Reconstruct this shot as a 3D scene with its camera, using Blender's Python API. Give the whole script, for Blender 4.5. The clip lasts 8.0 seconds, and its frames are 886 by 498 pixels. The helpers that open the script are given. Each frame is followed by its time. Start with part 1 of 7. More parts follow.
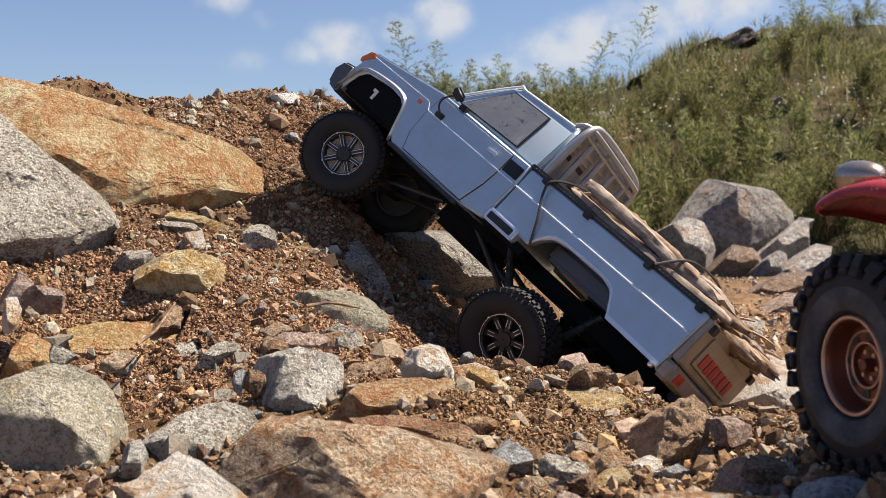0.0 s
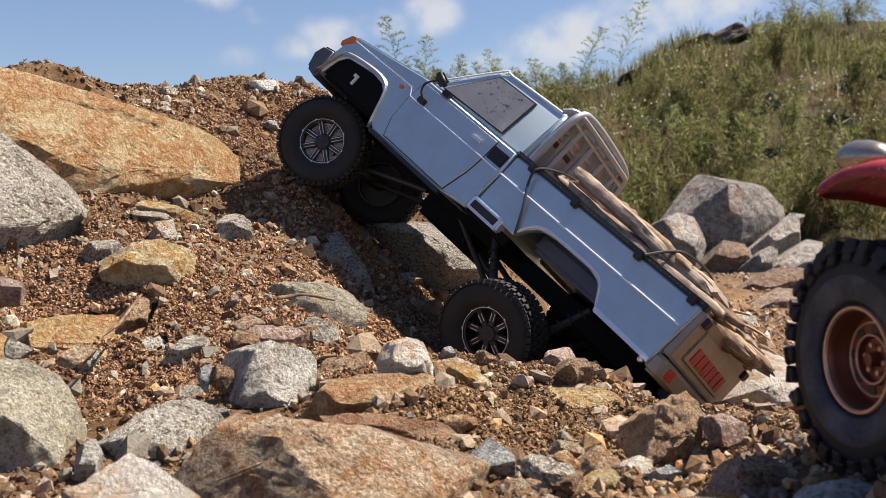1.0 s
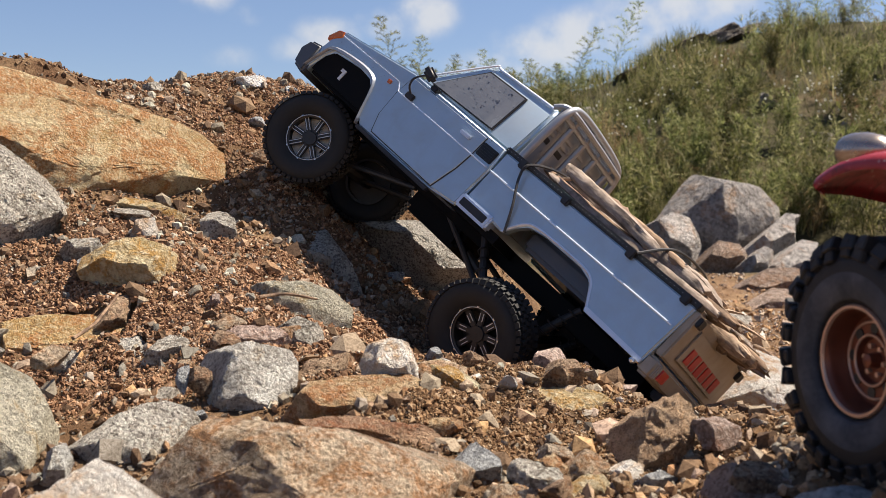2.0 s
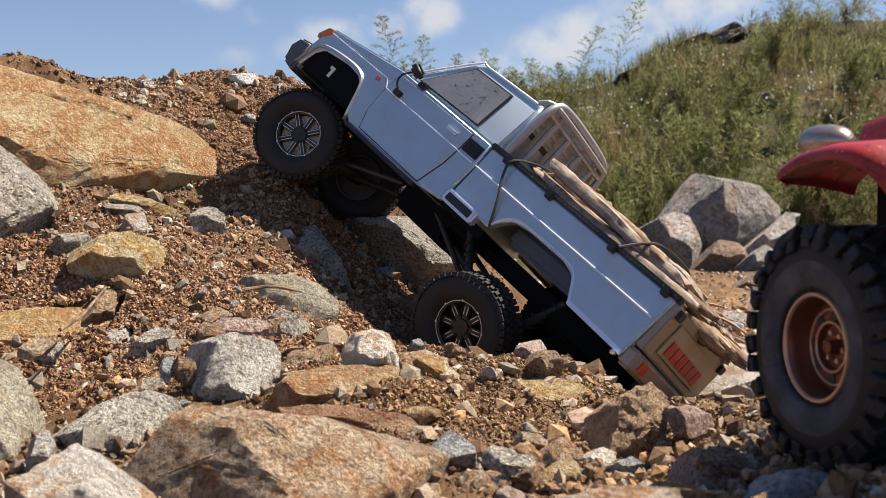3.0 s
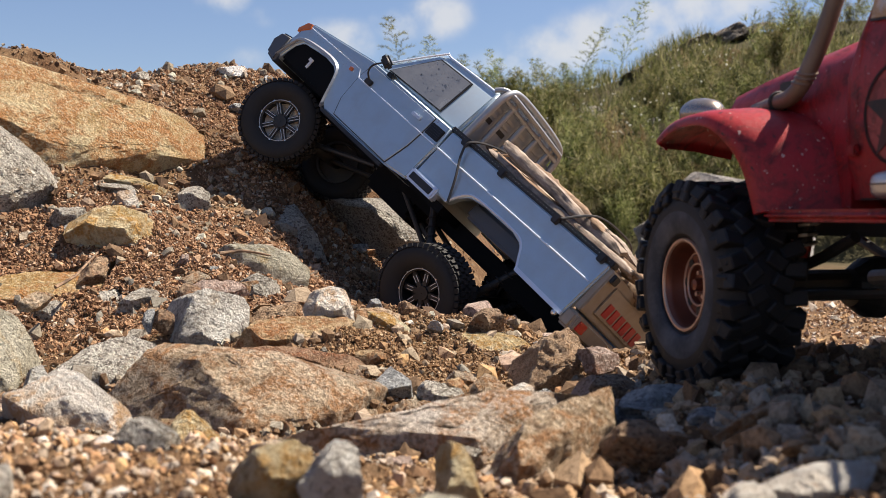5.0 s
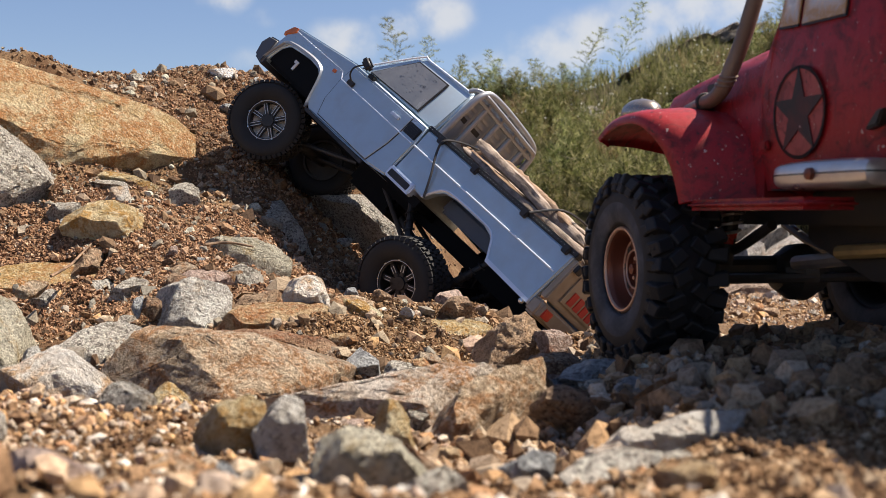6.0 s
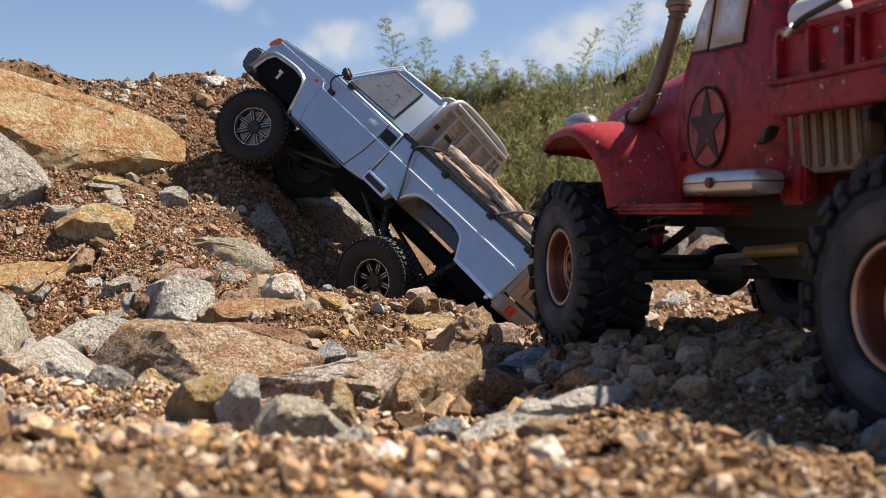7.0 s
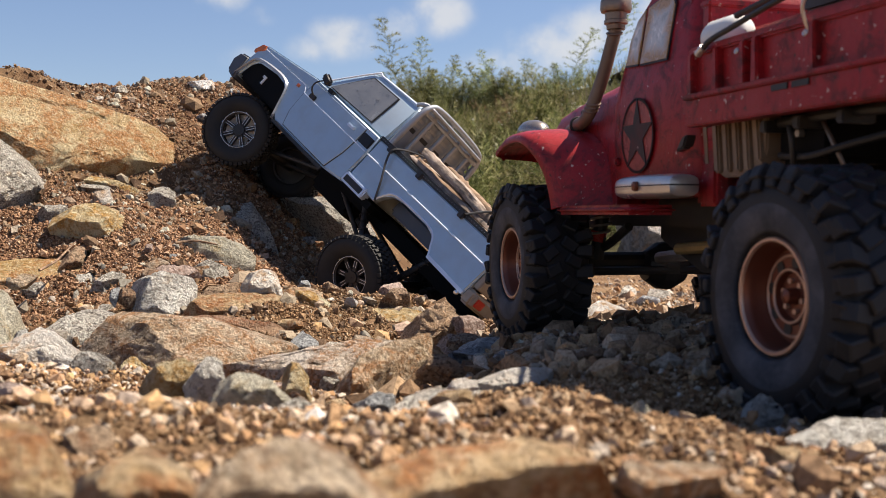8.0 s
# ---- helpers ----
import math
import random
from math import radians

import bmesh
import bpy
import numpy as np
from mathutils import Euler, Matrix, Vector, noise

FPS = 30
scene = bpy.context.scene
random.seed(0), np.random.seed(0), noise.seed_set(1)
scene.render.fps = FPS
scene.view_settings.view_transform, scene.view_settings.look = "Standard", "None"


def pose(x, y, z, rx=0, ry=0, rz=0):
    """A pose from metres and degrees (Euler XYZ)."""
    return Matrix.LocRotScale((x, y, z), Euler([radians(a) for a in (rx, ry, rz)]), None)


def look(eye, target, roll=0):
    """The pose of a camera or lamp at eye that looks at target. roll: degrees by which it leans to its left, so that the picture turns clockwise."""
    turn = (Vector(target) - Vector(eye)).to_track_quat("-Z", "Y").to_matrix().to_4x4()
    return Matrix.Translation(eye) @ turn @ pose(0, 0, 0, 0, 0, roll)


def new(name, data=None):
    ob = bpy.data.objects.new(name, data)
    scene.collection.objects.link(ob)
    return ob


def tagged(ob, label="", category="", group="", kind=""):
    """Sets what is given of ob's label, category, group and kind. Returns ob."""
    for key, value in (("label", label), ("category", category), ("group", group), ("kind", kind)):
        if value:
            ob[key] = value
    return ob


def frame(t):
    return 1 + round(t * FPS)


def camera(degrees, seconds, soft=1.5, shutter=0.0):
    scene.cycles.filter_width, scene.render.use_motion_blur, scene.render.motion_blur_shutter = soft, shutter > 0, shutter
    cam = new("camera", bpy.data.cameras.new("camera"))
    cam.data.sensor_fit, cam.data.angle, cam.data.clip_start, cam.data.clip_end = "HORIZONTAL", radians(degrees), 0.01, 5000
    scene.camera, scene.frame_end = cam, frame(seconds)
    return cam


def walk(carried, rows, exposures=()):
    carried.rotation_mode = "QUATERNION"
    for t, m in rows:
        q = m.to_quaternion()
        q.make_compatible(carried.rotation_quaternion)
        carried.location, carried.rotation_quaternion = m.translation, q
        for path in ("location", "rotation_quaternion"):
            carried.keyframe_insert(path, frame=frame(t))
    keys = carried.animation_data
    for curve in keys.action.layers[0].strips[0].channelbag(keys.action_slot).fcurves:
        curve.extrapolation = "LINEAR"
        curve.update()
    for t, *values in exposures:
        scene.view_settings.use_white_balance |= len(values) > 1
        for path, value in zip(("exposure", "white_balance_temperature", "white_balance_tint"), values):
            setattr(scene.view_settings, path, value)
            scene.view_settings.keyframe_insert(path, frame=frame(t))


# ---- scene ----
cam = camera(45.0, 8.0, soft=0.5)
# seconds, eye in metres, then yaw, pitch and roll in degrees
PATH = [
    (0.0, 0.0000, 0.0000, 0.1428, 0.258, -1.405, 0.108),
    (0.5, 0.0054, 0.0238, 0.1349, 0.103, -1.389, 0.114),
    (1.0, 0.0090, 0.0447, 0.1357, -0.233, -1.594, 0.156),
    (1.5, 0.0124, 0.0690, 0.1343, -0.490, -1.559, 0.192),
    (3.0, 0.0338, 0.0553, 0.1279, -0.277, -1.568, 0.137),
    (3.5, 0.0486, 0.0313, 0.1223, -0.133, -1.519, 0.156),
    (4.0, 0.0607, 0.0063, 0.1161, -0.000, -1.544, 0.148),
    (4.5, 0.0709, -0.0211, 0.1074, 0.160, -1.506, 0.149),
    (6.0, 0.1125, -0.1097, 0.0949, 0.371, -1.495, 0.114),
    (6.5, 0.1262, -0.1507, 0.0922, 0.375, -1.495, 0.104),
    (7.0, 0.1451, -0.1856, 0.0970, 0.379, -1.515, 0.110),
    (7.5, 0.1613, -0.2186, 0.1002, 0.341, -1.526, 0.106),
    (8.0, 0.1761, -0.2502, 0.0981, 0.319, -1.600, 0.100),
]
walk(cam, [(t, pose(x, y, z, 90 + pitch, 0, yaw) @ pose(0, 0, 0, 0, 0, roll)) for t, x, y, z, yaw, pitch, roll in PATH])

cam.data.dof.use_dof, cam.data.dof.focus_distance, cam.data.dof.aperture_fstop = True, 1.12, 18.0

# ---- light ----
SUN_DIR = Vector((0.53, 0.14, 0.84)).normalized()
sun = new("sun", bpy.data.lights.new("sun", "SUN"))
sun.data.energy, sun.data.angle, sun.data.color = 5.0, radians(0.55), (1.0, 0.905, 0.79)
sun.matrix_world = look(SUN_DIR * 30, (0, 0, 0))


world = bpy.data.worlds.new("sky")
scene.world = world
world.use_nodes = True
wn, wl = world.node_tree.nodes, world.node_tree.links
sky = wn.new("ShaderNodeTexSky")
sky.sky_type, sky.sun_disc = "NISHITA", False
sky.sun_elevation = math.asin(SUN_DIR.z)
sky.sun_rotation = math.atan2(SUN_DIR.x, SUN_DIR.y)
sky.air_density, sky.dust_density, sky.ozone_density = 1.0, 0.4, 3.0
# white cumulus puffs low over the hill
way = wn.new("ShaderNodeTexCoord").outputs["Generated"]


def cloud_puff(yaw, pitch, wide, high, soft):
    """A patch of cloud round a direction (degrees), as a mask."""
    at = wn.new("ShaderNodeMapping")
    at.vector_type = "POINT"
    c, s = math.cos(radians(yaw)), math.sin(radians(yaw))
    at.inputs["Rotation"].default_value = (0, 0, radians(-yaw))
    wl.new(way, at.inputs["Vector"])
    flat = wn.new("ShaderNodeVectorMath")
    flat.operation = "MULTIPLY_ADD"
    flat.inputs[1].default_value = (1 / radians(wide), 0, 1 / radians(high))
    flat.inputs[2].default_value = (0, 0, -math.sin(radians(pitch)) / radians(high))
    wl.new(at.outputs[0], flat.inputs[0])
    size = wn.new("ShaderNodeVectorMath")
    size.operation = "LENGTH"
    wl.new(flat.outputs[0], size.inputs[0])
    edge = wn.new("ShaderNodeMapRange")
    edge.interpolation_type = "SMOOTHSTEP"
    edge.inputs["From Min"].default_value, edge.inputs["From Max"].default_value = 1.7, 0.0
    edge.inputs["To Max"].default_value = soft
    wl.new(size.outputs["Value"], edge.inputs["Value"])
    return edge.outputs[0]


def wmath(op, a, b):
    n = wn.new("ShaderNodeMath")
    n.operation = op
    for value, socket in ((a, n.inputs[0]), (b, n.inputs[1])):
        if isinstance(value, bpy.types.NodeSocket):
            wl.new(value, socket)
        else:
            socket.default_value = value
    return n.outputs[0]


puffs = 0.0
for yaw, pitch, wide, high, soft in ((11.8, 11.4, 1.5, 0.9, 0.85), (9.9, 10.6, 1.2, 0.7, 0.5), (0.6, 11.0, 1.9, 1.5, 1.0), (2.6, 10.4, 1.7, 1.0, 0.85), (5.7, 9.5, 1.9, 1.3, 0.95), (7.3, 8.9, 1.5, 0.9, 0.7), (10.8, 8.3, 1.8, 0.9, 0.5), (-3.4, 8.2, 2.8, 1.0, 0.85), (-5.6, 9.0, 3.0, 1.3, 1.0), (-8.1, 9.8, 3.0, 1.5, 1.0), (-10.6, 10.4, 3.0, 1.6, 1.0), (-13.0, 10.9, 3.0, 1.6, 1.0), (-15.4, 11.4, 2.0, 1.2, 1.0)):
    puffs = wmath("MAXIMUM", puffs, cloud_puff(yaw, pitch, wide, high, soft))
billow = wn.new("ShaderNodeTexNoise")
billow.inputs["Scale"].default_value, billow.inputs["Detail"].default_value, billow.inputs["Roughness"].default_value = 26.0, 9.0, 0.56
wl.new(way, billow.inputs["Vector"])
cover = wn.new("ShaderNodeMapRange")
cover.interpolation_type = "SMOOTHSTEP"
cover.inputs["From Min"].default_value, cover.inputs["From Max"].default_value = 0.16, 0.95
wl.new(wmath("ADD", wmath("MULTIPLY", puffs, 0.78), wmath("MULTIPLY", wmath("SUBTRACT", billow.outputs["Fac"], 0.5), wmath("MULTIPLY", puffs, 2.2))), cover.inputs["Value"])
white = wn.new("ShaderNodeMix")
white.data_type = "RGBA"
wl.new(wmath("MULTIPLY", cover.outputs[0], 0.8), white.inputs["Factor"])
tint = wn.new("ShaderNodeMix")
tint.data_type, tint.blend_type = "RGBA", "MULTIPLY"
tint.inputs["Factor"].default_value = 1.0
wl.new(sky.outputs[0], tint.inputs["A"])
tint.inputs["B"].default_value = (0.98, 0.96, 1.07, 1)
wl.new(tint.outputs["Result"], white.inputs["A"])
white.inputs["B"].default_value = (6.4, 6.6, 7.0, 1)
wn["Background"].inputs["Strength"].default_value = 0.056
wl.new(white.outputs["Result"], wn["Background"].inputs["Color"])
scene.view_settings.exposure = 1.05
scene.view_settings.use_white_balance = True
scene.view_settings.white_balance_temperature = 6780


# ---- helpers of this scene ----
def part(name, bm, material, parent=None, label=""):
    """Links a bmesh as one mesh object, under parent if given."""
    me = bpy.data.meshes.new(name)
    bm.to_mesh(me)
    bm.free()
    me.materials.append(material)
    ob = new(name, me)
    ob.parent = parent
    return tagged(ob, label)


def smooth(ob, angle=40):
    me = ob.data
    me.shade_smooth()
    me.set_sharp_from_angle(angle=radians(angle))
    return ob


def sstep(a, b, v):
    t = np.clip((v - a) / (b - a), 0, 1)
    return t * t * (3 - 2 * t)


def bump(x, y, cx, cy, rx, ry, h):
    return h * np.exp(-(((x - cx) / rx) ** 2) - ((y - cy) / ry) ** 2)


# humps and hollows of the near ground: middle, reach and height
HUMPS = ((0.12, 1.00, 0.14, 0.024), (-0.33, 0.85, 0.14, -0.055), (-0.03, 0.76, 0.09, 0.023), (-0.42, 1.24, 0.09, 0.057), (-0.18, 1.27, 0.09, -0.027), (-0.21, 1.51, 0.14, 0.035), (-0.12, 0.43, 0.20, 0.028), (-0.24, 1.06, 0.06, 0.024), (0.45, 0.46, 0.20, 0.025), (0.18, 0.82, 0.09, -0.013), (-0.09, 1.24, 0.06, -0.017), (-0.30, 1.27, 0.06, -0.021), (-0.00, 1.36, 0.06, 0.011), (0.15, 1.00, 0.06, 0.041), (0.21, 0.22, 0.06, 0.010), (-0.18, 0.61, 0.06, 0.016), (-0.00, 0.82, 0.06, 0.015), (0.30, 1.06, 0.14, 0.010), (-0.45, 1.51, 0.06, -0.007), (-0.33, 0.94, 0.06, -0.011), (-0.10, 1.41, 0.07, -0.060), (0.05, 1.08, 0.05, -0.010), (-0.15, 1.30, 0.06, 0.014))


def ground_height(x, y):
    """Height of the smooth ground, in metres: a gravel bank, the flat the trucks stand on, and the far hill."""
    x, y = np.asarray(x, float), np.asarray(y, float)
    q = -0.5 * x + 0.86 * y
    near = (1 - sstep(2.0, 5.0, y)) * (1 - sstep(0.02, 0.30, x))
    bank = np.interp(q, (0.66, 0.77, 0.94, 1.04, 1.10, 1.21, 1.28, 1.47, 1.8), (0, 0.035, 0.095, 0.118, 0.158, 0.236, 0.298, 0.338, 0.345))
    z = -0.028 - 0.07 * sstep(0.95, 1.5, y) * sstep(0.05, 0.3, x) - 0.09 * sstep(1.6, 6, y) + bank * near
    z = z - 0.078 * sstep(-0.15, 0.04, x) * (1 - 0.6 * sstep(0.1, 0.35, x)) * sstep(0.90, 1.06, y) * (1 - sstep(1.6, 2.4, y))
    z = z + bump(x, y, -0.21, 1.40, 0.10, 0.10, -0.05) + bump(x, y, 0.15, 0.80, 0.09, 0.10, 0.018)
    z = z + bump(x, y, -0.10, 0.62, 0.20, 0.13, -0.020) + bump(x, y, -0.36, 1.20, 0.11, 0.10, -0.035) + bump(x, y, -0.43, 1.08, 0.09, 0.08, -0.04) + bump(x, y, -0.26, 1.25, 0.08, 0.08, -0.025)
    z = z + bump(x, y, -0.01, 1.40, 0.09, 0.13, -0.075) + bump(x, y, 0.22, 0.97, 0.07, 0.06, -0.022)
    z = z + 0.055 * np.exp(-(((y - 0.10) / 0.20) ** 2)) * (1 - 0.28 * sstep(0.2, 0.34, x))
    z = z + 0.030 * sstep(0.15, 0.25, x) * (1 - sstep(0.75, 1.0, y)) * sstep(0.2, 0.4, y)
    for cx, cy, r, h in HUMPS:
        z = z + bump(x, y, cx, cy, r, r, h)
    hill = np.interp(x, (-60, -6, -2.5, -1.1, -0.1, 1.0, 1.6, 2.1, 2.55, 3.0, 3.5, 4.2, 5.2, 9.0, 60), (0.3, 0.8, 1.20, 1.26, 1.38, 1.46, 1.66, 1.82, 2.04, 2.24, 2.34, 2.38, 2.46, 2.8, 3.2))
    z = z + (hill + 0.15) * np.clip((y - 7.2) / 5.0, 0, 1) ** 0.9 - 0.5 * sstep(14, 40, y)
    return z


# ---- materials ----
def nodes_of(name):
    m = bpy.data.materials.new(name)
    m.use_nodes = True
    nt = m.node_tree
    return m, nt, nt.nodes["Principled BSDF"]


def noise_node(nt, vec, scale, detail=6, rough=0.6, distort=0.0):
    n = nt.nodes.new("ShaderNodeTexNoise")
    n.inputs["Scale"].default_value, n.inputs["Detail"].default_value = scale, detail
    n.inputs["Roughness"].default_value, n.inputs["Distortion"].default_value = rough, distort
    nt.links.new(vec, n.inputs["Vector"])
    return n.outputs["Fac"]


def ramp_node(nt, fac, stops):
    r = nt.nodes.new("ShaderNodeValToRGB")
    while len(r.color_ramp.elements) < len(stops):
        r.color_ramp.elements.new(0.5)
    for e, (p, c) in zip(r.color_ramp.elements, stops):
        e.position, e.color = p, (*c, 1)
    nt.links.new(fac, r.inputs["Fac"])
    return r.outputs["Color"]


def mix_node(nt, fac, a, b, blend="MIX"):
    n = nt.nodes.new("ShaderNodeMix")
    n.data_type, n.blend_type = "RGBA", blend
    for value, socket in ((fac, n.inputs["Factor"]), (a, n.inputs["A"]), (b, n.inputs["B"])):
        if isinstance(value, bpy.types.NodeSocket):
            nt.links.new(value, socket)
        elif isinstance(value, tuple):
            socket.default_value = (*value, 1)
        else:
            socket.default_value = value
    return n.outputs["Result"]


def math_node(nt, op, a, b=0.0):
    n = nt.nodes.new("ShaderNodeMath")
    n.operation = op
    for value, socket in ((a, n.inputs[0]), (b, n.inputs[1])):
        if isinstance(value, bpy.types.NodeSocket):
            nt.links.new(value, socket)
        else:
            socket.default_value = value
    return n.outputs[0]


def bump_node(nt, bsdf, height, strength, distance):
    b = nt.nodes.new("ShaderNodeBump")
    b.inputs["Strength"].default_value, b.inputs["Distance"].default_value = strength, distance
    nt.links.new(height, b.inputs["Height"])
    nt.links.new(b.outputs["Normal"], bsdf.inputs["Normal"])


def coords(nt, shifted=True):
    """Object coordinates in metres, moved by each object's own random number."""
    t = nt.nodes.new("ShaderNodeTexCoord").outputs["Object"]
    if not shifted:
        return t
    info = nt.nodes.new("ShaderNodeObjectInfo").outputs["Random"]
    add = nt.nodes.new("ShaderNodeVectorMath")
    add.operation = "ADD"
    nt.links.new(t, add.inputs[0])
    nt.links.new(math_node(nt, "MULTIPLY", info, 37.0), add.inputs[1])
    return add.outputs["Vector"]


def rock_material(name, base, stain, pale, dark, stain_at=0.55, scale=1.0, speckle=0.6, spread=1.0):
    """Broken rock: patches of two colours, rusty stain, crystal speckle and dark pits."""
    m, nt, b = nodes_of(name)
    v = coords(nt)
    big = noise_node(nt, v, 20 * scale * spread, 5, 0.65, 0.8)
    patch = noise_node(nt, v, 55 * scale * spread, 7, 0.72, 0.6)
    mid = noise_node(nt, v, 150 * scale, 6, 0.75, 0.3)
    fine = noise_node(nt, v, 430 * scale, 4, 0.8)
    cell = nt.nodes.new("ShaderNodeTexVoronoi")
    cell.inputs["Scale"].default_value = 560 * scale
    nt.links.new(v, cell.inputs["Vector"])
    split = nt.nodes.new("ShaderNodeSeparateColor")
    nt.links.new(cell.outputs["Color"], split.inputs[0])
    crystal = split.outputs[0]
    c = ramp_node(nt, big, [(0.36, tuple(0.75 * x for x in base)), (0.50, tuple(0.5 * (x + y) for x, y in zip(base, pale))), (0.62, tuple(min(0.82, 1.12 * x) for x in pale))])
    c = mix_node(nt, ramp_node(nt, patch, [(stain_at - 0.06, (0, 0, 0)), (stain_at + 0.05, (0.92, 0.92, 0.92))]), c, stain)
    c = mix_node(nt, ramp_node(nt, mid, [(0.36, (0.62, 0.62, 0.62)), (0.47, (0, 0, 0))]), c, dark)
    c = mix_node(nt, ramp_node(nt, mid, [(0.53, (0, 0, 0)), (0.64, (0.85, 0.85, 0.85))]), c, pale)
    c = mix_node(nt, ramp_node(nt, fine, [(0.36, (speckle,) * 3), (0.46, (0, 0, 0))]), c, tuple(0.6 * q for q in dark))
    c = mix_node(nt, ramp_node(nt, crystal, [(0.17, (1.1 * speckle,) * 3), (0.20, (0, 0, 0))]), c, dark)
    c = mix_node(nt, ramp_node(nt, crystal, [(0.74, (0, 0, 0)), (0.77, (speckle,) * 3)]), c, tuple(min(0.8, 1.15 * q) for q in pale))
    tone = nt.nodes.new("ShaderNodeObjectInfo").outputs["Random"]
    hsv = nt.nodes.new("ShaderNodeHueSaturation")
    nt.links.new(math_node(nt, "ADD", math_node(nt, "MULTIPLY", tone, 0.4), 0.85), hsv.inputs["Value"])
    nt.links.new(c, hsv.inputs["Color"])
    nt.links.new(hsv.outputs["Color"], b.inputs["Base Color"])
    nt.links.new(math_node(nt, "SUBTRACT", 0.95, math_node(nt, "MULTIPLY", crystal, 0.35)), b.inputs["Roughness"])
    b.inputs["Specular IOR Level"].default_value = 0.4
    h = math_node(nt, "ADD", math_node(nt, "MULTIPLY", patch, 1.5), math_node(nt, "ADD", math_node(nt, "MULTIPLY", fine, 0.8), math_node(nt, "ADD", math_node(nt, "MULTIPLY", mid, 2.0), math_node(nt, "MULTIPLY", crystal, 0.26))))
    bump_node(nt, b, h, 1.0, 0.009 / scale)
    return m


ROCK = {
    "grey": rock_material("granite_grey", (0.42, 0.37, 0.30), (0.44, 0.29, 0.15), (0.74, 0.68, 0.60), (0.11, 0.09, 0.07), 0.63),
    "ochre": rock_material("ochre_rock", (0.56, 0.34, 0.14), (0.46, 0.18, 0.055), (0.70, 0.54, 0.34), (0.22, 0.115, 0.055), 0.53, 0.8, 0.24),
    "slab": rock_material("slab_rock", (0.68, 0.42, 0.145), (0.56, 0.245, 0.075), (0.80, 0.66, 0.43), (0.26, 0.135, 0.065), 0.50, 1.0, 0.28, 0.45),
    "tan": rock_material("tan_rock", (0.48, 0.335, 0.20), (0.48, 0.23, 0.09), (0.70, 0.57, 0.42), (0.14, 0.085, 0.05), 0.52, 0.8, 0.36, 0.7),
    "brown": rock_material("brown_rock", (0.33, 0.19, 0.11), (0.40, 0.18, 0.07), (0.52, 0.37, 0.24), (0.07, 0.04, 0.025), 0.58, 1.0, 0.5),
    "white": rock_material("quartz_rock", (0.84, 0.76, 0.66), (0.60, 0.36, 0.17), (0.90, 0.87, 0.81), (0.78, 0.66, 0.55), 0.55, 0.7, 0.06, 0.6),
    "yellow": rock_material("yellow_rock", (0.62, 0.44, 0.18), (0.58, 0.31, 0.07), (0.78, 0.68, 0.48), (0.28, 0.16, 0.06), 0.52, 0.8, 0.22),
    "blue": rock_material("bluegrey_rock", (0.36, 0.38, 0.40), (0.40, 0.34, 0.26), (0.60, 0.61, 0.61), (0.13, 0.13, 0.135), 0.68, 1.0, 0.5),
    "pink": rock_material("pink_rock", (0.46, 0.29, 0.22), (0.42, 0.20, 0.12), (0.66, 0.53, 0.46), (0.18, 0.11, 0.08), 0.60, 1.0, 0.4),
    "pale": rock_material("pale_granite", (0.50, 0.46, 0.40), (0.50, 0.38, 0.25), (0.76, 0.72, 0.66), (0.17, 0.145, 0.12), 0.66, 1.0, 0.4),
    "sage": rock_material("greenish_granite", (0.50, 0.46, 0.34), (0.52, 0.38, 0.19), (0.70, 0.65, 0.52), (0.17, 0.145, 0.10), 0.60, 1.0, 0.4),
    "rust": rock_material("rust_red_rock", (0.44, 0.215, 0.105), (0.46, 0.17, 0.065), (0.60, 0.39, 0.24), (0.15, 0.07, 0.04), 0.54, 1.0, 0.3),
    "clod": rock_material("earth_clod", (0.36, 0.22, 0.13), (0.42, 0.25, 0.13), (0.52, 0.37, 0.24), (0.13, 0.075, 0.045), 0.56, 1.6, 0.4),
    "strat": rock_material("banded_rock", (0.52, 0.37, 0.24), (0.50, 0.23, 0.08), (0.70, 0.62, 0.54), (0.13, 0.085, 0.055), 0.53, 0.9, 0.4),
    "outcrop": rock_material("dark_outcrop", (0.16, 0.135, 0.11), (0.22, 0.15, 0.095), (0.30, 0.25, 0.20), (0.05, 0.045, 0.038), 0.58, 0.10, 0.4),
    "farpink": rock_material("reddish_boulder", (0.42, 0.28, 0.20), (0.44, 0.24, 0.13), (0.56, 0.43, 0.34), (0.15, 0.10, 0.07), 0.55, 0.16, 0.4),
    "far": rock_material("weathered_boulder", (0.40, 0.37, 0.36), (0.50, 0.33, 0.22), (0.58, 0.53, 0.49), (0.14, 0.125, 0.11), 0.58, 0.10, 0.4),
}


def island_material(name, stops, scale, bump, rough=0.9):
    """Loose grains: each island takes a colour of its own from the ramp."""
    m, nt, b = nodes_of(name)
    geo = nt.nodes.new("ShaderNodeNewGeometry")
    v = coords(nt, False)
    c = ramp_node(nt, geo.outputs["Random Per Island"], stops)
    fine = noise_node(nt, v, scale, 4, 0.7)
    c = mix_node(nt, 0.85, c, ramp_node(nt, fine, [(0.34, (0.28, 0.24, 0.21)), (0.52, (0.8, 0.78, 0.75)), (0.68, (1.0, 1.0, 1.0))]), "MULTIPLY")
    nt.links.new(c, b.inputs["Base Color"])
    b.inputs["Roughness"].default_value = rough
    b.inputs["Specular IOR Level"].default_value = 0.3
    bump_node(nt, b, fine, 0.7, bump)
    return m


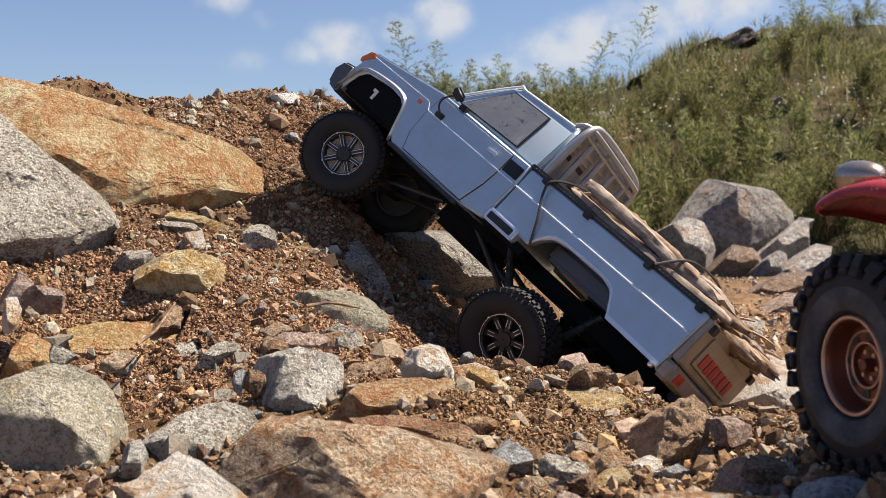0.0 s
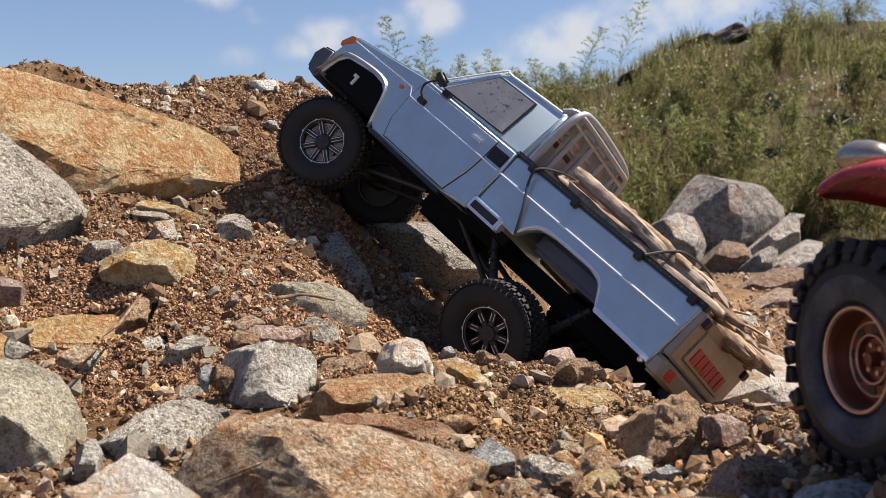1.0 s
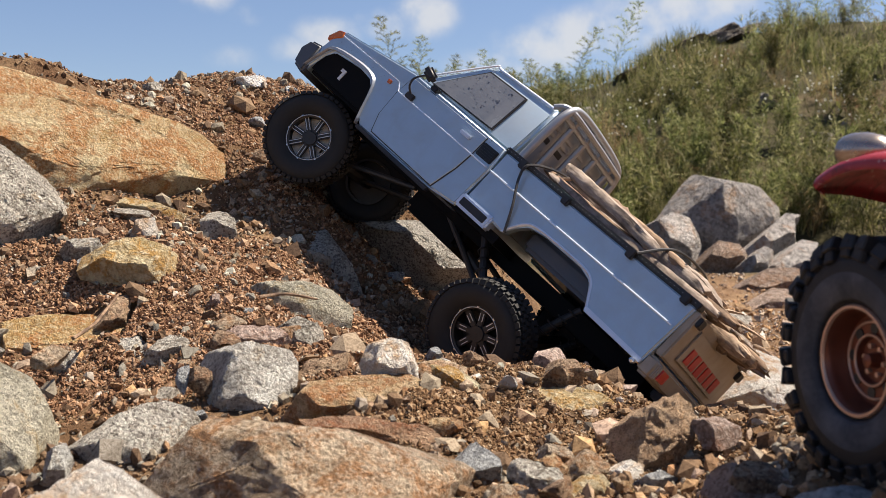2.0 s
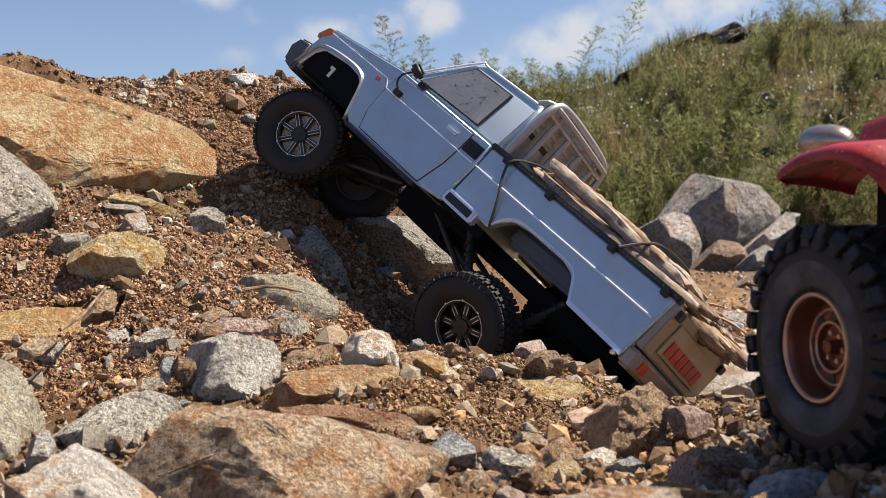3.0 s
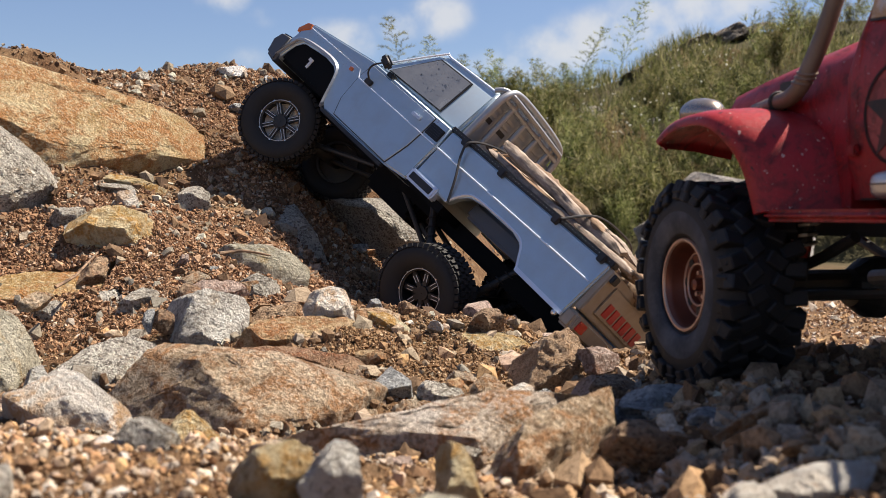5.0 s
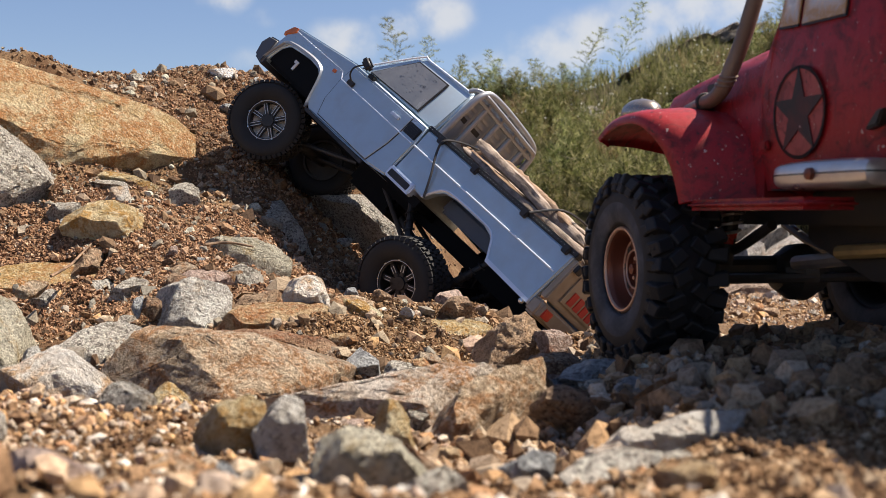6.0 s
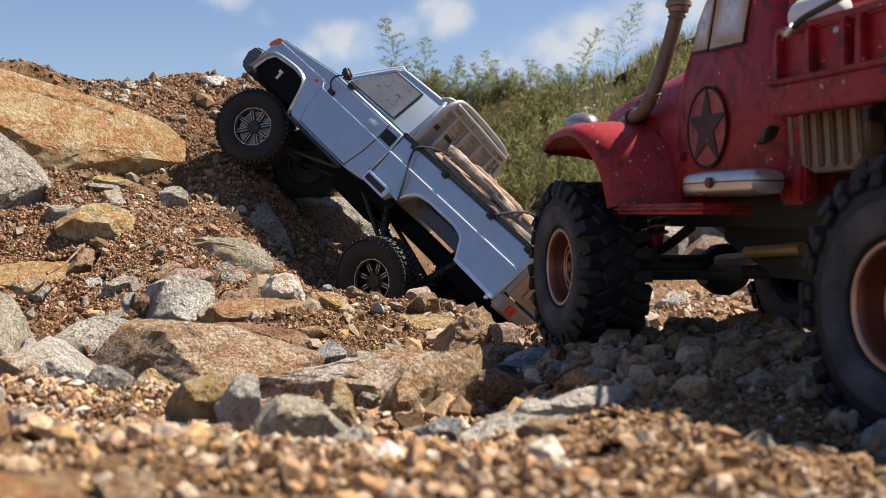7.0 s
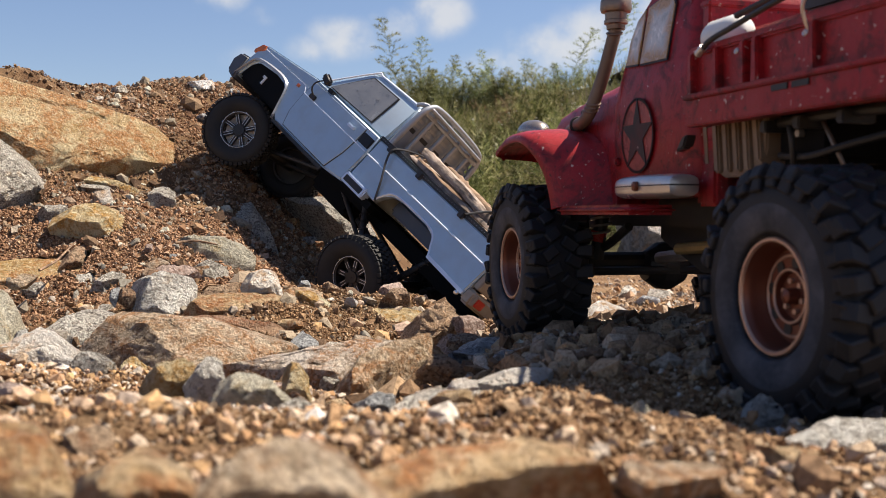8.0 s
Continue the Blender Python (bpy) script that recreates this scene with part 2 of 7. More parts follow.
GRAVEL = island_material("gravel", [(0.0, (0.20, 0.115, 0.062)), (0.14, (0.40, 0.25, 0.14)), (0.28, (0.56, 0.36, 0.18)), (0.40, (0.44, 0.24, 0.125)), (0.52, (0.60, 0.47, 0.34)), (0.64, (0.34, 0.31, 0.27)), (0.74, (0.58, 0.42, 0.32)), (0.84, (0.52, 0.38, 0.25)), (0.94, (0.62, 0.54, 0.44)), (1.0, (0.80, 0.76, 0.70))], 330, 0.0012)
# rubble for the red truck's shade, its colours raised in place of fill light
SHADEGRIT = island_material("brown_grey_shade_rubble", [(0.0, (0.15, 0.090, 0.050)), (0.3, (0.34, 0.22, 0.13)), (0.5, (0.33, 0.29, 0.24)), (0.68, (0.46, 0.33, 0.21)), (0.85, (0.44, 0.28, 0.15)), (1.0, (0.62, 0.55, 0.46))], 330, 0.0012)
BANKGRIT = island_material("bank_grit", [(0.0, (0.098, 0.059, 0.037)), (0.22, (0.180, 0.113, 0.067)), (0.42, (0.247, 0.165, 0.099)), (0.56, (0.309, 0.190, 0.108)), (0.70, (0.344, 0.295, 0.221)), (0.82, (0.230, 0.220, 0.191)), (0.92, (0.386, 0.282, 0.204)), (0.98, (0.528, 0.526, 0.436))], 500, 0.0008)
SANDCRUMBS = island_material("sand_crumbs", [(0.0, (0.15, 0.080, 0.038)), (0.4, (0.28, 0.165, 0.085)), (0.75, (0.40, 0.26, 0.145)), (1.0, (0.52, 0.40, 0.27))], 700, 0.0006, 0.95)
CRUMBS = island_material("soil_crumbs", [(0.0, (0.11, 0.056, 0.032)), (0.4, (0.31, 0.170, 0.094)), (0.75, (0.44, 0.265, 0.155)), (0.95, (0.53, 0.36, 0.24)), (1.0, (0.64, 0.56, 0.46))], 700, 0.0006, 0.95)


def ground_material():
    """Earth: brown soil, ochre sand and grey grit near by; dry grass and litter on the far slope."""
    m, nt, b = nodes_of("earth")
    v = coords(nt, False)
    big = noise_node(nt, v, 7, 5, 0.6, 0.5)
    mid = noise_node(nt, v, 45, 6, 0.7)
    fine = noise_node(nt, v, 500, 4, 0.75)
    c = ramp_node(nt, big, [(0.32, (0.12, 0.062, 0.032)), (0.50, (0.20, 0.115, 0.060)), (0.66, (0.31, 0.20, 0.11))])
    c = mix_node(nt, ramp_node(nt, mid, [(0.5, (0, 0, 0)), (0.68, (0.6, 0.6, 0.6))]), c, (0.40, 0.27, 0.15))
    c = mix_node(nt, 0.6, c, ramp_node(nt, fine, [(0.3, (0.3, 0.27, 0.25)), (0.62, (1, 1, 1))]), "MULTIPLY")
    sep = nt.nodes.new("ShaderNodeSeparateXYZ")
    nt.links.new(v, sep.inputs[0])
    far = noise_node(nt, v, 1.3, 6, 0.7)
    grass = ramp_node(nt, far, [(0.35, (0.030, 0.028, 0.012)), (0.52, (0.060, 0.052, 0.024)), (0.70, (0.15, 0.11, 0.065))])
    edge = nt.nodes.new("ShaderNodeMapRange")
    edge.interpolation_type = "SMOOTHSTEP"
    edge.inputs["From Min"].default_value, edge.inputs["From Max"].default_value = 5.2, 7.4
    nt.links.new(math_node(nt, "ADD", sep.outputs["Y"], math_node(nt, "MULTIPLY", far, 1.2)), edge.inputs["Value"])
    c = mix_node(nt, edge.outputs[0], c, grass)
    nt.links.new(c, b.inputs["Base Color"])
    b.inputs["Roughness"].default_value = 0.95
    b.inputs["Specular IOR Level"].default_value = 0.2
    bump_node(nt, b, math_node(nt, "ADD", fine, math_node(nt, "MULTIPLY", mid, 1.5)), 1.0, 0.004)
    return m


EARTH = ground_material()


# ---- ground ----
def grid_axis(lo, a, b, hi, step, grow):
    inner = list(np.arange(a, b, step))
    out, s, v = [], step, inner[-1]
    while v < hi:
        s *= grow
        v += s
        out.append(v)
    back, s, v = [], step, a
    while v > lo:
        s *= grow
        v -= s
        back.append(v)
    return np.array(back[::-1] + inner + out)


def fractal(x, y, seed, scale, octaves=4):
    """Value noise on a lattice, roughly within -1..1."""
    total, amp = np.zeros_like(x), 1.0
    for o in range(octaves):
        rng = np.random.default_rng(seed * 31 + o)
        lat = rng.uniform(-1, 1, (257, 257))
        u, w = (x * scale * 2**o) % 256, (y * scale * 2**o) % 256
        i, j = np.floor(u).astype(int) % 256, np.floor(w).astype(int) % 256
        fu, fw = u - np.floor(u), w - np.floor(w)
        fu, fw = fu * fu * (3 - 2 * fu), fw * fw * (3 - 2 * fw)
        total += amp * ((lat[i, j] * (1 - fu) + lat[i + 1, j] * fu) * (1 - fw) + (lat[i, j + 1] * (1 - fu) + lat[i + 1, j + 1] * fu) * fw)
        amp *= 0.5
    return total


def rough_height(x, y):
    x, y = np.asarray(x, float), np.asarray(y, float)
    near = 1 - sstep(2.2, 4.5, y)
    z = ground_height(x, y) + near * (0.0045 * fractal(x, y, 3, 14) + 0.0034 * fractal(x, y, 5, 80, 3) - 0.003)
    z = np.atleast_1d(z + (1 - near) * (0.05 * fractal(x, y, 8, 1.5)))
    shape = x.shape
    x, y = np.atleast_1d(x), np.atleast_1d(y)
    # the rocks lie in hollows of their own shape
    for at, size, facets in BEDS:
        reach = float(max(size)) + 0.03
        k = np.nonzero((np.abs(x - at[0, 3]) < reach) & (np.abs(y - at[1, 3]) < reach))
        if not len(k[0]):
            continue
        px, py, pz = x[k] - at[0, 3], y[k] - at[1, 3], z[k] - at[2, 3]
        for _ in range(3):
            a, b, c = (px * at[0, i] + py * at[1, i] + pz * at[2, i] for i in range(3))
            inside = b / size[1] + 0.8
            for deg, d in facets:
                inside = np.minimum(inside, d - a / size[0] * math.cos(radians(deg)) - b / size[1] * math.sin(radians(deg)))
            drop = np.clip(c + 0.2 * size[2], 0, 0.03) / max(at[2, 2], 0.35)
            pz = pz - drop * np.clip((inside - 0.08) / 0.2, 0, 1)
        z[k] = pz + at[2, 3]
    return z.reshape(shape)


BEDS = []


def mesh_of(name, verts, faces, material):
    me = bpy.data.meshes.new(name)
    me.vertices.add(len(verts))
    me.vertices.foreach_set("co", np.asarray(verts, np.float32).ravel())
    k = faces.shape[1]
    me.loops.add(faces.size)
    me.loops.foreach_set("vertex_index", faces.astype(np.int32).ravel())
    me.polygons.add(len(faces))
    me.polygons.foreach_set("loop_start", np.arange(0, faces.size, k, dtype=np.int32))
    me.update(calc_edges=True)
    me.validate()
    me.materials.append(material)
    return me


# ---- rocks ----
def ball(level):
    bm = bmesh.new()
    bmesh.ops.create_icosphere(bm, subdivisions=level, radius=1.0)
    v = np.array([p.co for p in bm.verts])
    f = np.array([[p.index for p in q.verts] for q in bm.faces])
    bm.free()
    return v, f


BALLS = {n: ball(n) for n in (1, 2, 3, 4, 5, 6)}


def solid_noise(p, seed, scale, octaves=3):
    """Value noise in space, roughly within -1..1."""
    total, amp = np.zeros(len(p)), 1.0
    for o in range(octaves):
        lat = np.random.default_rng(seed * 17 + o).uniform(-1, 1, (17, 17, 17))
        u = (p * scale * 2**o + 40.0) % 16
        i = np.floor(u).astype(int)
        f = u - i
        f = f * f * (3 - 2 * f)
        i = i % 16
        part_sum = 0
        for c in range(8):
            d = np.array([c & 1, c >> 1 & 1, c >> 2])
            wgt = np.prod(np.where(d, f, 1 - f), axis=1)
            part_sum = part_sum + wgt * lat[tuple((i + d).T)]
        total += amp * part_sum
        amp *= 0.5
    return total


def stone_points(rng, level, size, cuts, wear, boxy=0.0, planes=()):
    """A ball, or with boxy a block, planed off by random flat breaks, squeezed to size (half axes), with chipped and stepped faces."""
    v = BALLS[level][0].copy() * 1.3
    if boxy:
        k = np.abs(v).max(1, keepdims=True)
        v = v * (1 - boxy) + boxy * v / k * 0.95
    for i in range(cuts + len(planes)):
        n = np.array(planes[i][:3]) if i < len(planes) else rng.normal(size=3)
        n = n / np.linalg.norm(n)
        d = planes[i][3] if i < len(planes) else rng.uniform(0.46, 0.86)
        over = np.maximum(v @ n - d, 0)
        v -= np.outer(over, n) * 0.985
    v -= (v.max(0) + v.min(0)) / 2
    v = v / np.abs(v).max(0)
    if wear:
        seed = int(rng.integers(1, 9999))
        out = v / np.linalg.norm(v, axis=1, keepdims=True)
        step = solid_noise(v, seed, 1.6, 2)
        v += out * (wear * (0.6 * np.round(step * 5) / 5 + 0.8 * solid_noise(v, seed + 1, 4.0, 3) + 0.8 * solid_noise(v, seed + 2, 13.0, 3)))[:, None]
    return v * np.array(size)


ROCK_WORDS = {"grey": "speckled grey granite rock", "ochre": "rusty orange broken rock", "slab": "rusty orange and yellow rock", "tan": "tan stained broken rock", "brown": "dusty brown broken rock",
    "white": "pale pinkish white quartz rock", "yellow": "yellow and white stained rock", "blue": "small bluish grey rock", "pink": "dull pink angular rock", "far": "grey weathered boulder", "outcrop": "dark outcrop", "pale": "pale grey granite rock", "sage": "yellowish grey granite rock", "rust": "reddish brown rock", "clod": "crumbly brown clod", "strat": "banded tan and rust rock"}


def rock(x, y, z, sx, sy, sz, kind="tan", turn=0.0, tip=0.0, lean=0.0, seed=1, cuts=9, wear=0.04, level=None, name="rock", label="", boxy=0.5, face=None, planes=()):
    """One rock: its middle, its half axes, its turn about z, its tip towards the front and its lean sideways in degrees."""
    rng = np.random.default_rng(seed)
    if not planes and name == "rock" and not face:
        # one broad broken face, sloping up and back
        planes = ((0.15 + 0.5 * ((seed * 0.37) % 1.0), -0.62, 0.70, 0.46 + 0.12 * ((seed * 0.61) % 1.0)),)
    level = level or (5 if max(sx, sz) > 0.05 else 4)
    me = mesh_of(name, stone_points(rng, level, (sx, sy, sz), cuts, wear, boxy, planes), BALLS[level][1], ROCK[kind])
    me.shade_smooth()
    me.set_sharp_from_angle(angle=radians(35))
    ob = new(name, me)
    ob.matrix_world = pose(x, y, z, tip, lean, turn)
    if face:
        ob.matrix_world = Matrix.Translation((x, y, z)) @ Vector(face).to_track_quat("Z", "Y").to_matrix().to_4x4() @ pose(0, 0, 0, 0, 0, turn)
    return tagged(ob, label or ROCK_WORDS[kind] + " lying in the rubble", "rock", "rocks of the bank")


def chunk(x, y, z, sx, sy, sz, kind, face, facets, seed, label="", planes=(), rugged=1.0):
    """One broken rock lying with its broad face along the direction face: its middle, its half width, half height and half thickness,
    and the flat breaks round that face as (degrees from its right-hand side, distance from the middle in half sizes); planes are further breaks across the face."""
    rng = np.random.default_rng(seed)
    big = max(sx, sy)
    level = 6 if big > 0.09 else 5 if big > 0.022 else 4
    v = BALLS[level][0].copy()
    v = 1.5 * v / np.abs(v).max(1, keepdims=True) ** 0.75
    slopes = rng.uniform(0.05, 0.45, len(facets))
    for (deg, d), k in zip(facets, slopes):
        n = np.array((math.cos(radians(deg)), math.sin(radians(deg)), k))
        v -= np.outer(np.maximum(v @ n - d - 0.1 * k, 0), n) / (n @ n) * 0.98
    for i in range(3 + len(planes)):
        if i < len(planes):
            n, d = np.array(planes[i][:3]), planes[i][3]
        else:
            n, d = np.array((rng.uniform(-0.5, 0.5), rng.uniform(-0.2, 0.6), 1.0)), rng.uniform(0.72, 1.0)
        n = n / np.linalg.norm(n)
        v -= np.outer(np.maximum(v @ n - d, 0), n) * 0.97
    # chips off the corners and flakes off the face
    for i in range(int(6 * rugged)):
        n = rng.normal(size=3) * np.array((0.8, 0.8, 0.4)) + np.array((0, 0.1, 0.9))
        n = n / np.linalg.norm(n)
        v -= np.outer(np.maximum(v @ n - (v @ n).max() + rng.uniform(0.03, 0.22), 0), n) * 0.99
    size = np.array((sx, sy, sz))
    v = v * size
    out = v / size
    out = out / np.linalg.norm(out, axis=1, keepdims=True)
    q = v / min(sx, sy)
    coarse = kind == "clod"
    h = rugged * min(sx, sy) * (0.022 if coarse else 0.016) * solid_noise(q, seed + 1, 3.1, 4)
    h = h + (0.0018 if coarse else 0.0010) * solid_noise(v, seed + 2, 210, 3) + 0.0012 * (0.35 - np.abs(solid_noise(v, seed + 3, 75, 2))) + 0.003 * min(sx, sy) * np.round(3 * solid_noise(q * np.array((1, 1, 0.4)), seed + 4, 1.7, 2))
    v = v + out * h[:, None]
    me = mesh_of("rock", v, BALLS[level][1], ROCK[kind])
    me.shade_smooth()
    me.set_sharp_from_angle(angle=radians(24))
    ob = new("rock", me)
    n = Vector(face).normalized()
    up = (Vector((0, 0, 1)) - n * n.z).normalized()
    across = up.cross(n)
    ob.matrix_world = Matrix(((across.x, up.x, n.x, x), (across.y, up.y, n.y, y), (across.z, up.z, n.z, z), (0, 0, 0, 1)))
    BEDS.append((np.array(ob.matrix_world), size, facets))
    return tagged(ob, label or ROCK_WORDS[kind] + " lying in the rubble", "rock", "rocks of the bank")


# the rocks of the bank and of the edge of the gravel
chunk(-0.350, 1.242, 0.222, 0.170, 0.080, 0.036, "slab", (0.67, -0.60, 0.43), ((-180, 1.00), (-140, 1.02), (-85, 0.99), (-70, 1.06), (-10, 1.01), (30, 0.76), (60, 0.52), (170, 0.97)), 500, "broad rusty orange and yellow rock slab set in the bank")
chunk(-0.451, 1.135, 0.165, 0.102, 0.108, 0.071, "grey", (0.35, -0.85, 0.40), ((-170, 0.85), (-90, 0.98), (-60, 1.05), (-5, 1.02), (40, 0.60), (50, 0.63), (95, 1.01)), 501, "large speckled grey granite block in the bank")
chunk(-0.250, 1.020, 0.099, 0.034, 0.022, 0.013, "yellow", (0.19, -0.59, 0.79), ((-125, 0.92), (-95, 0.94), (-40, 0.94), (-5, 0.95), (55, 0.87), (65, 0.86), (115, 0.96), (165, 0.90)), 502)
chunk(-0.262, 1.098, 0.123, 0.012, 0.014, 0.010, "white", (0.28, -0.69, 0.66), ((-130, 0.89), (-80, 0.96), (-10, 0.93), (10, 1.02), (100, 0.82), (160, 0.83)), 503)
chunk(-0.292, 1.195, 0.146, 0.035, 0.013, 0.008, "yellow", (0.27, -0.57, 0.77), ((-140, 0.66), (-125, 0.60), (-40, 0.94), (35, 0.61), (55, 0.61), (140, 0.92)), 504)
chunk(-0.200, 1.173, 0.127, 0.014, 0.017, 0.010, "grey", (0.54, -0.61, 0.58), ((-110, 0.75), (-15, 0.85), (55, 0.97), (120, 0.76), (175, 0.94)), 505)
chunk(-0.308, 1.064, 0.107, 0.018, 0.011, 0.008, "grey", (0.19, -0.64, 0.75), ((-165, 0.88), (-100, 0.96), (-35, 0.73), (40, 0.84), (120, 0.76)), 506)
chunk(-0.282, 0.965, 0.030, 0.059, 0.031, 0.015, "slab", (0.27, -0.54, 0.80), ((-115, 0.72), (-15, 0.77), (75, 0.87), (105, 1.06), (180, 0.99)), 507, "flat ochre stained rock face sunk in rubble")
chunk(-0.254, 0.980, 0.055, 0.017, 0.015, 0.009, "brown", (0.46, -0.62, 0.64), ((-110, 1.16), (-75, 0.77), (-40, 0.63), (-15, 0.70), (105, 0.75), (150, 0.43)), 508)
chunk(-0.277, 0.909, 0.021, 0.012, 0.010, 0.008, "grey", (0.19, -0.71, 0.68), ((-115, 0.77), (-55, 0.97), (-5, 0.94), (90, 1.03), (110, 0.66), (155, 0.75)), 509)
chunk(-0.229, 0.936, 0.025, 0.015, 0.013, 0.011, "grey", (0.37, -0.67, 0.64), ((-130, 0.79), (-115, 0.76), (-35, 0.84), (20, 0.93), (90, 0.99), (155, 0.84)), 510)
chunk(-0.197, 0.920, 0.026, 0.020, 0.018, 0.013, "grey", (0.19, -0.59, 0.79), ((-130, 1.10), (-70, 0.74), (-60, 0.73), (0, 1.00), (60, 1.03), (125, 0.62), (150, 0.56)), 511)
chunk(-0.114, 0.839, 0.015, 0.034, 0.030, 0.024, "pale", (0.31, -0.79, 0.52), ((-95, 0.97), (-30, 0.94), (-10, 0.92), (20, 1.03), (75, 0.92), (75, 0.92), (125, 0.97), (165, 0.73)), 512, "upright pale grey granite block on the bank", planes=((-0.55, 0.0, 0.8, 0.78), (0.30, 0.10, 0.95, 0.70)), rugged=0.5)
chunk(-0.067, 0.886, 0.017, 0.025, 0.013, 0.011, "brown", (0.19, -0.64, 0.75), ((-110, 1.05), (-45, 0.51), (-20, 0.64), (110, 0.61), (160, 0.72)), 513)
chunk(-0.103, 1.038, 0.053, 0.044, 0.041, 0.021, "sage", (0.39, -0.43, 0.81), ((-130, 0.65), (-110, 0.61), (-20, 1.10), (10, 0.91), (55, 0.80), (85, 0.90), (140, 1.19), (175, 1.01)), 514, "pale greenish grey slab lying on the bank")
chunk(-0.092, 0.958, 0.035, 0.016, 0.020, 0.013, "grey", (0.28, -0.69, 0.66), ((-110, 0.95), (-60, 0.85), (5, 0.98), (65, 0.84), (115, 0.99), (180, 0.98)), 515)
chunk(-0.152, 0.955, 0.044, 0.016, 0.011, 0.008, "tan", (0.19, -0.64, 0.75), ((-160, 0.88), (-80, 0.87), (-20, 0.90), (45, 0.75), (125, 0.76)), 516)
chunk(-0.124, 0.935, 0.038, 0.024, 0.012, 0.008, "pink", (0.27, -0.62, 0.73), ((-125, 0.85), (-110, 0.85), (-55, 1.02), (25, 0.71), (70, 0.74), (165, 0.89)), 517)
chunk(-0.013, 0.836, 0.032, 0.017, 0.017, 0.012, "white", (0.29, -0.79, 0.54), ((-170, 0.99), (-130, 1.05), (-80, 0.91), (-15, 0.97), (10, 0.99), (65, 1.02), (105, 0.89), (150, 0.86)), 518, "pale pinkish white quartz rock on the bank")
chunk(-0.030, 0.803, 0.009, 0.052, 0.020, 0.015, "ochre", (0.29, -0.54, 0.79), ((-170, 0.94), (-120, 0.88), (-50, 0.74), (-15, 0.88), (25, 1.07), (85, 0.98), (110, 0.98), (155, 0.99)), 519, "rusty orange and tan slab on the bank")
chunk(-0.008, 0.750, -0.010, 0.048, 0.023, 0.014, "rust", (0.32, -0.57, 0.76), ((-150, 0.37), (-145, 0.26), (-75, 1.08), (-15, 1.02), (40, 0.63), (40, 0.64), (65, 0.74), (90, 1.01)), 520, "reddish brown wedge of rock under the slab")
chunk(-0.064, 0.673, -0.019, 0.082, 0.039, 0.030, "tan", (-0.05, -0.86, 0.51), ((-120, 0.86), (-90, 1.00), (-30, 1.05), (-15, 1.00), (10, 0.96), (50, 0.88), (75, 0.90), (160, 0.99)), 521, "large tan and rust-stained boulder at the foot of the bank", planes=((-0.62, -0.05, 0.74, 0.58), (0.30, 0.35, 0.85, 0.66), (0.1, 0.8, 0.55, 0.80)), rugged=0.6)
chunk(-0.150, 0.587, -0.011, 0.030, 0.029, 0.020, "white", (0.19, -0.71, 0.68), ((-155, 0.79), (-145, 0.76), (-105, 0.88), (-60, 1.08), (5, 0.98), (50, 0.86), (120, 0.88), (130, 0.88)), 522, "pale pinkish white quartz rock with rusty veins", planes=((-0.25, 0.55, 0.8, 0.62), (0.45, 0.30, 0.8, 0.62), (0.1, -0.75, 0.65, 0.55)), rugged=0.5)
chunk(-0.175, 0.770, -0.012, 0.041, 0.028, 0.017, "grey", (0.27, -0.54, 0.80), ((-145, 0.89), (-135, 0.90), (-40, 0.63), (10, 1.03), (50, 1.14), (105, 0.81), (120, 0.74), (145, 0.78)), 523, planes=((0.7, -0.4, 0.6, 0.7),))
chunk(-0.284, 0.753, -0.001, 0.051, 0.045, 0.032, "sage", (0.34, -0.73, 0.60), ((-155, 0.88), (-115, 0.94), (-15, 0.92), (20, 1.01), (55, 1.04), (95, 0.97), (110, 0.95), (175, 1.00)), 524, "big yellowish grey granite block low on the bank", planes=((-0.5, -0.6, 0.6, 0.62), (0.3, 0.2, 0.9, 0.8)))
chunk(-0.206, 0.703, -0.010, 0.007, 0.010, 0.005, "pale", (0.20, -0.78, 0.60), ((-90, 0.99), (-25, 0.89), (30, 0.88), (105, 0.83), (170, 0.85)), 525)
chunk(-0.348, 0.877, 0.034, 0.017, 0.019, 0.012, "slab", (0.39, -0.71, 0.58), ((-120, 1.08), (-85, 0.97), (-40, 1.03), (5, 0.94), (65, 1.02), (135, 0.57), (155, 0.62)), 526)
chunk(0.040, 0.717, -0.016, 0.018, 0.012, 0.010, "blue", (0.28, -0.69, 0.66), ((-105, 0.97), (-85, 0.99), (-5, 0.99), (40, 0.81), (145, 0.41)), 527)
chunk(0.163, 0.750, -0.004, 0.025, 0.023, 0.021, "clod", (0.29, -0.76, 0.58), ((-90, 1.00), (-70, 0.90), (-25, 0.92), (10, 0.99), (30, 1.07), (95, 0.92), (120, 0.77), (155, 0.66)), 528, "crumbly brown clod of earth and stone")
chunk(0.036, 0.882, 0.009, 0.021, 0.024, 0.011, "yellow", (0.55, -0.41, 0.72), ((-160, 0.75), (-120, 0.75), (-70, 1.03), (20, 0.65), (35, 0.55), (90, 0.97), (155, 1.14)), 529)
chunk(0.123, 0.892, -0.008, 0.037, 0.020, 0.010, "yellow", (0.18, -0.43, 0.89), ((-170, 0.84), (-125, 0.83), (-70, 0.93), (10, 0.87), (55, 0.62), (100, 1.05)), 530)
chunk(0.119, 0.907, 0.013, 0.014, 0.013, 0.012, "brown", (0.29, -0.76, 0.58), ((-145, 0.81), (-75, 0.87), (5, 0.95), (100, 0.86), (135, 0.72)), 531)
chunk(0.061, 0.697, -0.034, 0.016, 0.013, 0.011, "tan", (0.19, -0.71, 0.68), ((-155, 0.85), (-90, 0.98), (0, 0.97), (85, 0.97), (145, 0.87)), 532)
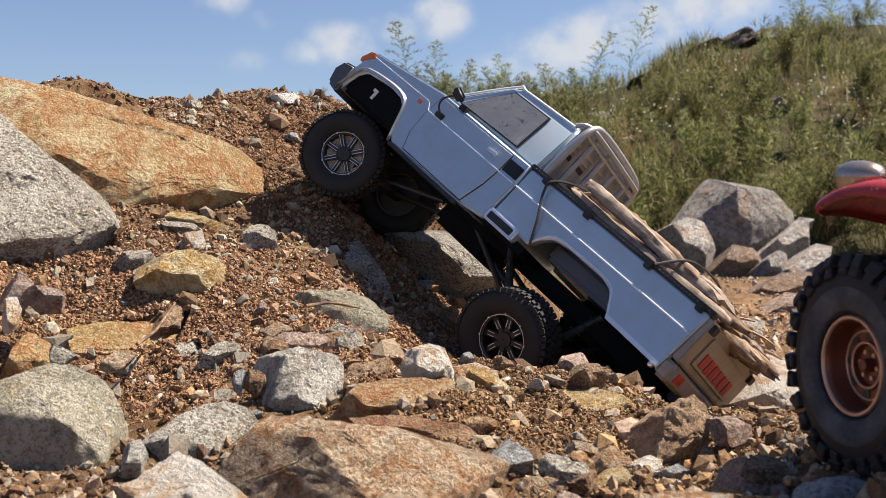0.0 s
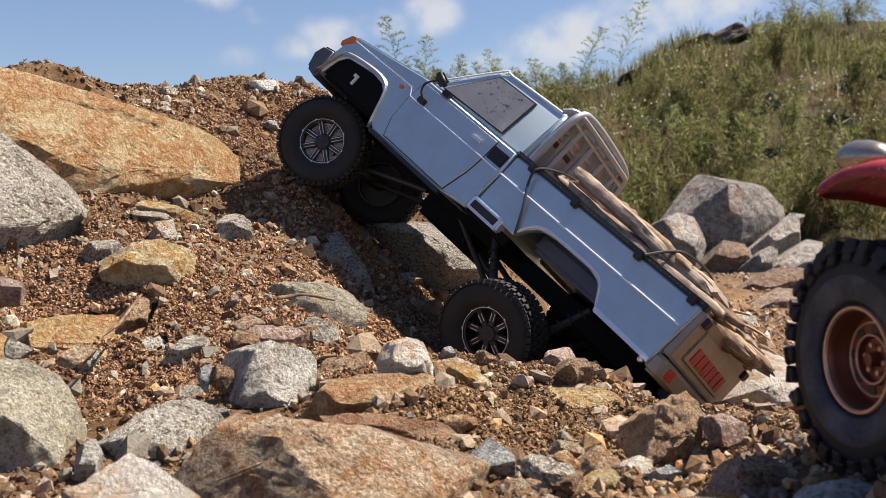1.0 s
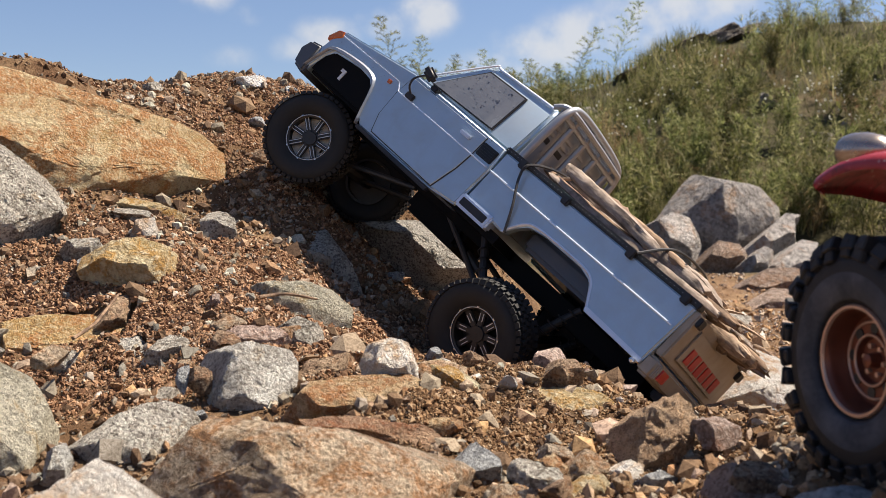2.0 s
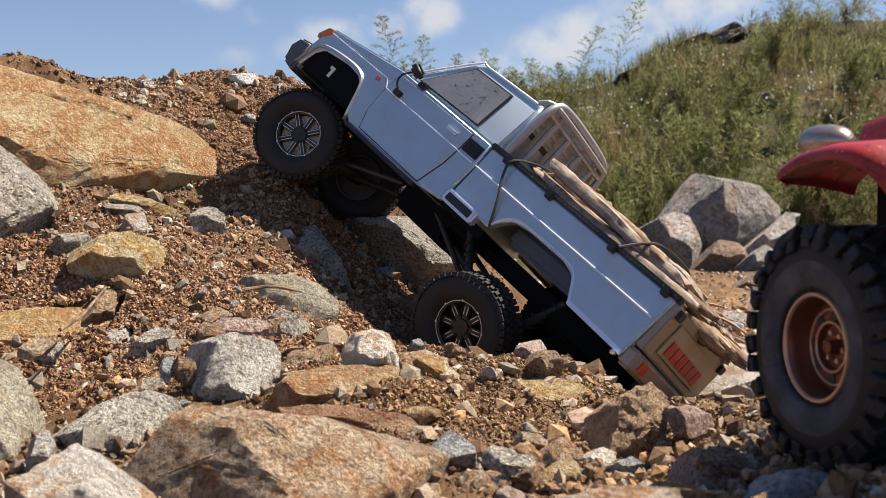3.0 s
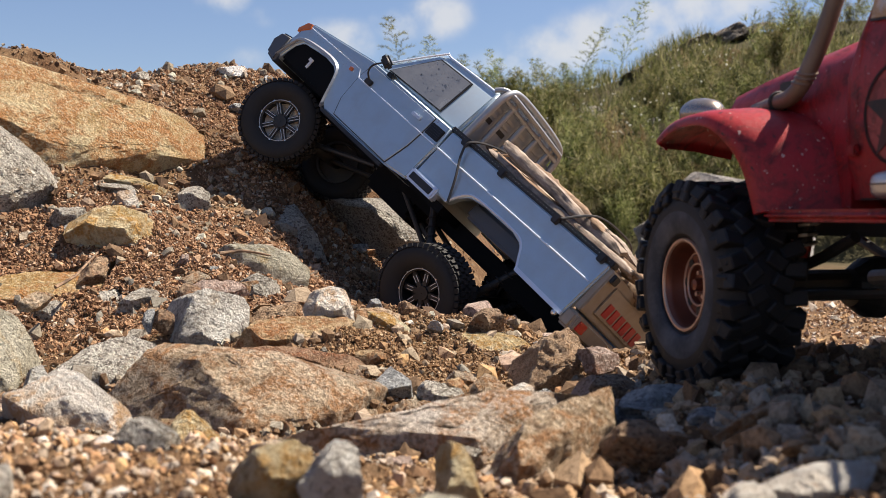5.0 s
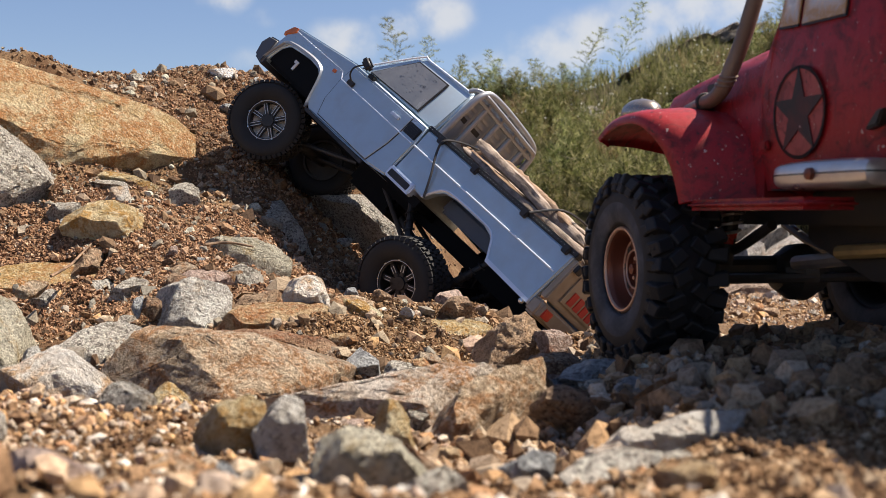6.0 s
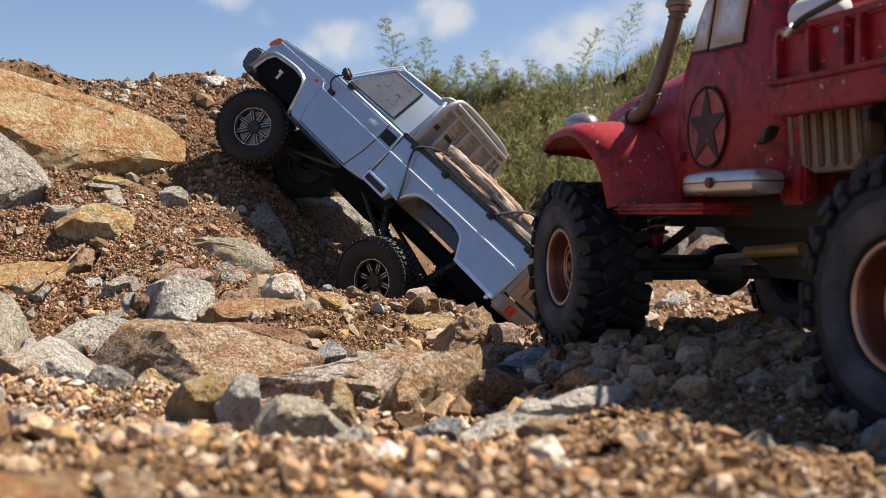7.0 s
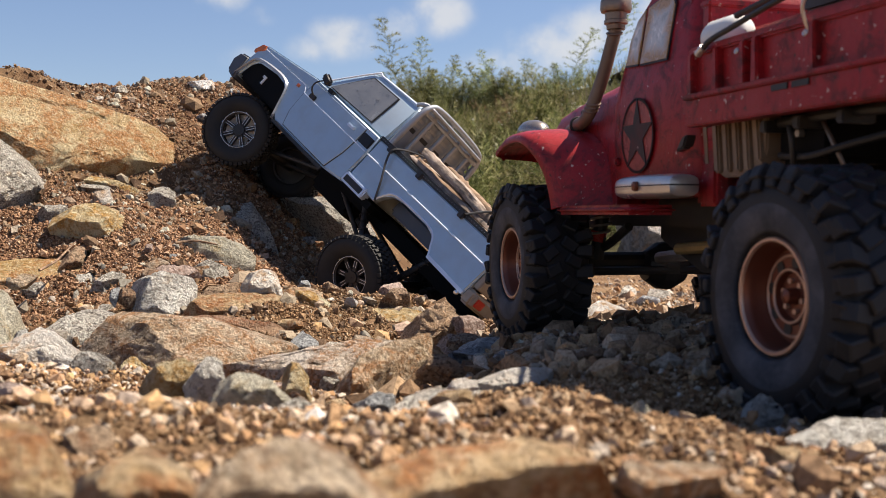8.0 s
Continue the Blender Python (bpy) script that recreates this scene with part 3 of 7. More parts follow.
chunk(0.090, 0.725, -0.021, 0.011, 0.010, 0.008, "ochre", (0.19, -0.64, 0.75), ((-170, 0.91), (-120, 0.79), (-60, 0.94), (25, 0.66), (110, 0.85)), 533)
chunk(0.107, 0.700, -0.027, 0.017, 0.010, 0.008, "yellow", (0.19, -0.64, 0.75), ((-90, 1.00), (-15, 0.92), (40, 0.88), (130, 0.57), (180, 0.96)), 534)
chunk(0.113, 0.729, -0.020, 0.016, 0.010, 0.008, "tan", (0.36, -0.61, 0.71), ((-170, 0.97), (-115, 0.95), (-85, 0.99), (10, 0.87), (55, 0.77), (135, 0.76)), 535)
chunk(0.137, 0.723, -0.023, 0.011, 0.008, 0.006, "white", (0.36, -0.61, 0.71), ((-100, 0.92), (-30, 0.78), (35, 0.90), (120, 0.71), (170, 0.85)), 536)
chunk(0.154, 0.708, -0.022, 0.012, 0.006, 0.005, "blue", (0.19, -0.64, 0.75), ((-160, 0.87), (-65, 0.69), (35, 0.68), (125, 0.72)), 537)
chunk(0.029, 0.684, -0.036, 0.010, 0.010, 0.008, "tan", (0.19, -0.71, 0.68), ((-95, 0.96), (-15, 0.79), (65, 0.93), (135, 0.67), (175, 0.92)), 538)
chunk(-0.091, 1.231, 0.073, 0.030, 0.042, 0.018, "grey", (0.60, -0.76, 0.25), ((-155, 0.62), (-120, 0.63), (-70, 1.12), (20, 0.63), (60, 0.73), (120, 0.99)), 539, "dark grey slab half buried in shade")
chunk(0.005, 1.374, 0.097, 0.057, 0.037, 0.022, "grey", (0.41, -0.82, 0.41), ((-150, 0.36), (-85, 1.01), (15, 0.76), (50, 0.59), (85, 0.88)), 540, "grey jagged slab behind the truck")
chunk(0.279, 1.036, -0.047, 0.032, 0.019, 0.011, "brown", (0.18, -0.53, 0.83), ((-170, 0.90), (-130, 0.76), (-75, 0.98), (20, 0.72), (40, 0.71), (115, 0.88)), 541)
chunk(0.305, 1.055, -0.051, 0.025, 0.014, 0.009, "tan", (0.19, -0.64, 0.75), ((-140, 0.84), (-80, 0.95), (0, 1.00), (50, 0.76), (140, 0.67)), 542)
chunk(0.134, 0.443, 0.002, 0.028, 0.021, 0.011, "tan", (0.19, -0.64, 0.75), ((-175, 1.03), (-80, 0.83), (-55, 0.43), (-40, 0.39), (-25, 0.57), (115, 0.63), (125, 0.59), (155, 0.67)), 543, "tan wedge of rock at the edge of the gravel")
chunk(0.084, 0.512, -0.009, 0.063, 0.032, 0.018, "strat", (-0.05, -0.51, 0.86), ((-95, 1.01), (-85, 0.98), (-25, 0.69), (-20, 0.65), (115, 0.53), (125, 0.47), (130, 0.46), (140, 0.52)), 544, "long tan and rust banded slab at the edge of the gravel")
chunk(-0.061, 0.561, -0.022, 0.014, 0.014, 0.011, "yellow", (0.20, -0.78, 0.60), ((-180, 0.99), (-105, 0.93), (-80, 1.01), (10, 0.87), (30, 0.69), (50, 0.73), (90, 1.00), (150, 1.01)), 545)
chunk(-0.091, 0.579, -0.025, 0.010, 0.009, 0.007, "ochre", (0.20, -0.78, 0.60), ((-155, 0.65), (-100, 0.84), (-5, 1.00), (20, 0.89), (85, 0.92), (135, 1.15)), 546)
chunk(-0.095, 0.536, -0.026, 0.013, 0.012, 0.010, "white", (0.19, -0.71, 0.68), ((-125, 0.91), (-80, 0.97), (5, 0.89), (50, 0.57), (100, 1.03), (175, 0.98)), 547)
chunk(0.163, 0.524, -0.006, 0.009, 0.015, 0.007, "ochre", (0.00, -0.77, 0.63), ((-100, 1.04), (-60, 0.67), (-20, 0.77), (60, 0.94), (110, 0.91), (160, 0.89), (180, 0.98)), 548)
chunk(0.173, 0.444, 0.002, 0.014, 0.009, 0.007, "brown", (0.19, -0.64, 0.75), ((-120, 0.70), (-85, 1.03), (20, 0.62), (75, 0.82), (130, 1.10), (170, 0.96)), 549)
chunk(0.210, 0.563, 0.001, 0.021, 0.010, 0.006, "blue", (0.18, -0.53, 0.83), ((-165, 1.04), (-90, 0.99), (-35, 0.95), (15, 0.89), (95, 0.96), (155, 0.77)), 550)
chunk(0.247, 0.572, 0.001, 0.016, 0.008, 0.005, "blue", (0.18, -0.53, 0.83), ((-130, 0.93), (-65, 0.79), (5, 0.95), (100, 0.88), (145, 0.62)), 551)
chunk(0.270, 0.563, 0.003, 0.013, 0.007, 0.004, "pink", (0.18, -0.53, 0.83), ((-180, 1.00), (-85, 0.92), (-25, 0.71), (60, 0.87), (130, 0.78)), 552)
chunk(0.236, 0.443, 0.014, 0.023, 0.009, 0.007, "tan", (0.10, -0.62, 0.78), ((-110, 0.96), (-95, 0.92), (-15, 0.96), (20, 0.95), (120, 0.52), (150, 0.52)), 553)
chunk(0.192, 0.249, 0.010, 0.029, 0.016, 0.006, "grey", (0.18, -0.38, 0.91), ((-175, 0.94), (-135, 0.47), (-130, 0.47), (-65, 1.10), (25, 0.56), (50, 0.34), (105, 1.12)), 554, "flat grey stone lying in the gravel")
chunk(0.211, 0.314, 0.013, 0.024, 0.009, 0.006, "white", (0.18, -0.48, 0.86), ((-155, 0.94), (-85, 0.93), (-20, 0.81), (30, 1.06), (105, 0.78), (140, 0.73)), 555)
chunk(0.142, 0.262, 0.010, 0.009, 0.005, 0.004, "blue", (0.19, -0.59, 0.79), ((-175, 0.97), (-95, 0.96), (-20, 0.78), (60, 0.87), (130, 0.77)), 556)
chunk(0.183, 0.302, 0.011, 0.008, 0.005, 0.004, "white", (0.19, -0.64, 0.75), ((-160, 0.92), (-80, 0.88), (0, 1.00), (75, 0.93), (140, 0.79)), 557)
chunk(0.318, 0.350, 0.014, 0.016, 0.013, 0.009, "tan", (0.00, -0.75, 0.66), ((-175, 0.98), (-110, 0.99), (-65, 0.84), (0, 0.99), (85, 0.99), (135, 0.78)), 558)
chunk(0.336, 0.279, 0.014, 0.019, 0.011, 0.008, "tan", (0.10, -0.72, 0.69), ((-135, 0.78), (-105, 0.81), (-15, 0.91), (30, 1.00), (105, 0.85), (145, 0.77)), 559)
chunk(0.332, 0.248, 0.008, 0.013, 0.009, 0.006, "pale", (0.00, -0.62, 0.79), ((-170, 0.95), (-100, 0.96), (-65, 0.95), (40, 0.36), (55, 0.39), (160, 1.04)), 560)
chunk(0.256, 0.194, 0.014, 0.010, 0.009, 0.007, "sage", (-0.10, -0.69, 0.71), ((-135, 1.08), (-90, 0.98), (5, 0.91), (45, 0.70), (150, 0.56)), 561)
chunk(0.325, 0.168, 0.012, 0.029, 0.011, 0.007, "pale", (0.09, -0.54, 0.84), ((-120, 1.00), (-70, 0.85), (0, 1.00), (95, 0.89), (125, 0.52), (145, 0.49)), 562)
chunk(0.270, 0.323, 0.013, 0.014, 0.008, 0.006, "brown", (0.19, -0.64, 0.75), ((-135, 0.49), (-110, 0.65), (-5, 0.95), (75, 0.92), (125, 0.88)), 563)
chunk(0.256, 0.505, 0.005, 0.017, 0.013, 0.009, "brown", (0.19, -0.71, 0.68), ((-110, 0.89), (-70, 0.99), (10, 0.87), (60, 0.91), (145, 0.49)), 564)
chunk(0.087, 0.238, 0.020, 0.015, 0.011, 0.007, "sage", (0.27, -0.52, 0.81), ((-130, 0.84), (-100, 0.77), (10, 0.76), (35, 0.55), (70, 0.74), (160, 0.85)), 565)
chunk(0.043, 0.335, 0.013, 0.009, 0.012, 0.008, "pale", (0.19, -0.64, 0.75), ((-155, 0.93), (-85, 0.97), (0, 0.96), (50, 0.89), (130, 0.63)), 566)
chunk(0.021, 0.346, 0.010, 0.013, 0.012, 0.010, "yellow", (0.19, -0.64, 0.75), ((-130, 0.99), (-75, 0.90), (-10, 0.93), (55, 0.93), (110, 0.87), (165, 0.82)), 567)
chunk(0.087, 0.363, 0.006, 0.007, 0.012, 0.006, "yellow", (0.19, -0.71, 0.68), ((-90, 0.97), (5, 0.87), (70, 0.90), (155, 0.49)), 568)
chunk(0.192, 0.147, 0.017, 0.010, 0.007, 0.005, "yellow", (0.19, -0.59, 0.79), ((-100, 0.92), (-25, 0.76), (40, 1.01), (120, 0.64), (150, 0.52)), 569)
chunk(0.100, 0.187, 0.018, 0.006, 0.004, 0.003, "white", (0.18, -0.53, 0.83), ((-135, 0.92), (-75, 0.90), (0, 0.97), (70, 0.91), (145, 0.66)), 570)
chunk(0.062, 0.033, 0.033, 0.012, 0.017, 0.007, "ochre", (0.37, -0.58, 0.73), ((-95, 0.87), (10, 0.84), (25, 0.74), (80, 0.85), (170, 0.87)), 571, rugged=2.0)
chunk(0.103, 0.003, 0.036, 0.012, 0.009, 0.006, "ochre", (0.19, -0.61, 0.77), ((-95, 0.86), (10, 0.86), (45, 0.72), (125, 0.82), (170, 0.87)), 572, rugged=2.0)
chunk(0.138, -0.017, 0.041, 0.020, 0.010, 0.006, "tan", (0.28, -0.59, 0.75), ((-105, 0.72), (-5, 0.99), (30, 0.91), (80, 0.97), (140, 0.67), (155, 0.71)), 573, rugged=2.0)
chunk(1.862, 7.061, 0.191, 0.403, 0.299, 0.269, "far", (0.00, -0.78, 0.62), ((-145, 0.91), (-125, 0.89), (-50, 0.82), (-15, 0.94), (35, 0.89), (75, 0.95), (145, 0.77), (150, 0.80)), 574, "grey boulder with a rusty top at the foot of the hill", planes=((-0.62, -0.2, 0.72, 0.58), (0.25, 0.7, 0.7, 0.72), (0.5, -0.3, 0.8, 0.66)))
chunk(1.541, 6.784, 0.024, 0.150, 0.177, 0.135, "far", (0.19, -0.71, 0.68), ((-175, 0.95), (-105, 0.91), (-45, 0.88), (15, 0.91), (75, 0.91), (115, 0.98)), 575, "dark grey boulder beside the large one")
chunk(1.729, 6.355, -0.082, 0.166, 0.102, 0.092, "farpink", (0.19, -0.71, 0.68), ((-125, 0.96), (-70, 0.83), (-10, 0.83), (75, 0.92), (150, 0.65)), 576, "dull pink boulder at the foot of the hill")
chunk(2.119, 6.684, 0.043, 0.221, 0.172, 0.137, "far", (0.19, -0.64, 0.75), ((-135, 1.20), (-60, 0.50), (-20, 0.64), (105, 0.69), (135, 0.25)), 577, "grey boulder at the foot of the hill")
chunk(2.119, 6.275, -0.088, 0.202, 0.144, 0.115, "far", (0.27, -0.62, 0.73), ((-90, 0.98), (-30, 0.54), (35, 1.16), (130, 0.33), (180, 1.00)), 578, "grey boulder at the foot of the hill")
chunk(1.890, 6.241, -0.093, 0.125, 0.096, 0.077, "far", (0.27, -0.62, 0.73), ((-90, 1.00), (-35, 0.67), (30, 1.00), (130, 0.42), (165, 0.69)), 579, "grey boulder at the foot of the hill")
chunk(1.443, 4.635, -0.135, 0.175, 0.107, 0.064, "farpink", (0.18, -0.43, 0.89), ((-155, 1.06), (-70, 0.73), (-5, 0.93), (65, 0.96), (140, 0.54)), 580, "flat brownish slab on the yard")
chunk(1.144, 3.625, -0.144, 0.164, 0.084, 0.051, "farpink", (0.18, -0.43, 0.89), ((-95, 0.95), (-25, 0.71), (55, 0.98), (145, 0.34)), 581, "flat brownish slab on the yard")
chunk(0.401, 1.351, -0.066, 0.069, 0.053, 0.042, "white", (0.29, -0.67, 0.69), ((-130, 0.90), (-95, 0.93), (-30, 0.94), (0, 0.99), (65, 1.05), (120, 0.66), (150, 0.65)), 582, "jagged whitish rock on the yard behind the tailgate", rugged=2.0)
chunk(0.183, 0.022, 0.029, 0.034, 0.015, 0.010, "ochre", (0.27, -0.38, 0.89), ((-115, 0.50), (0, 1.00), (30, 0.95), (80, 0.97), (115, 0.99), (175, 0.98)), 583)
rock(-0.349, 0.918, 0.076, 0.020, 0.015, 0.013, "pink", 0, -14, 0, seed=29)
rock(-0.259, 0.838, 0.033, 0.013, 0.010, 0.010, "tan", 0, -14, 0, seed=33)
rock(0.022, 0.877, 0.008, 0.029, 0.011, 0.021, "tan", 0, -14, 28, seed=36)
rock(0.078, 0.717, -0.027, 0.017, 0.013, 0.014, "grey", 0, -14, 0, seed=46)
rock(-0.421, 1.452, 0.300, 0.052, 0.039, 0.012, "brown", 0, -14, 0, seed=54)
rock(-0.365, 0.908, 0.082, 0.015, 0.011, 0.021, "pink", 0, -14, 0, seed=55)
rock(0.170, 0.542, -0.022, 0.011, 0.008, 0.007, "grey", 0, -14, 0, seed=63)
rock(0.318, 0.518, 0.005, 0.015, 0.011, 0.009, "blue", 0, -14, 0, seed=65)
rock(0.239, 0.046, 0.025, 0.016, 0.012, 0.006, "tan", 0, -14, 0, seed=76)
rock(0.288, 0.100, 0.018, 0.014, 0.011, 0.006, "ochre", 0, -14, 0, seed=77)
rock(0.233, 0.174, 0.006, 0.012, 0.009, 0.007, "pink", 0, -14, 0, seed=78)
rock(0.145, 0.192, 0.011, 0.010, 0.007, 0.007, "white", 0, -14, 0, seed=79)
rock(0.023, 0.229, 0.013, 0.017, 0.013, 0.009, "tan", 0, -14, 0, seed=80)
rock(-0.353, 0.861, 0.068, 0.008, 0.006, 0.015, "white", 0, -14, 0, seed=82)
rock(-0.303, 0.837, 0.038, 0.011, 0.008, 0.009, "grey", 0, -14, 0, seed=83)
rock(-0.163, 0.830, 0.018, 0.005, 0.004, 0.011, "blue", 0, -14, 0, seed=84)
rock(-0.150, 0.828, 0.018, 0.009, 0.007, 0.011, "brown", 0, -14, 0, seed=85)
rock(0.093, 0.748, -0.017, 0.013, 0.010, 0.007, "tan", 0, -14, 0, seed=94)
rock(0.194, 0.735, -0.001, 0.015, 0.011, 0.011, "pink", 0, -14, 0, seed=95)
rock(0.155, 0.564, -0.019, 0.025, 0.012, 0.026, "yellow", 0, -14, -35, seed=98)
rock(0.197, 0.549, -0.005, 0.018, 0.014, 0.005, "blue", 0, -14, 0, seed=112)
rock(0.190, 0.639, -0.008, 0.017, 0.013, 0.012, "brown", 0, -14, 0, seed=113)
rock(0.231, 0.201, 0.010, 0.007, 0.005, 0.005, "pink", 0, -14, 0, seed=121)
rock(0.277, 0.197, 0.009, 0.012, 0.009, 0.004, "tan", 0, -14, 0, seed=124)
rock(0.060, 0.090, 0.023, 0.008, 0.006, 0.009, "brown", 0, -14, 0, seed=125)
rock(-0.474, 1.674, 0.320, 0.025, 0.019, 0.013, "tan", 0, -14, 0, seed=128)
rock(-0.308, 1.497, 0.303, 0.025, 0.019, 0.013, "tan", 0, -14, 0, seed=129)
rock(-0.294, 1.166, 0.136, 0.021, 0.016, 0.010, "grey", 0, -14, 0, seed=130)
rock(-0.297, 1.040, 0.093, 0.010, 0.007, 0.009, "blue", 0, -14, 0, seed=131)
rock(0.185, 0.637, -0.010, 0.023, 0.013, 0.013, "pink", 0, -14, 0, seed=136)
rock(0.203, 0.535, -0.005, 0.013, 0.010, 0.007, "grey", 0, -14, 0, seed=137)
rock(0.220, 0.501, -0.002, 0.014, 0.011, 0.008, "blue", 0, -14, 0, seed=138)
rock(0.227, 0.460, -0.001, 0.017, 0.013, 0.008, "grey", 0, -14, 0, seed=140)
rock(0.270, 0.337, 0.006, 0.016, 0.012, 0.008, "blue", 0, -14, 0, seed=141)
rock(0.192, 0.555, -0.007, 0.017, 0.013, 0.008, "blue", 0, -14, 0, seed=142)
# ---- the ground itself, bedded round the rocks ----
gx = grid_axis(-250, -0.75, 0.80, 250, 0.0118, 1.05)
gy = grid_axis(-60, -0.15, 1.75, 600, 0.0118, 1.05)
GX, GY = np.meshgrid(gx, gy)
verts = np.stack([GX, GY, rough_height(GX, GY)], -1).reshape(-1, 3)
w = len(gx)
at = (np.arange(len(gy) - 1)[:, None] * w + np.arange(w - 1)[None]).ravel()
quads = np.stack([at, at + 1, at + 1 + w, at + w], 1)
ground = new("ground", mesh_of("ground", verts, quads, EARTH))
ground.data.shade_smooth()
tagged(ground, "stony brown quarry ground rising into a gravel bank and a grassy hill", "ground", kind="structure")

# dark outcrop along the crest of the hill, and pale stones on its slope
for bx, sx, sz, seed in ((2.25, 0.22, 0.05, 221), (2.52, 0.28, 0.08, 222), (2.82, 0.30, 0.09, 223), (3.12, 0.34, 0.09, 224), (3.42, 0.28, 0.07, 225)):
    rock(bx, 12.1, float(ground_height(bx, 12.1)) - 0.03, sx, 0.3, sz, "outcrop", 0, 0, -24, seed=seed, cuts=10, wear=0.07, level=4, name="outcrop", label="dark rock outcrop on the crest of the hill")
for i in range(14):
    bx, by, sz = 0.5 + 3.2 * ((i * 0.618) % 1.0), 8.3 + 2.8 * ((i * 0.417) % 1.0), 0.05 + 0.02 * (i % 4)
    rock(bx, by, float(ground_height(bx, by)) + 0.02, sz * 1.3, sz, sz * 0.8, "far", 30 * i, 0, 0, seed=230 + i, cuts=9, wear=0.04, level=3, name="boulder", label="pale grey rock half hidden on the hillside")

# ---- loose stones, gravel and crumbs ----
rng = np.random.default_rng(7)
STONES = []
for i in range(16):
    kind = ("grey", "tan", "brown", "brown", "white", "ochre", "pink", "blue")[i % 8]
    me = mesh_of("loose_stone", stone_points(np.random.default_rng(300 + i), 3, (0.01, 0.01 * rng.uniform(0.5, 0.9), 0.01 * rng.uniform(0.35, 0.75)), 6, 0.03, 0.9), BALLS[3][1], ROCK[kind])
    me.shade_smooth()
    me.set_sharp_from_angle(angle=radians(18))
    STONES.append(me)
WORDS = ("grey granite", "tan", "dusty brown", "dusty brown", "whitish", "rusty orange", "dull pink", "bluish grey")
for i in range(298):
    if i < 70:
        x, y, s = rng.uniform(-0.5, 0.30), rng.uniform(0.62, 1.10), rng.uniform(0.004, 0.008)
    elif i < 90:
        x, y, s = rng.uniform(-0.42, 0.22), rng.uniform(0.62, 0.98), rng.uniform(0.009, 0.014)
    elif i < 165:
        x, y, s = rng.uniform(-0.62, 0.0), rng.uniform(1.30, 1.75), rng.uniform(0.007, 0.02)
    elif i < 250:
        x, y, s = rng.uniform(-0.1, 0.5), rng.uniform(0.18, 0.7), rng.uniform(0.005, 0.012)
    else:
        x, y, s = rng.uniform(0.25, 1.2), rng.uniform(1.2, 3.2), rng.uniform(0.01, 0.03)
    k = int(rng.integers(16))
    ob = new("loose_stone", STONES[k])
    ob.matrix_world = pose(x, y, float(rough_height(x, y)) + 0.25 * s, *rng.uniform(-25, 25, 2), rng.uniform(0, 360)) @ Matrix.Scale(s / 0.01, 4)
    tagged(ob, "loose angular " + WORDS[k % 8] + " stone on the ground", "stone", "loose stones")

def icosa():
    g = (1 + 5**0.5) / 2
    v = np.array([(-1, g, 0), (1, g, 0), (-1, -g, 0), (1, -g, 0), (0, -1, g), (0, 1, g), (0, -1, -g), (0, 1, -g), (g, 0, -1), (g, 0, 1), (-g, 0, -1), (-g, 0, 1)], float) / 1.9
    f = [(0, 11, 5), (0, 5, 1), (0, 1, 7), (0, 7, 10), (0, 10, 11), (1, 5, 9), (5, 11, 4), (11, 10, 2), (10, 7, 6), (7, 1, 8),
         (3, 9, 4), (3, 4, 2), (3, 2, 6), (3, 6, 8), (3, 8, 9), (4, 9, 5), (2, 4, 11), (6, 2, 10), (8, 6, 7), (9, 8, 1)]
    return v, np.array(f)


SMALL = icosa()


CUBE = (np.array([(a, b, c) for a in (-0.62, 0.62) for b in (-0.62, 0.62) for c in (-0.62, 0.62)], float), np.array([(0, 1, 3), (0, 3, 2), (4, 6, 7), (4, 7, 5), (0, 4, 5), (0, 5, 1), (2, 3, 7), (2, 7, 6), (0, 2, 6), (0, 6, 4), (1, 5, 7), (1, 7, 3)]))
EIGHT = (np.array([(1, 0, 0), (-1, 0, 0), (0, 1, 0), (0, -1, 0), (0, 0, 1), (0, 0, -1)], float), np.array([(0, 2, 4), (2, 1, 4), (1, 3, 4), (3, 0, 4), (2, 0, 5), (1, 2, 5), (3, 1, 5), (0, 3, 5)]))


def turns(rng, n):
    q = rng.normal(size=(n, 4))
    q /= np.linalg.norm(q, axis=1, keepdims=True)
    w, x, y, z = q.T
    return np.stack([1 - 2 * (y * y + z * z), 2 * (x * y - w * z), 2 * (x * z + w * y), 2 * (x * y + w * z), 1 - 2 * (x * x + z * z), 2 * (y * z - w * x),
                     2 * (x * z - w * y), 2 * (y * z + w * x), 1 - 2 * (x * x + y * y)], -1).reshape(n, 3, 3)


def heap(name, shape, x, y, size, material, seed, label, category, sink=0.2, squash=0.55, rough=0.46):
    """Grains joined into one mesh, each stretched and turned at random, lying on the ground."""
    rng = np.random.default_rng(seed)
    v, f = shape
    n = len(x)
    stretch = rng.uniform(1 - squash, 1 + 0.6 * squash, (n, 1, 3)) * size[:, None, None]
    lumps = v[None] * (1 + rng.uniform(-rough, rough, (n, len(v), 1)))
    p = np.einsum("nij,nkj->nki", turns(rng, n), lumps * stretch)
    p += np.stack([x, y, rough_height(x, y) + sink * size], -1)[:, None]
    faces = (f[None] + (np.arange(n) * len(v))[:, None, None]).reshape(-1, 3)
    me = mesh_of(name, p.reshape(-1, 3), faces, material)
    me.shade_flat()
    return tagged(new(name, me), label, category, kind="stuff")


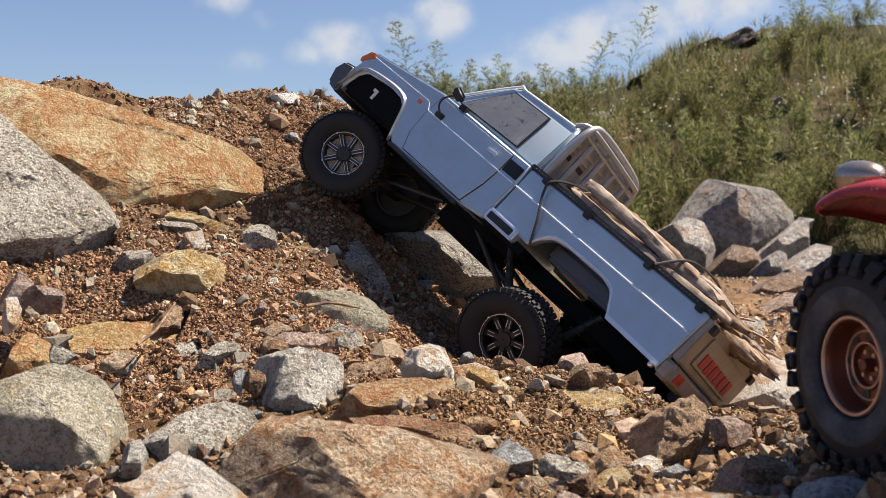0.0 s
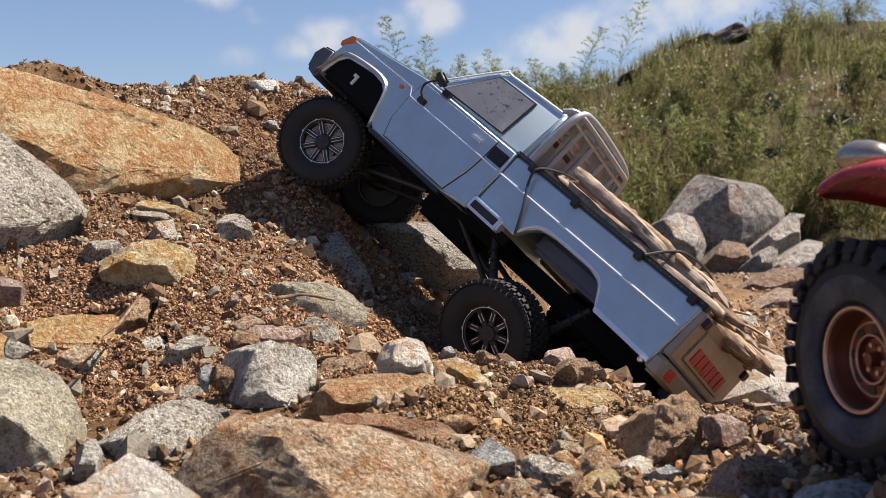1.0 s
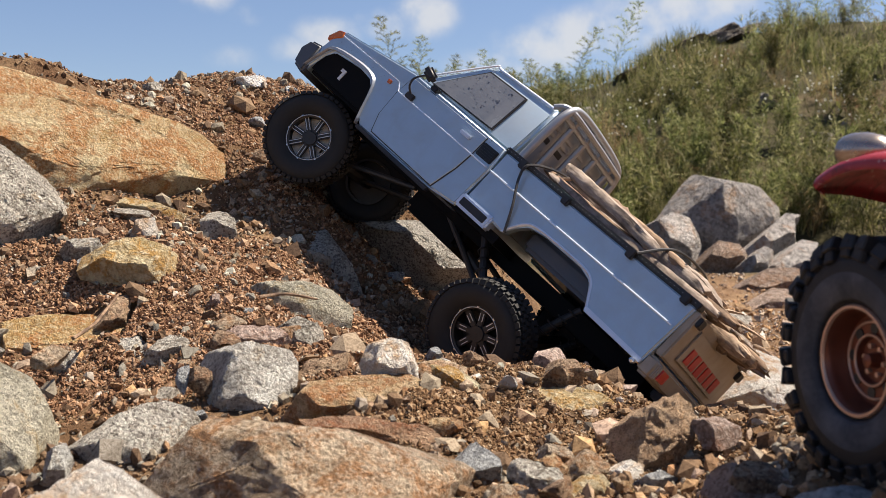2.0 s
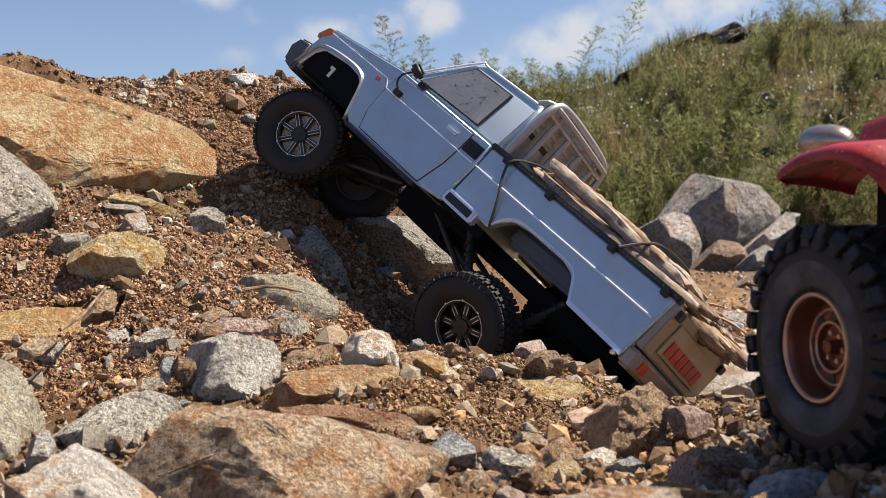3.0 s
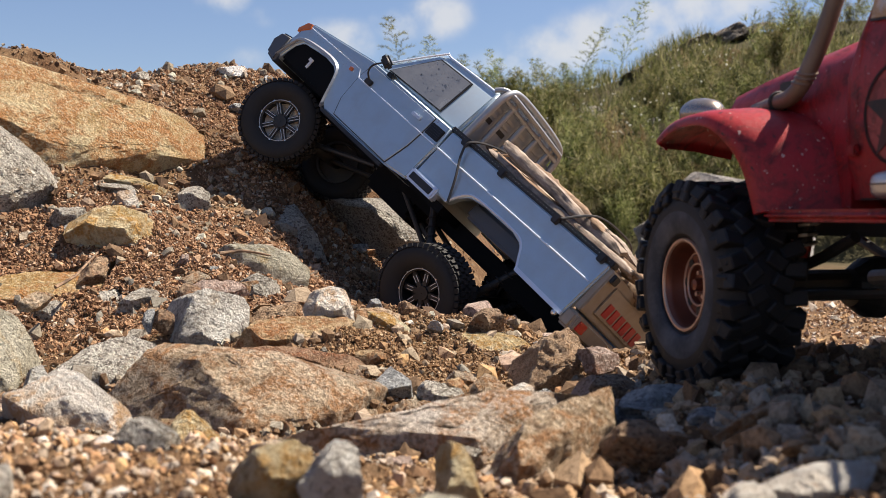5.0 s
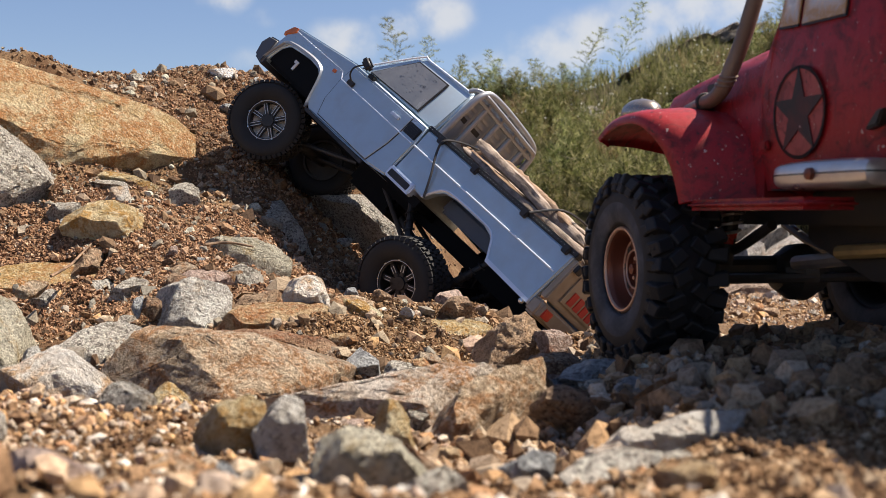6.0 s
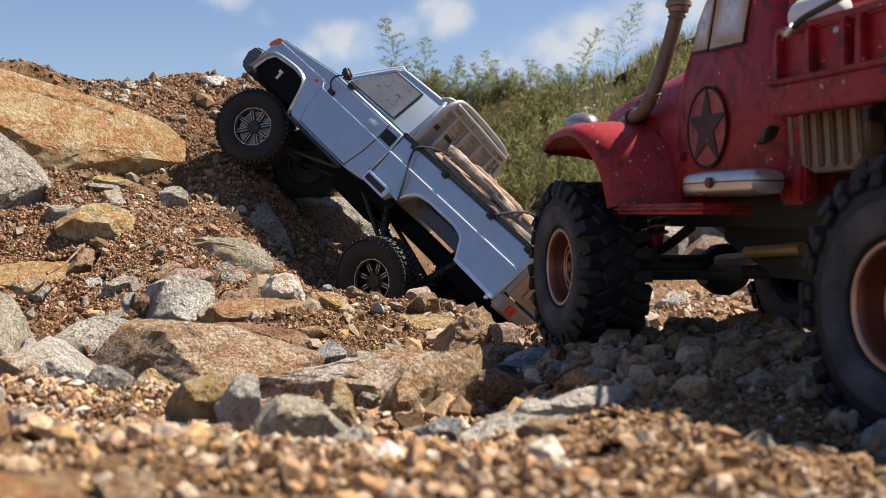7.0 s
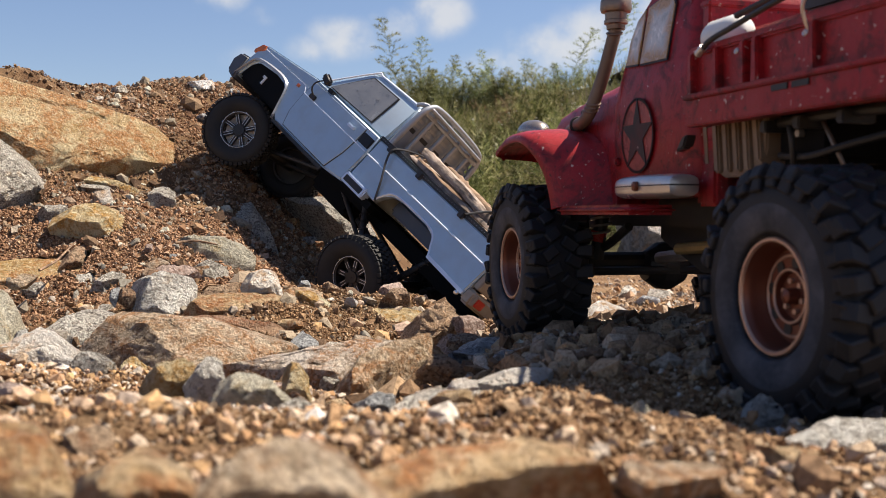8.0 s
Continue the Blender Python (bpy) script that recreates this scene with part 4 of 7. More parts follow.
def spots(rng, n, x0, x1, y0, y1, seed, scale, keep):
    """Random places in a rectangle, denser where a slow noise is high."""
    x, y = rng.uniform(x0, x1, n * 3), rng.uniform(y0, y1, n * 3)
    ok = fractal(x, y, seed, scale, 3) > keep + rng.uniform(-0.5, 0.5, n * 3)
    return x[ok][:n], y[ok][:n]


# the last heap lies in the truck's shade and has fill light in its colour
for i, (n, x0, x1, y0, y1, lo, mat, words) in enumerate(((1700, -0.58, 0.34, 0.60, 1.12, 0.0024, BANKGRIT, "angular brown and grey rubble"), (420, -0.50, 0.20, 0.56, 0.95, 0.0036, GRAVEL, "angular ochre and white rubble"), (2600, -0.80, 0.02, 1.15, 1.85, 0.0020, BANKGRIT, "reddish brown rubble on the crest"), (2600, 0.10, 0.60, 0.32, 0.72, 0.0040, SHADEGRIT, "mixed brown and grey rubble under the truck, coloured to suit its shade"))):
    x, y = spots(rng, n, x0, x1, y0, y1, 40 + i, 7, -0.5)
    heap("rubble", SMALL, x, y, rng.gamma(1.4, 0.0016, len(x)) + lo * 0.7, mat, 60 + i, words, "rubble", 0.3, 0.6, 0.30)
x, y = spots(rng, 19000, -0.28, 0.52, -0.10, 0.54, 11, 9, -0.9)
clear = ((x - 0.245) / 0.065) ** 2 + ((y - 0.225) / 0.12) ** 2 > rng.uniform(0.6, 1.3, len(x))
x, y = x[clear], y[clear]
heap("foreground_gravel", SMALL, x, y, rng.gamma(0.9, 0.0011, len(x)) + 0.0006, GRAVEL, 21, "mixed ochre, white and grey gravel", "gravel", 0.25, 0.5, 0.22)
x, y = spots(rng, 18000, -0.28, 0.50, -0.08, 0.54, 17, 12, -0.9)
heap("foreground_grit", EIGHT, x, y, rng.gamma(2, 0.0004, len(x)) + 0.0005, GRAVEL, 27, "fine orange and grey grit between the pebbles", "grit", 0.5)
x, y = spots(rng, 15000, -0.58, 0.46, 0.48, 1.14, 12, 8, -0.3)
heap("bank_gravel", CUBE, x, y, rng.gamma(1.2, 0.0008, len(x)) + 0.0005, BANKGRIT, 22, "small angular brown and grey gravel between rocks", "gravel")
x, y = spots(rng, 5500, -0.40, 0.34, 0.50, 0.76, 18, 9, -0.9)
heap("foot_gravel", SMALL, x, y, rng.gamma(1.2, 0.0010, len(x)) + 0.0008, BANKGRIT, 32, "mixed tan and brown gravel at the foot of the bank", "gravel", 0.25, 0.5, 0.25)
x, y = spots(rng, 20000, -0.85, 0.12, 1.12, 1.90, 14, 7, -0.2)
heap("crest_gravel", CUBE, x, y, rng.gamma(1.2, 0.0010, len(x)) + 0.0006, BANKGRIT, 24, "reddish brown rubble along the top of the bank", "gravel")
x, y = spots(rng, 9000, 0.15, 2.2, 1.0, 5.5, 15, 2, -0.6)
heap("yard_gravel", CUBE, x, y, rng.gamma(1.6, 0.0022, len(x)) + 0.0015, GRAVEL, 25, "coarse pale gravel on the yard below the hill", "gravel")


x, y = spots(rng, 12000, 0.18, 1.15, 1.05, 2.7, 19, 6, -0.9)
heap("yard_grit", EIGHT, x, y, rng.gamma(1.6, 0.0011, len(x)) + 0.0012, GRAVEL, 29, "pale tan grit on the yard behind the trucks", "grit", 0.4)


def soil_spots(rng, n, cx, cy, rx, ry):
    a, r = rng.uniform(0, 2 * math.pi, n), np.sqrt(rng.uniform(0, 1, n)) * (1 + 0.2 * rng.normal(size=n))
    return cx + rx * r * np.cos(a), cy + ry * r * np.sin(a)


beds = [soil_spots(rng, n, *at) for n, at in ((34000, (-0.24, 1.06, 0.20, 0.12)), (18000, (-0.02, 1.10, 0.14, 0.16)), (14000, (-0.36, 0.98, 0.16, 0.08)), (9000, (-0.36, 0.87, 0.12, 0.06)), (12000, (-0.20, 0.90, 0.16, 0.07)), (22000, (-0.14, 1.40, 0.16, 0.16)), (12000, (-0.08, 0.97, 0.16, 0.08)), (30000, (-0.32, 1.52, 0.28, 0.20)), (22000, (-0.62, 1.48, 0.22, 0.26)))]
x, y = np.concatenate([b[0] for b in beds]), np.concatenate([b[1] for b in beds])
heap("soil_crumbs", EIGHT, x, y, rng.gamma(1.4, 0.00042, len(x)) + 0.0006, CRUMBS, 26, "dark reddish brown crumbly soil on the bank", "soil", 0.7, 0.4, 0.4)
beds = [soil_spots(rng, n, *at) for n, at in ((18000, (0.10, 0.86, 0.16, 0.14)), (7000, (0.02, 0.78, 0.10, 0.06)), (9000, (0.20, 0.74, 0.12, 0.06)), (6000, (0.27, 0.98, 0.10, 0.10)), (34000, (0.245, 0.225, 0.07, 0.125)), (22000, (0.12, 0.20, 0.20, 0.22)))]
x, y = np.concatenate([b[0] for b in beds]), np.concatenate([b[1] for b in beds])
heap("sand_crumbs", EIGHT, x, y, rng.gamma(1.4, 0.00038, len(x)) + 0.0005, SANDCRUMBS, 36, "ochre brown crumbly sand at the foot of the bank", "soil", 0.7, 0.4, 0.4)


# ---- plants ----
def leaf_material(name, stops):
    m, nt, b = nodes_of(name)
    geo = nt.nodes.new("ShaderNodeNewGeometry")
    info = nt.nodes.new("ShaderNodeObjectInfo")
    c = ramp_node(nt, geo.outputs["Random Per Island"], stops)
    hsv = nt.nodes.new("ShaderNodeHueSaturation")
    nt.links.new(math_node(nt, "ADD", math_node(nt, "MULTIPLY", info.outputs["Random"], 0.05), 0.475), hsv.inputs["Hue"])
    nt.links.new(math_node(nt, "ADD", math_node(nt, "MULTIPLY", info.outputs["Random"], 0.6), 0.7), hsv.inputs["Value"])
    nt.links.new(c, hsv.inputs["Color"])
    nt.links.new(hsv.outputs["Color"], b.inputs["Base Color"])
    b.inputs["Roughness"].default_value = 0.6
    b.inputs["Specular IOR Level"].default_value = 0.25
    b.inputs["Subsurface Weight"].default_value = 0.0
    tr = nt.nodes.new("ShaderNodeBsdfTranslucent")
    nt.links.new(hsv.outputs["Color"], tr.inputs["Color"])
    mx = nt.nodes.new("ShaderNodeMixShader")
    mx.inputs["Fac"].default_value = 0.5
    nt.links.new(b.outputs[0], mx.inputs[1])
    nt.links.new(tr.outputs[0], mx.inputs[2])
    nt.links.new(mx.outputs[0], nt.nodes["Material Output"].inputs["Surface"])
    return m


LEAF = leaf_material("weed_leaves", [(0.0, (0.040, 0.052, 0.018)), (0.35, (0.125, 0.138, 0.042)), (0.7, (0.26, 0.255, 0.098)), (1.0, (0.46, 0.41, 0.24))])
FROND = leaf_material("pale_frond_leaves", [(0.0, (0.10, 0.125, 0.055)), (0.4, (0.22, 0.25, 0.12)), (1.0, (0.44, 0.45, 0.28))])
DRYLEAF = leaf_material("dry_weed_leaves", [(0.0, (0.13, 0.070, 0.035)), (0.5, (0.30, 0.20, 0.10)), (1.0, (0.50, 0.42, 0.26))])
BLOOM = leaf_material("white_blossom", [(0.0, (0.7, 0.7, 0.62)), (1.0, (0.8, 0.8, 0.75))])


def weed_mesh(name, seed, height, stems, spread, droop, leaf, blades=9, twigs=16, wide=0.0050, material=LEAF):
    """A feathery weed: upright stems with tapering side twigs, each set with thin blades."""
    rng = np.random.default_rng(seed)
    V, Fc = [], []

    def blade(p, d, length, width):
        side = np.cross(d, rng.normal(size=3))
        side *= width / (np.linalg.norm(side) + 1e-9)
        k = len(V)
        V.extend([p - side, p + side, p + d * length * 0.6 + side * 0.7, p + d * length])
        Fc.append((k, k + 1, k + 2))
        Fc.append((k, k + 2, k + 3))

    def stalk(points, r0):
        k0 = len(V)
        for i, p in enumerate(points):
            r = r0 * (1 - 0.8 * i / len(points))
            for a in (0, 2.1, 4.2):
                V.append(p + np.array([math.cos(a) * r, math.sin(a) * r, 0]))
        for i in range(len(points) - 1):
            for a in range(3):
                b0, b1 = k0 + 3 * i + a, k0 + 3 * i + (a + 1) % 3
                Fc.append((b0, b1, b1 + 3))
                Fc.append((b0, b1 + 3, b0 + 3))

    for s in range(stems):
        ang, out = rng.uniform(0, 6.28), rng.uniform(0.05, 1.0) * spread
        h = height * rng.uniform(0.6, 1.0)
        d = np.array([math.cos(ang), math.sin(ang), 0])
        pts = [d * (0.04 * height + out * h * (u + droop * u * u)) + np.array([0, 0, h * (u - 0.25 * droop * u * u)]) for u in np.linspace(0, 1, 9)]
        stalk(pts, 0.0042 * height)
        for i in range(twigs):
            u = 0.18 + 0.82 * (i + rng.uniform(0, 1)) / twigs
            j = min(int(u * 8), 7)
            p = pts[j] + (pts[j + 1] - pts[j]) * (u * 8 - j)
            a = i * 2.4 + rng.uniform(-0.5, 0.5)
            up = rng.uniform(0.5, 1.3) if stems == 1 else rng.uniform(0.9, 2.2)
            td = np.array([math.cos(a), math.sin(a), up])
            td /= np.linalg.norm(td)
            tl = height * (0.44 if stems == 1 else 0.30) * (1.12 - u) * rng.uniform(0.6, 1.2)
            for q in range(blades):
                f = (q + rng.uniform(0.2, 1)) / blades
                bp = p + td * tl * f + np.array([0, 0, (-0.35 if stems == 1 else -0.15) * tl * f * f])
                bd = td * 0.8 + rng.normal(size=3) * (0.40 if stems == 1 else 0.55)
                blade(bp, bd / np.linalg.norm(bd), leaf * height * rng.uniform(0.6, 1.2), wide * height)
    me = mesh_of(name, np.array(V), np.array(Fc), material)
    return me


def weed(me, x, y, scale, turn, z=None, label="feathery green weed growing on the hillside", group="weeds on the hill"):
    ob = new("weed", me)
    ob.matrix_world = pose(x, y, (float(rough_height(x, y)) if z is None else z) - 0.02 * scale, 0, 0, turn) @ Matrix.Scale(scale, 4)
    return tagged(ob, label, "plant", group)


TALL = [weed_mesh("tall_weed", 400 + i, 1.0, 1, 0.42, 0.50, 0.040, 17, 34, 0.0044, FROND) for i in range(3)]
BUSHY = [weed_mesh("bushy_weed", 410 + i, 1.0, 10, 0.34, 0.18, 0.085, 10, 20, 0.0042) for i in range(4)]
DRY = [weed_mesh("dry_weed", 430 + i, 1.0, 11, 0.50, 0.35, 0.10, 5, 10, 0.0036, DRYLEAF) for i in range(2)]
GRASSY = [weed_mesh("grassy_weed", 420 + i, 1.0, 13, 0.55, 0.45, 0.13, 6, 10) for i in range(3)]
rng = np.random.default_rng(99)
for i in range(205):
    y = 7.3 + 5.0 * rng.uniform(0, 1) ** 1.1
    x = rng.uniform(-0.20, 0.62) * y
    h = rng.uniform(0.35, 0.90) * (1.0 - 0.05 * (y - 7))
    bank = BUSHY if rng.uniform() < 0.65 else GRASSY
    k, turn = int(rng.integers(len(bank))), rng.uniform(0, 360)
    if y > 10.6:
        # the crest is grown low, and bare along the outcrop
        h *= 0.55 if x < 0.9 else 0.3 if x < 2.0 else 0.6
        if 1.95 < x < 3.6 and y > 10.9:
            continue
    weed(bank[k], x, y, h, turn)
for i in range(30):
    x, y = 0.5 + 4.6 * ((i * 0.618) % 1.0), 7.5 + 4.0 * ((i * 0.755) % 1.0)
    weed(DRY[i % 2], x, y, 0.30 + 0.25 * ((i * 0.37) % 1.0), 77 * i, label="dry reddish brown weed on the hillside")
for i in range(26):
    x, y = (-0.5 + 2.3 * ((i * 0.618) % 1.0) if i < 14 else 3.65 + 2.4 * ((i * 0.618) % 1.0)), 11.5 + 0.7 * ((i * 0.37) % 1.0)
    weed(TALL[i % 3] if i % 2 else BUSHY[i % 4], x, y, rng.uniform(0.18, 0.34) if i < 14 else rng.uniform(0.30, 0.50), rng.uniform(0, 360), label="slender feathery weed standing against the sky", group="tall weeds")
for x, y, h in ((-0.34, 11.9, 0.82), (-0.22, 11.9, 0.60), (-0.05, 11.9, 0.42), (0.14, 11.8, 0.45), (0.30, 11.9, 0.56), (0.44, 11.8, 0.60), (0.58, 11.9, 0.50), (0.70, 11.9, 0.46), (0.90, 11.8, 0.36), (1.08, 11.9, 0.34), (1.22, 11.8, 0.38), (1.32, 11.9, 0.46), (1.44, 11.8, 0.60), (1.56, 11.9, 0.34), (1.90, 11.8, 0.64), (3.6, 11.6, 0.36), (3.8, 11.7, 0.40), (4.05, 11.7, 0.45), (4.3, 11.8, 0.56), (4.45, 11.6, 0.50), (4.75, 11.6, 0.60), (5.1, 11.7, 0.56), (-1.85, 11.6, 0.36), (-1.75, 11.7, 0.40), (-1.64, 11.6, 0.36)):
    weed(TALL[int(rng.integers(3))], x, y, (1.4 if x < -0.1 else 1.65) * h, rng.uniform(0, 360), label="tall slender feathery weed standing against the sky", group="tall weeds")
for i in range(26):
    x, y = -0.42 + 2.0 * ((i * 0.618) % 1.0), 11.5 + 0.5 * ((i * 0.37) % 1.0)
    weed(TALL[i % 3], x, y, rng.uniform(0.60, 0.95) * (1.0 if x < 0.7 else 0.7), rng.uniform(100, 260) if i % 3 else rng.uniform(0, 360), label="tall slender feathery weed standing against the sky", group="tall weeds")
for i in range(16):
    x, y = -0.25 + 1.6 * ((i * 0.618) % 1.0), 11.5 + 0.5 * ((i * 0.37) % 1.0)
    weed(BUSHY[i % 4], x, y, rng.uniform(0.34, 0.52), rng.uniform(0, 360), label="bushy feathery weed along the crest")
for i in range(34):
    x, y = 0.6 + 3.4 * ((i * 0.618) % 1.0), 7.35 + 1.1 * ((i * 0.83) % 1.0)
    weed(BUSHY[i % 4], x, y, rng.uniform(0.35, 0.7), rng.uniform(0, 360))
# low grass over the slope
x, y = spots(rng, 30000, -3.0, 8.5, 7.6, 12.6, 31, 1.2, 0.0)
n = len(x)
base = np.stack([x, y, rough_height(x, y)], -1)
tips = base + np.stack([rng.normal(0, 0.06, n), rng.normal(0, 0.06, n), rng.uniform(0.08, 0.24, n)], -1)
side = np.stack([rng.uniform(0.0025, 0.006, n), rng.normal(0, 0.003, n), np.zeros(n)], -1)
grass = mesh_of("hill_grass", np.stack([base - side, base + side, tips], 1).reshape(-1, 3), np.arange(3 * n).reshape(-1, 3), LEAF)
tagged(new("hill_grass", grass), "dry olive green grass over the hillside", "grass", kind="stuff")

# white blossom on a few of the bushes
heads = []
for cx, cy, n, wide in ((3.9, 8.6, 130, 0.28), (3.4, 9.4, 60, 0.25), (1.1, 10.4, 60, 0.3), (1.9, 9.6, 70, 0.3), (2.6, 10.8, 50, 0.3), (0.6, 8.6, 70, 0.3)):
    for k in range(n):
        bx, by = cx + rng.normal(0, wide), cy + rng.normal(0, wide)
        heads.append((bx, by, float(rough_height(bx, by)) + rng.uniform(0.1, 0.42)))
heads = np.array(heads)
petals = (EIGHT[0][None] * rng.uniform(0.006, 0.014, (len(heads), 1, 3)) + heads[:, None]).reshape(-1, 3)
blossom = mesh_of("blossom", petals, (EIGHT[1][None] + 6 * np.arange(len(heads))[:, None, None]).reshape(-1, 3), BLOOM)
tagged(new("blossom", blossom), "small white blossom heads scattered over the bushes", "flowers", kind="stuff")


# ---- mesh helpers for made things ----
def bevelled(bm, offset, segments=2, angle=30):
    if offset:
        edges = [e for e in bm.edges if len(e.link_faces) == 2 and e.calc_face_angle(0) > radians(angle)]
        bmesh.ops.bevel(bm, geom=edges, offset=offset, segments=segments, affect="EDGES", clamp_overlap=True)
    return bm


def box_bm(x0, x1, y0, y1, z0, z1, bevel=0.0, segments=2):
    bm = bmesh.new()
    bmesh.ops.create_cube(bm, size=1)
    bmesh.ops.transform(bm, verts=bm.verts, matrix=Matrix.Translation(((x0 + x1) / 2, (y0 + y1) / 2, (z0 + z1) / 2)) @ Matrix.Diagonal((abs(x1 - x0), abs(y1 - y0), abs(z1 - z0), 1)))
    return bevelled(bm, bevel, segments)


def prism_bm(points, y0, y1, bevel=0.0, segments=2):
    """A side outline of (x, z) points carried across from y0 to y1."""
    bm = bmesh.new()
    a = [bm.verts.new((x, y0, z)) for x, z in points]
    b = [bm.verts.new((x, y1, z)) for x, z in points]
    n = len(points)
    bm.faces.new(a)
    bm.faces.new(b[::-1])
    for i in range(n):
        bm.faces.new((a[i], b[i], b[(i + 1) % n], a[(i + 1) % n]))
    bmesh.ops.recalc_face_normals(bm, faces=bm.faces)
    return bevelled(bm, bevel, segments)


def loft_bm(rings, closed_ends=True):
    bm = bmesh.new()
    loops = [[bm.verts.new(p) for p in ring] for ring in rings]
    for a, b in zip(loops, loops[1:]):
        for i in range(len(a)):
            bm.faces.new((a[i], a[(i + 1) % len(a)], b[(i + 1) % len(a)], b[i]))
    if closed_ends:
        bm.faces.new(loops[0][::-1])
        bm.faces.new(loops[-1])
    bmesh.ops.recalc_face_normals(bm, faces=bm.faces)
    return bm


def tube_bm(points, r, seg=8, r_end=None, uneven=0.0, seed=0):
    rng = np.random.default_rng(seed)
    pts = [Vector(p) for p in points]
    rings, side = [], None
    for i, p in enumerate(pts):
        d = (pts[min(i + 1, len(pts) - 1)] - pts[max(i - 1, 0)]).normalized()
        if side is None:
            side = d.orthogonal().normalized()
        side = (side - d * side.dot(d)).normalized()
        up = d.cross(side)
        rr = r if r_end is None else r + (r_end - r) * i / (len(pts) - 1)
        rings.append([p + (side * math.cos(a) + up * math.sin(a)) * rr * (1 + uneven * rng.uniform(-1, 1)) for a in np.linspace(0, 2 * math.pi, seg, endpoint=False)])
    return loft_bm(rings)


def lathe_bm(profile, seg=48, closed=True):
    """Turns (radius, y) points about the y axis."""
    bm = bmesh.new()
    rings = [[bm.verts.new((r * math.cos(a), y, r * math.sin(a))) for a in np.linspace(0, 2 * math.pi, seg, endpoint=False)] for r, y in profile]
    pairs = list(zip(rings, rings[1:] + rings[:1])) if closed else list(zip(rings, rings[1:]))
    for p, q in pairs:
        for i in range(seg):
            bm.faces.new((p[i], p[(i + 1) % seg], q[(i + 1) % seg], q[i]))
    bmesh.ops.recalc_face_normals(bm, faces=bm.faces)
    return bm


def joined(*bms):
    out = bms[0]
    for other in bms[1:]:
        me = bpy.data.meshes.new("piece")
        other.to_mesh(me)
        other.free()
        out.from_mesh(me)
        bpy.data.meshes.remove(me)
    return out


def moved(bm, m):
    bmesh.ops.transform(bm, verts=bm.verts, matrix=m)
    return bm


def ring_bm(r, y, tube, seg=48, sides=8):
    return lathe_bm([(r + tube * math.cos(a), y + tube * math.sin(a)) for a in np.linspace(0, 2 * math.pi, sides, endpoint=False)], seg)


def arc(points, steps=6):
    """A smooth path through the given points."""
    p = [Vector(q) for q in points]
    out = []
    for i in range(len(p) - 1):
        a, b, c, d = p[max(i - 1, 0)], p[i], p[i + 1], p[min(i + 2, len(p) - 1)]
        for s in range(steps):
            t = s / steps
            out.append(0.5 * ((2 * b) + (c - a) * t + (2 * a - 5 * b + 4 * c - d) * t * t + (3 * b - a - 3 * c + d) * t**3))
    return out + [p[-1]]


# ---- materials of the trucks ----
def paint(name, colour, dirt, dirt_amount, metal=0.0, rough=0.3, coat=0.4, chips=None, scale=1.0):
    """Toy-truck paint with dust in patches, small scratches and chips."""
    m, nt, b = nodes_of(name)
    v = coords(nt, False)
    patch = noise_node(nt, v, 28 * scale, 5, 0.65, 0.3)
    fine = noise_node(nt, v, 700 * scale, 3, 0.7)
    c = mix_node(nt, ramp_node(nt, patch, [(0.42, (0, 0, 0)), (0.75, (dirt_amount,) * 3)]), colour, dirt)
    c = mix_node(nt, ramp_node(nt, fine, [(0.62, (0, 0, 0)), (0.74, (0.5 * dirt_amount,) * 3)]), c, dirt)
    if chips:
        chip = noise_node(nt, v, 170 * scale, 2, 0.5)
        c = mix_node(nt, ramp_node(nt, chip, [(0.735, (0, 0, 0)), (0.75, (0.85,) * 3)]), c, chips)
    nt.links.new(c, b.inputs["Base Color"])
    b.inputs["Metallic"].default_value = metal
    r = math_node(nt, "ADD", math_node(nt, "MULTIPLY", patch, 0.35), rough - 0.12)
    nt.links.new(r, b.inputs["Roughness"])
    b.inputs["Coat Weight"].default_value, b.inputs["Coat Roughness"].default_value = coat, 0.12
    bump_node(nt, b, fine, 0.12, 0.0004)
    return m


SILVER = paint("silver_blue_paint", (0.51, 0.62, 0.69), (0.40, 0.39, 0.37), 0.32, 0.55, 0.30, 0.6)
SILVER_TRIM = paint("silver_trim_and_highlight", (0.74, 0.81, 0.92), (0.5, 0.45, 0.38), 0.25, 0.4, 0.30, 0.5)
TAILPAINT = paint("dusty_tailgate_paint", (0.38, 0.32, 0.25), (0.26, 0.19, 0.12), 0.6, 0.2, 0.45, 0.2)
BLACK = paint("black_plastic", (0.018, 0.018, 0.019), (0.12, 0.085, 0.055), 0.30, 0.0, 0.45, 0.0)
RUBBER = paint("dusty_rubber", (0.014, 0.014, 0.015), (0.10, 0.085, 0.07), 0.22, 0.0, 0.75, 0.0)
CHROME = paint("chrome", (0.75, 0.75, 0.75), (0.36, 0.29, 0.22), 0.25, 1.0, 0.22, 0.0)
REDPLASTIC = paint("red_lens", (0.55, 0.03, 0.02), (0.3, 0.15, 0.1), 0.2, 0.0, 0.2, 0.6)
AMBER = paint("amber_lens", (0.65, 0.16, 0.03), (0.3, 0.2, 0.1), 0.15, 0.0, 0.2, 0.6)
LETTER = paint("red_lettering", (0.50, 0.035, 0.03), (0.3, 0.2, 0.14), 0.4, 0.0, 0.5, 0.1)
GLASS = paint("tinted_pane", (0.17, 0.18, 0.20), (0.28, 0.285, 0.29), 0.5, 0.0, 0.16, 0.8)
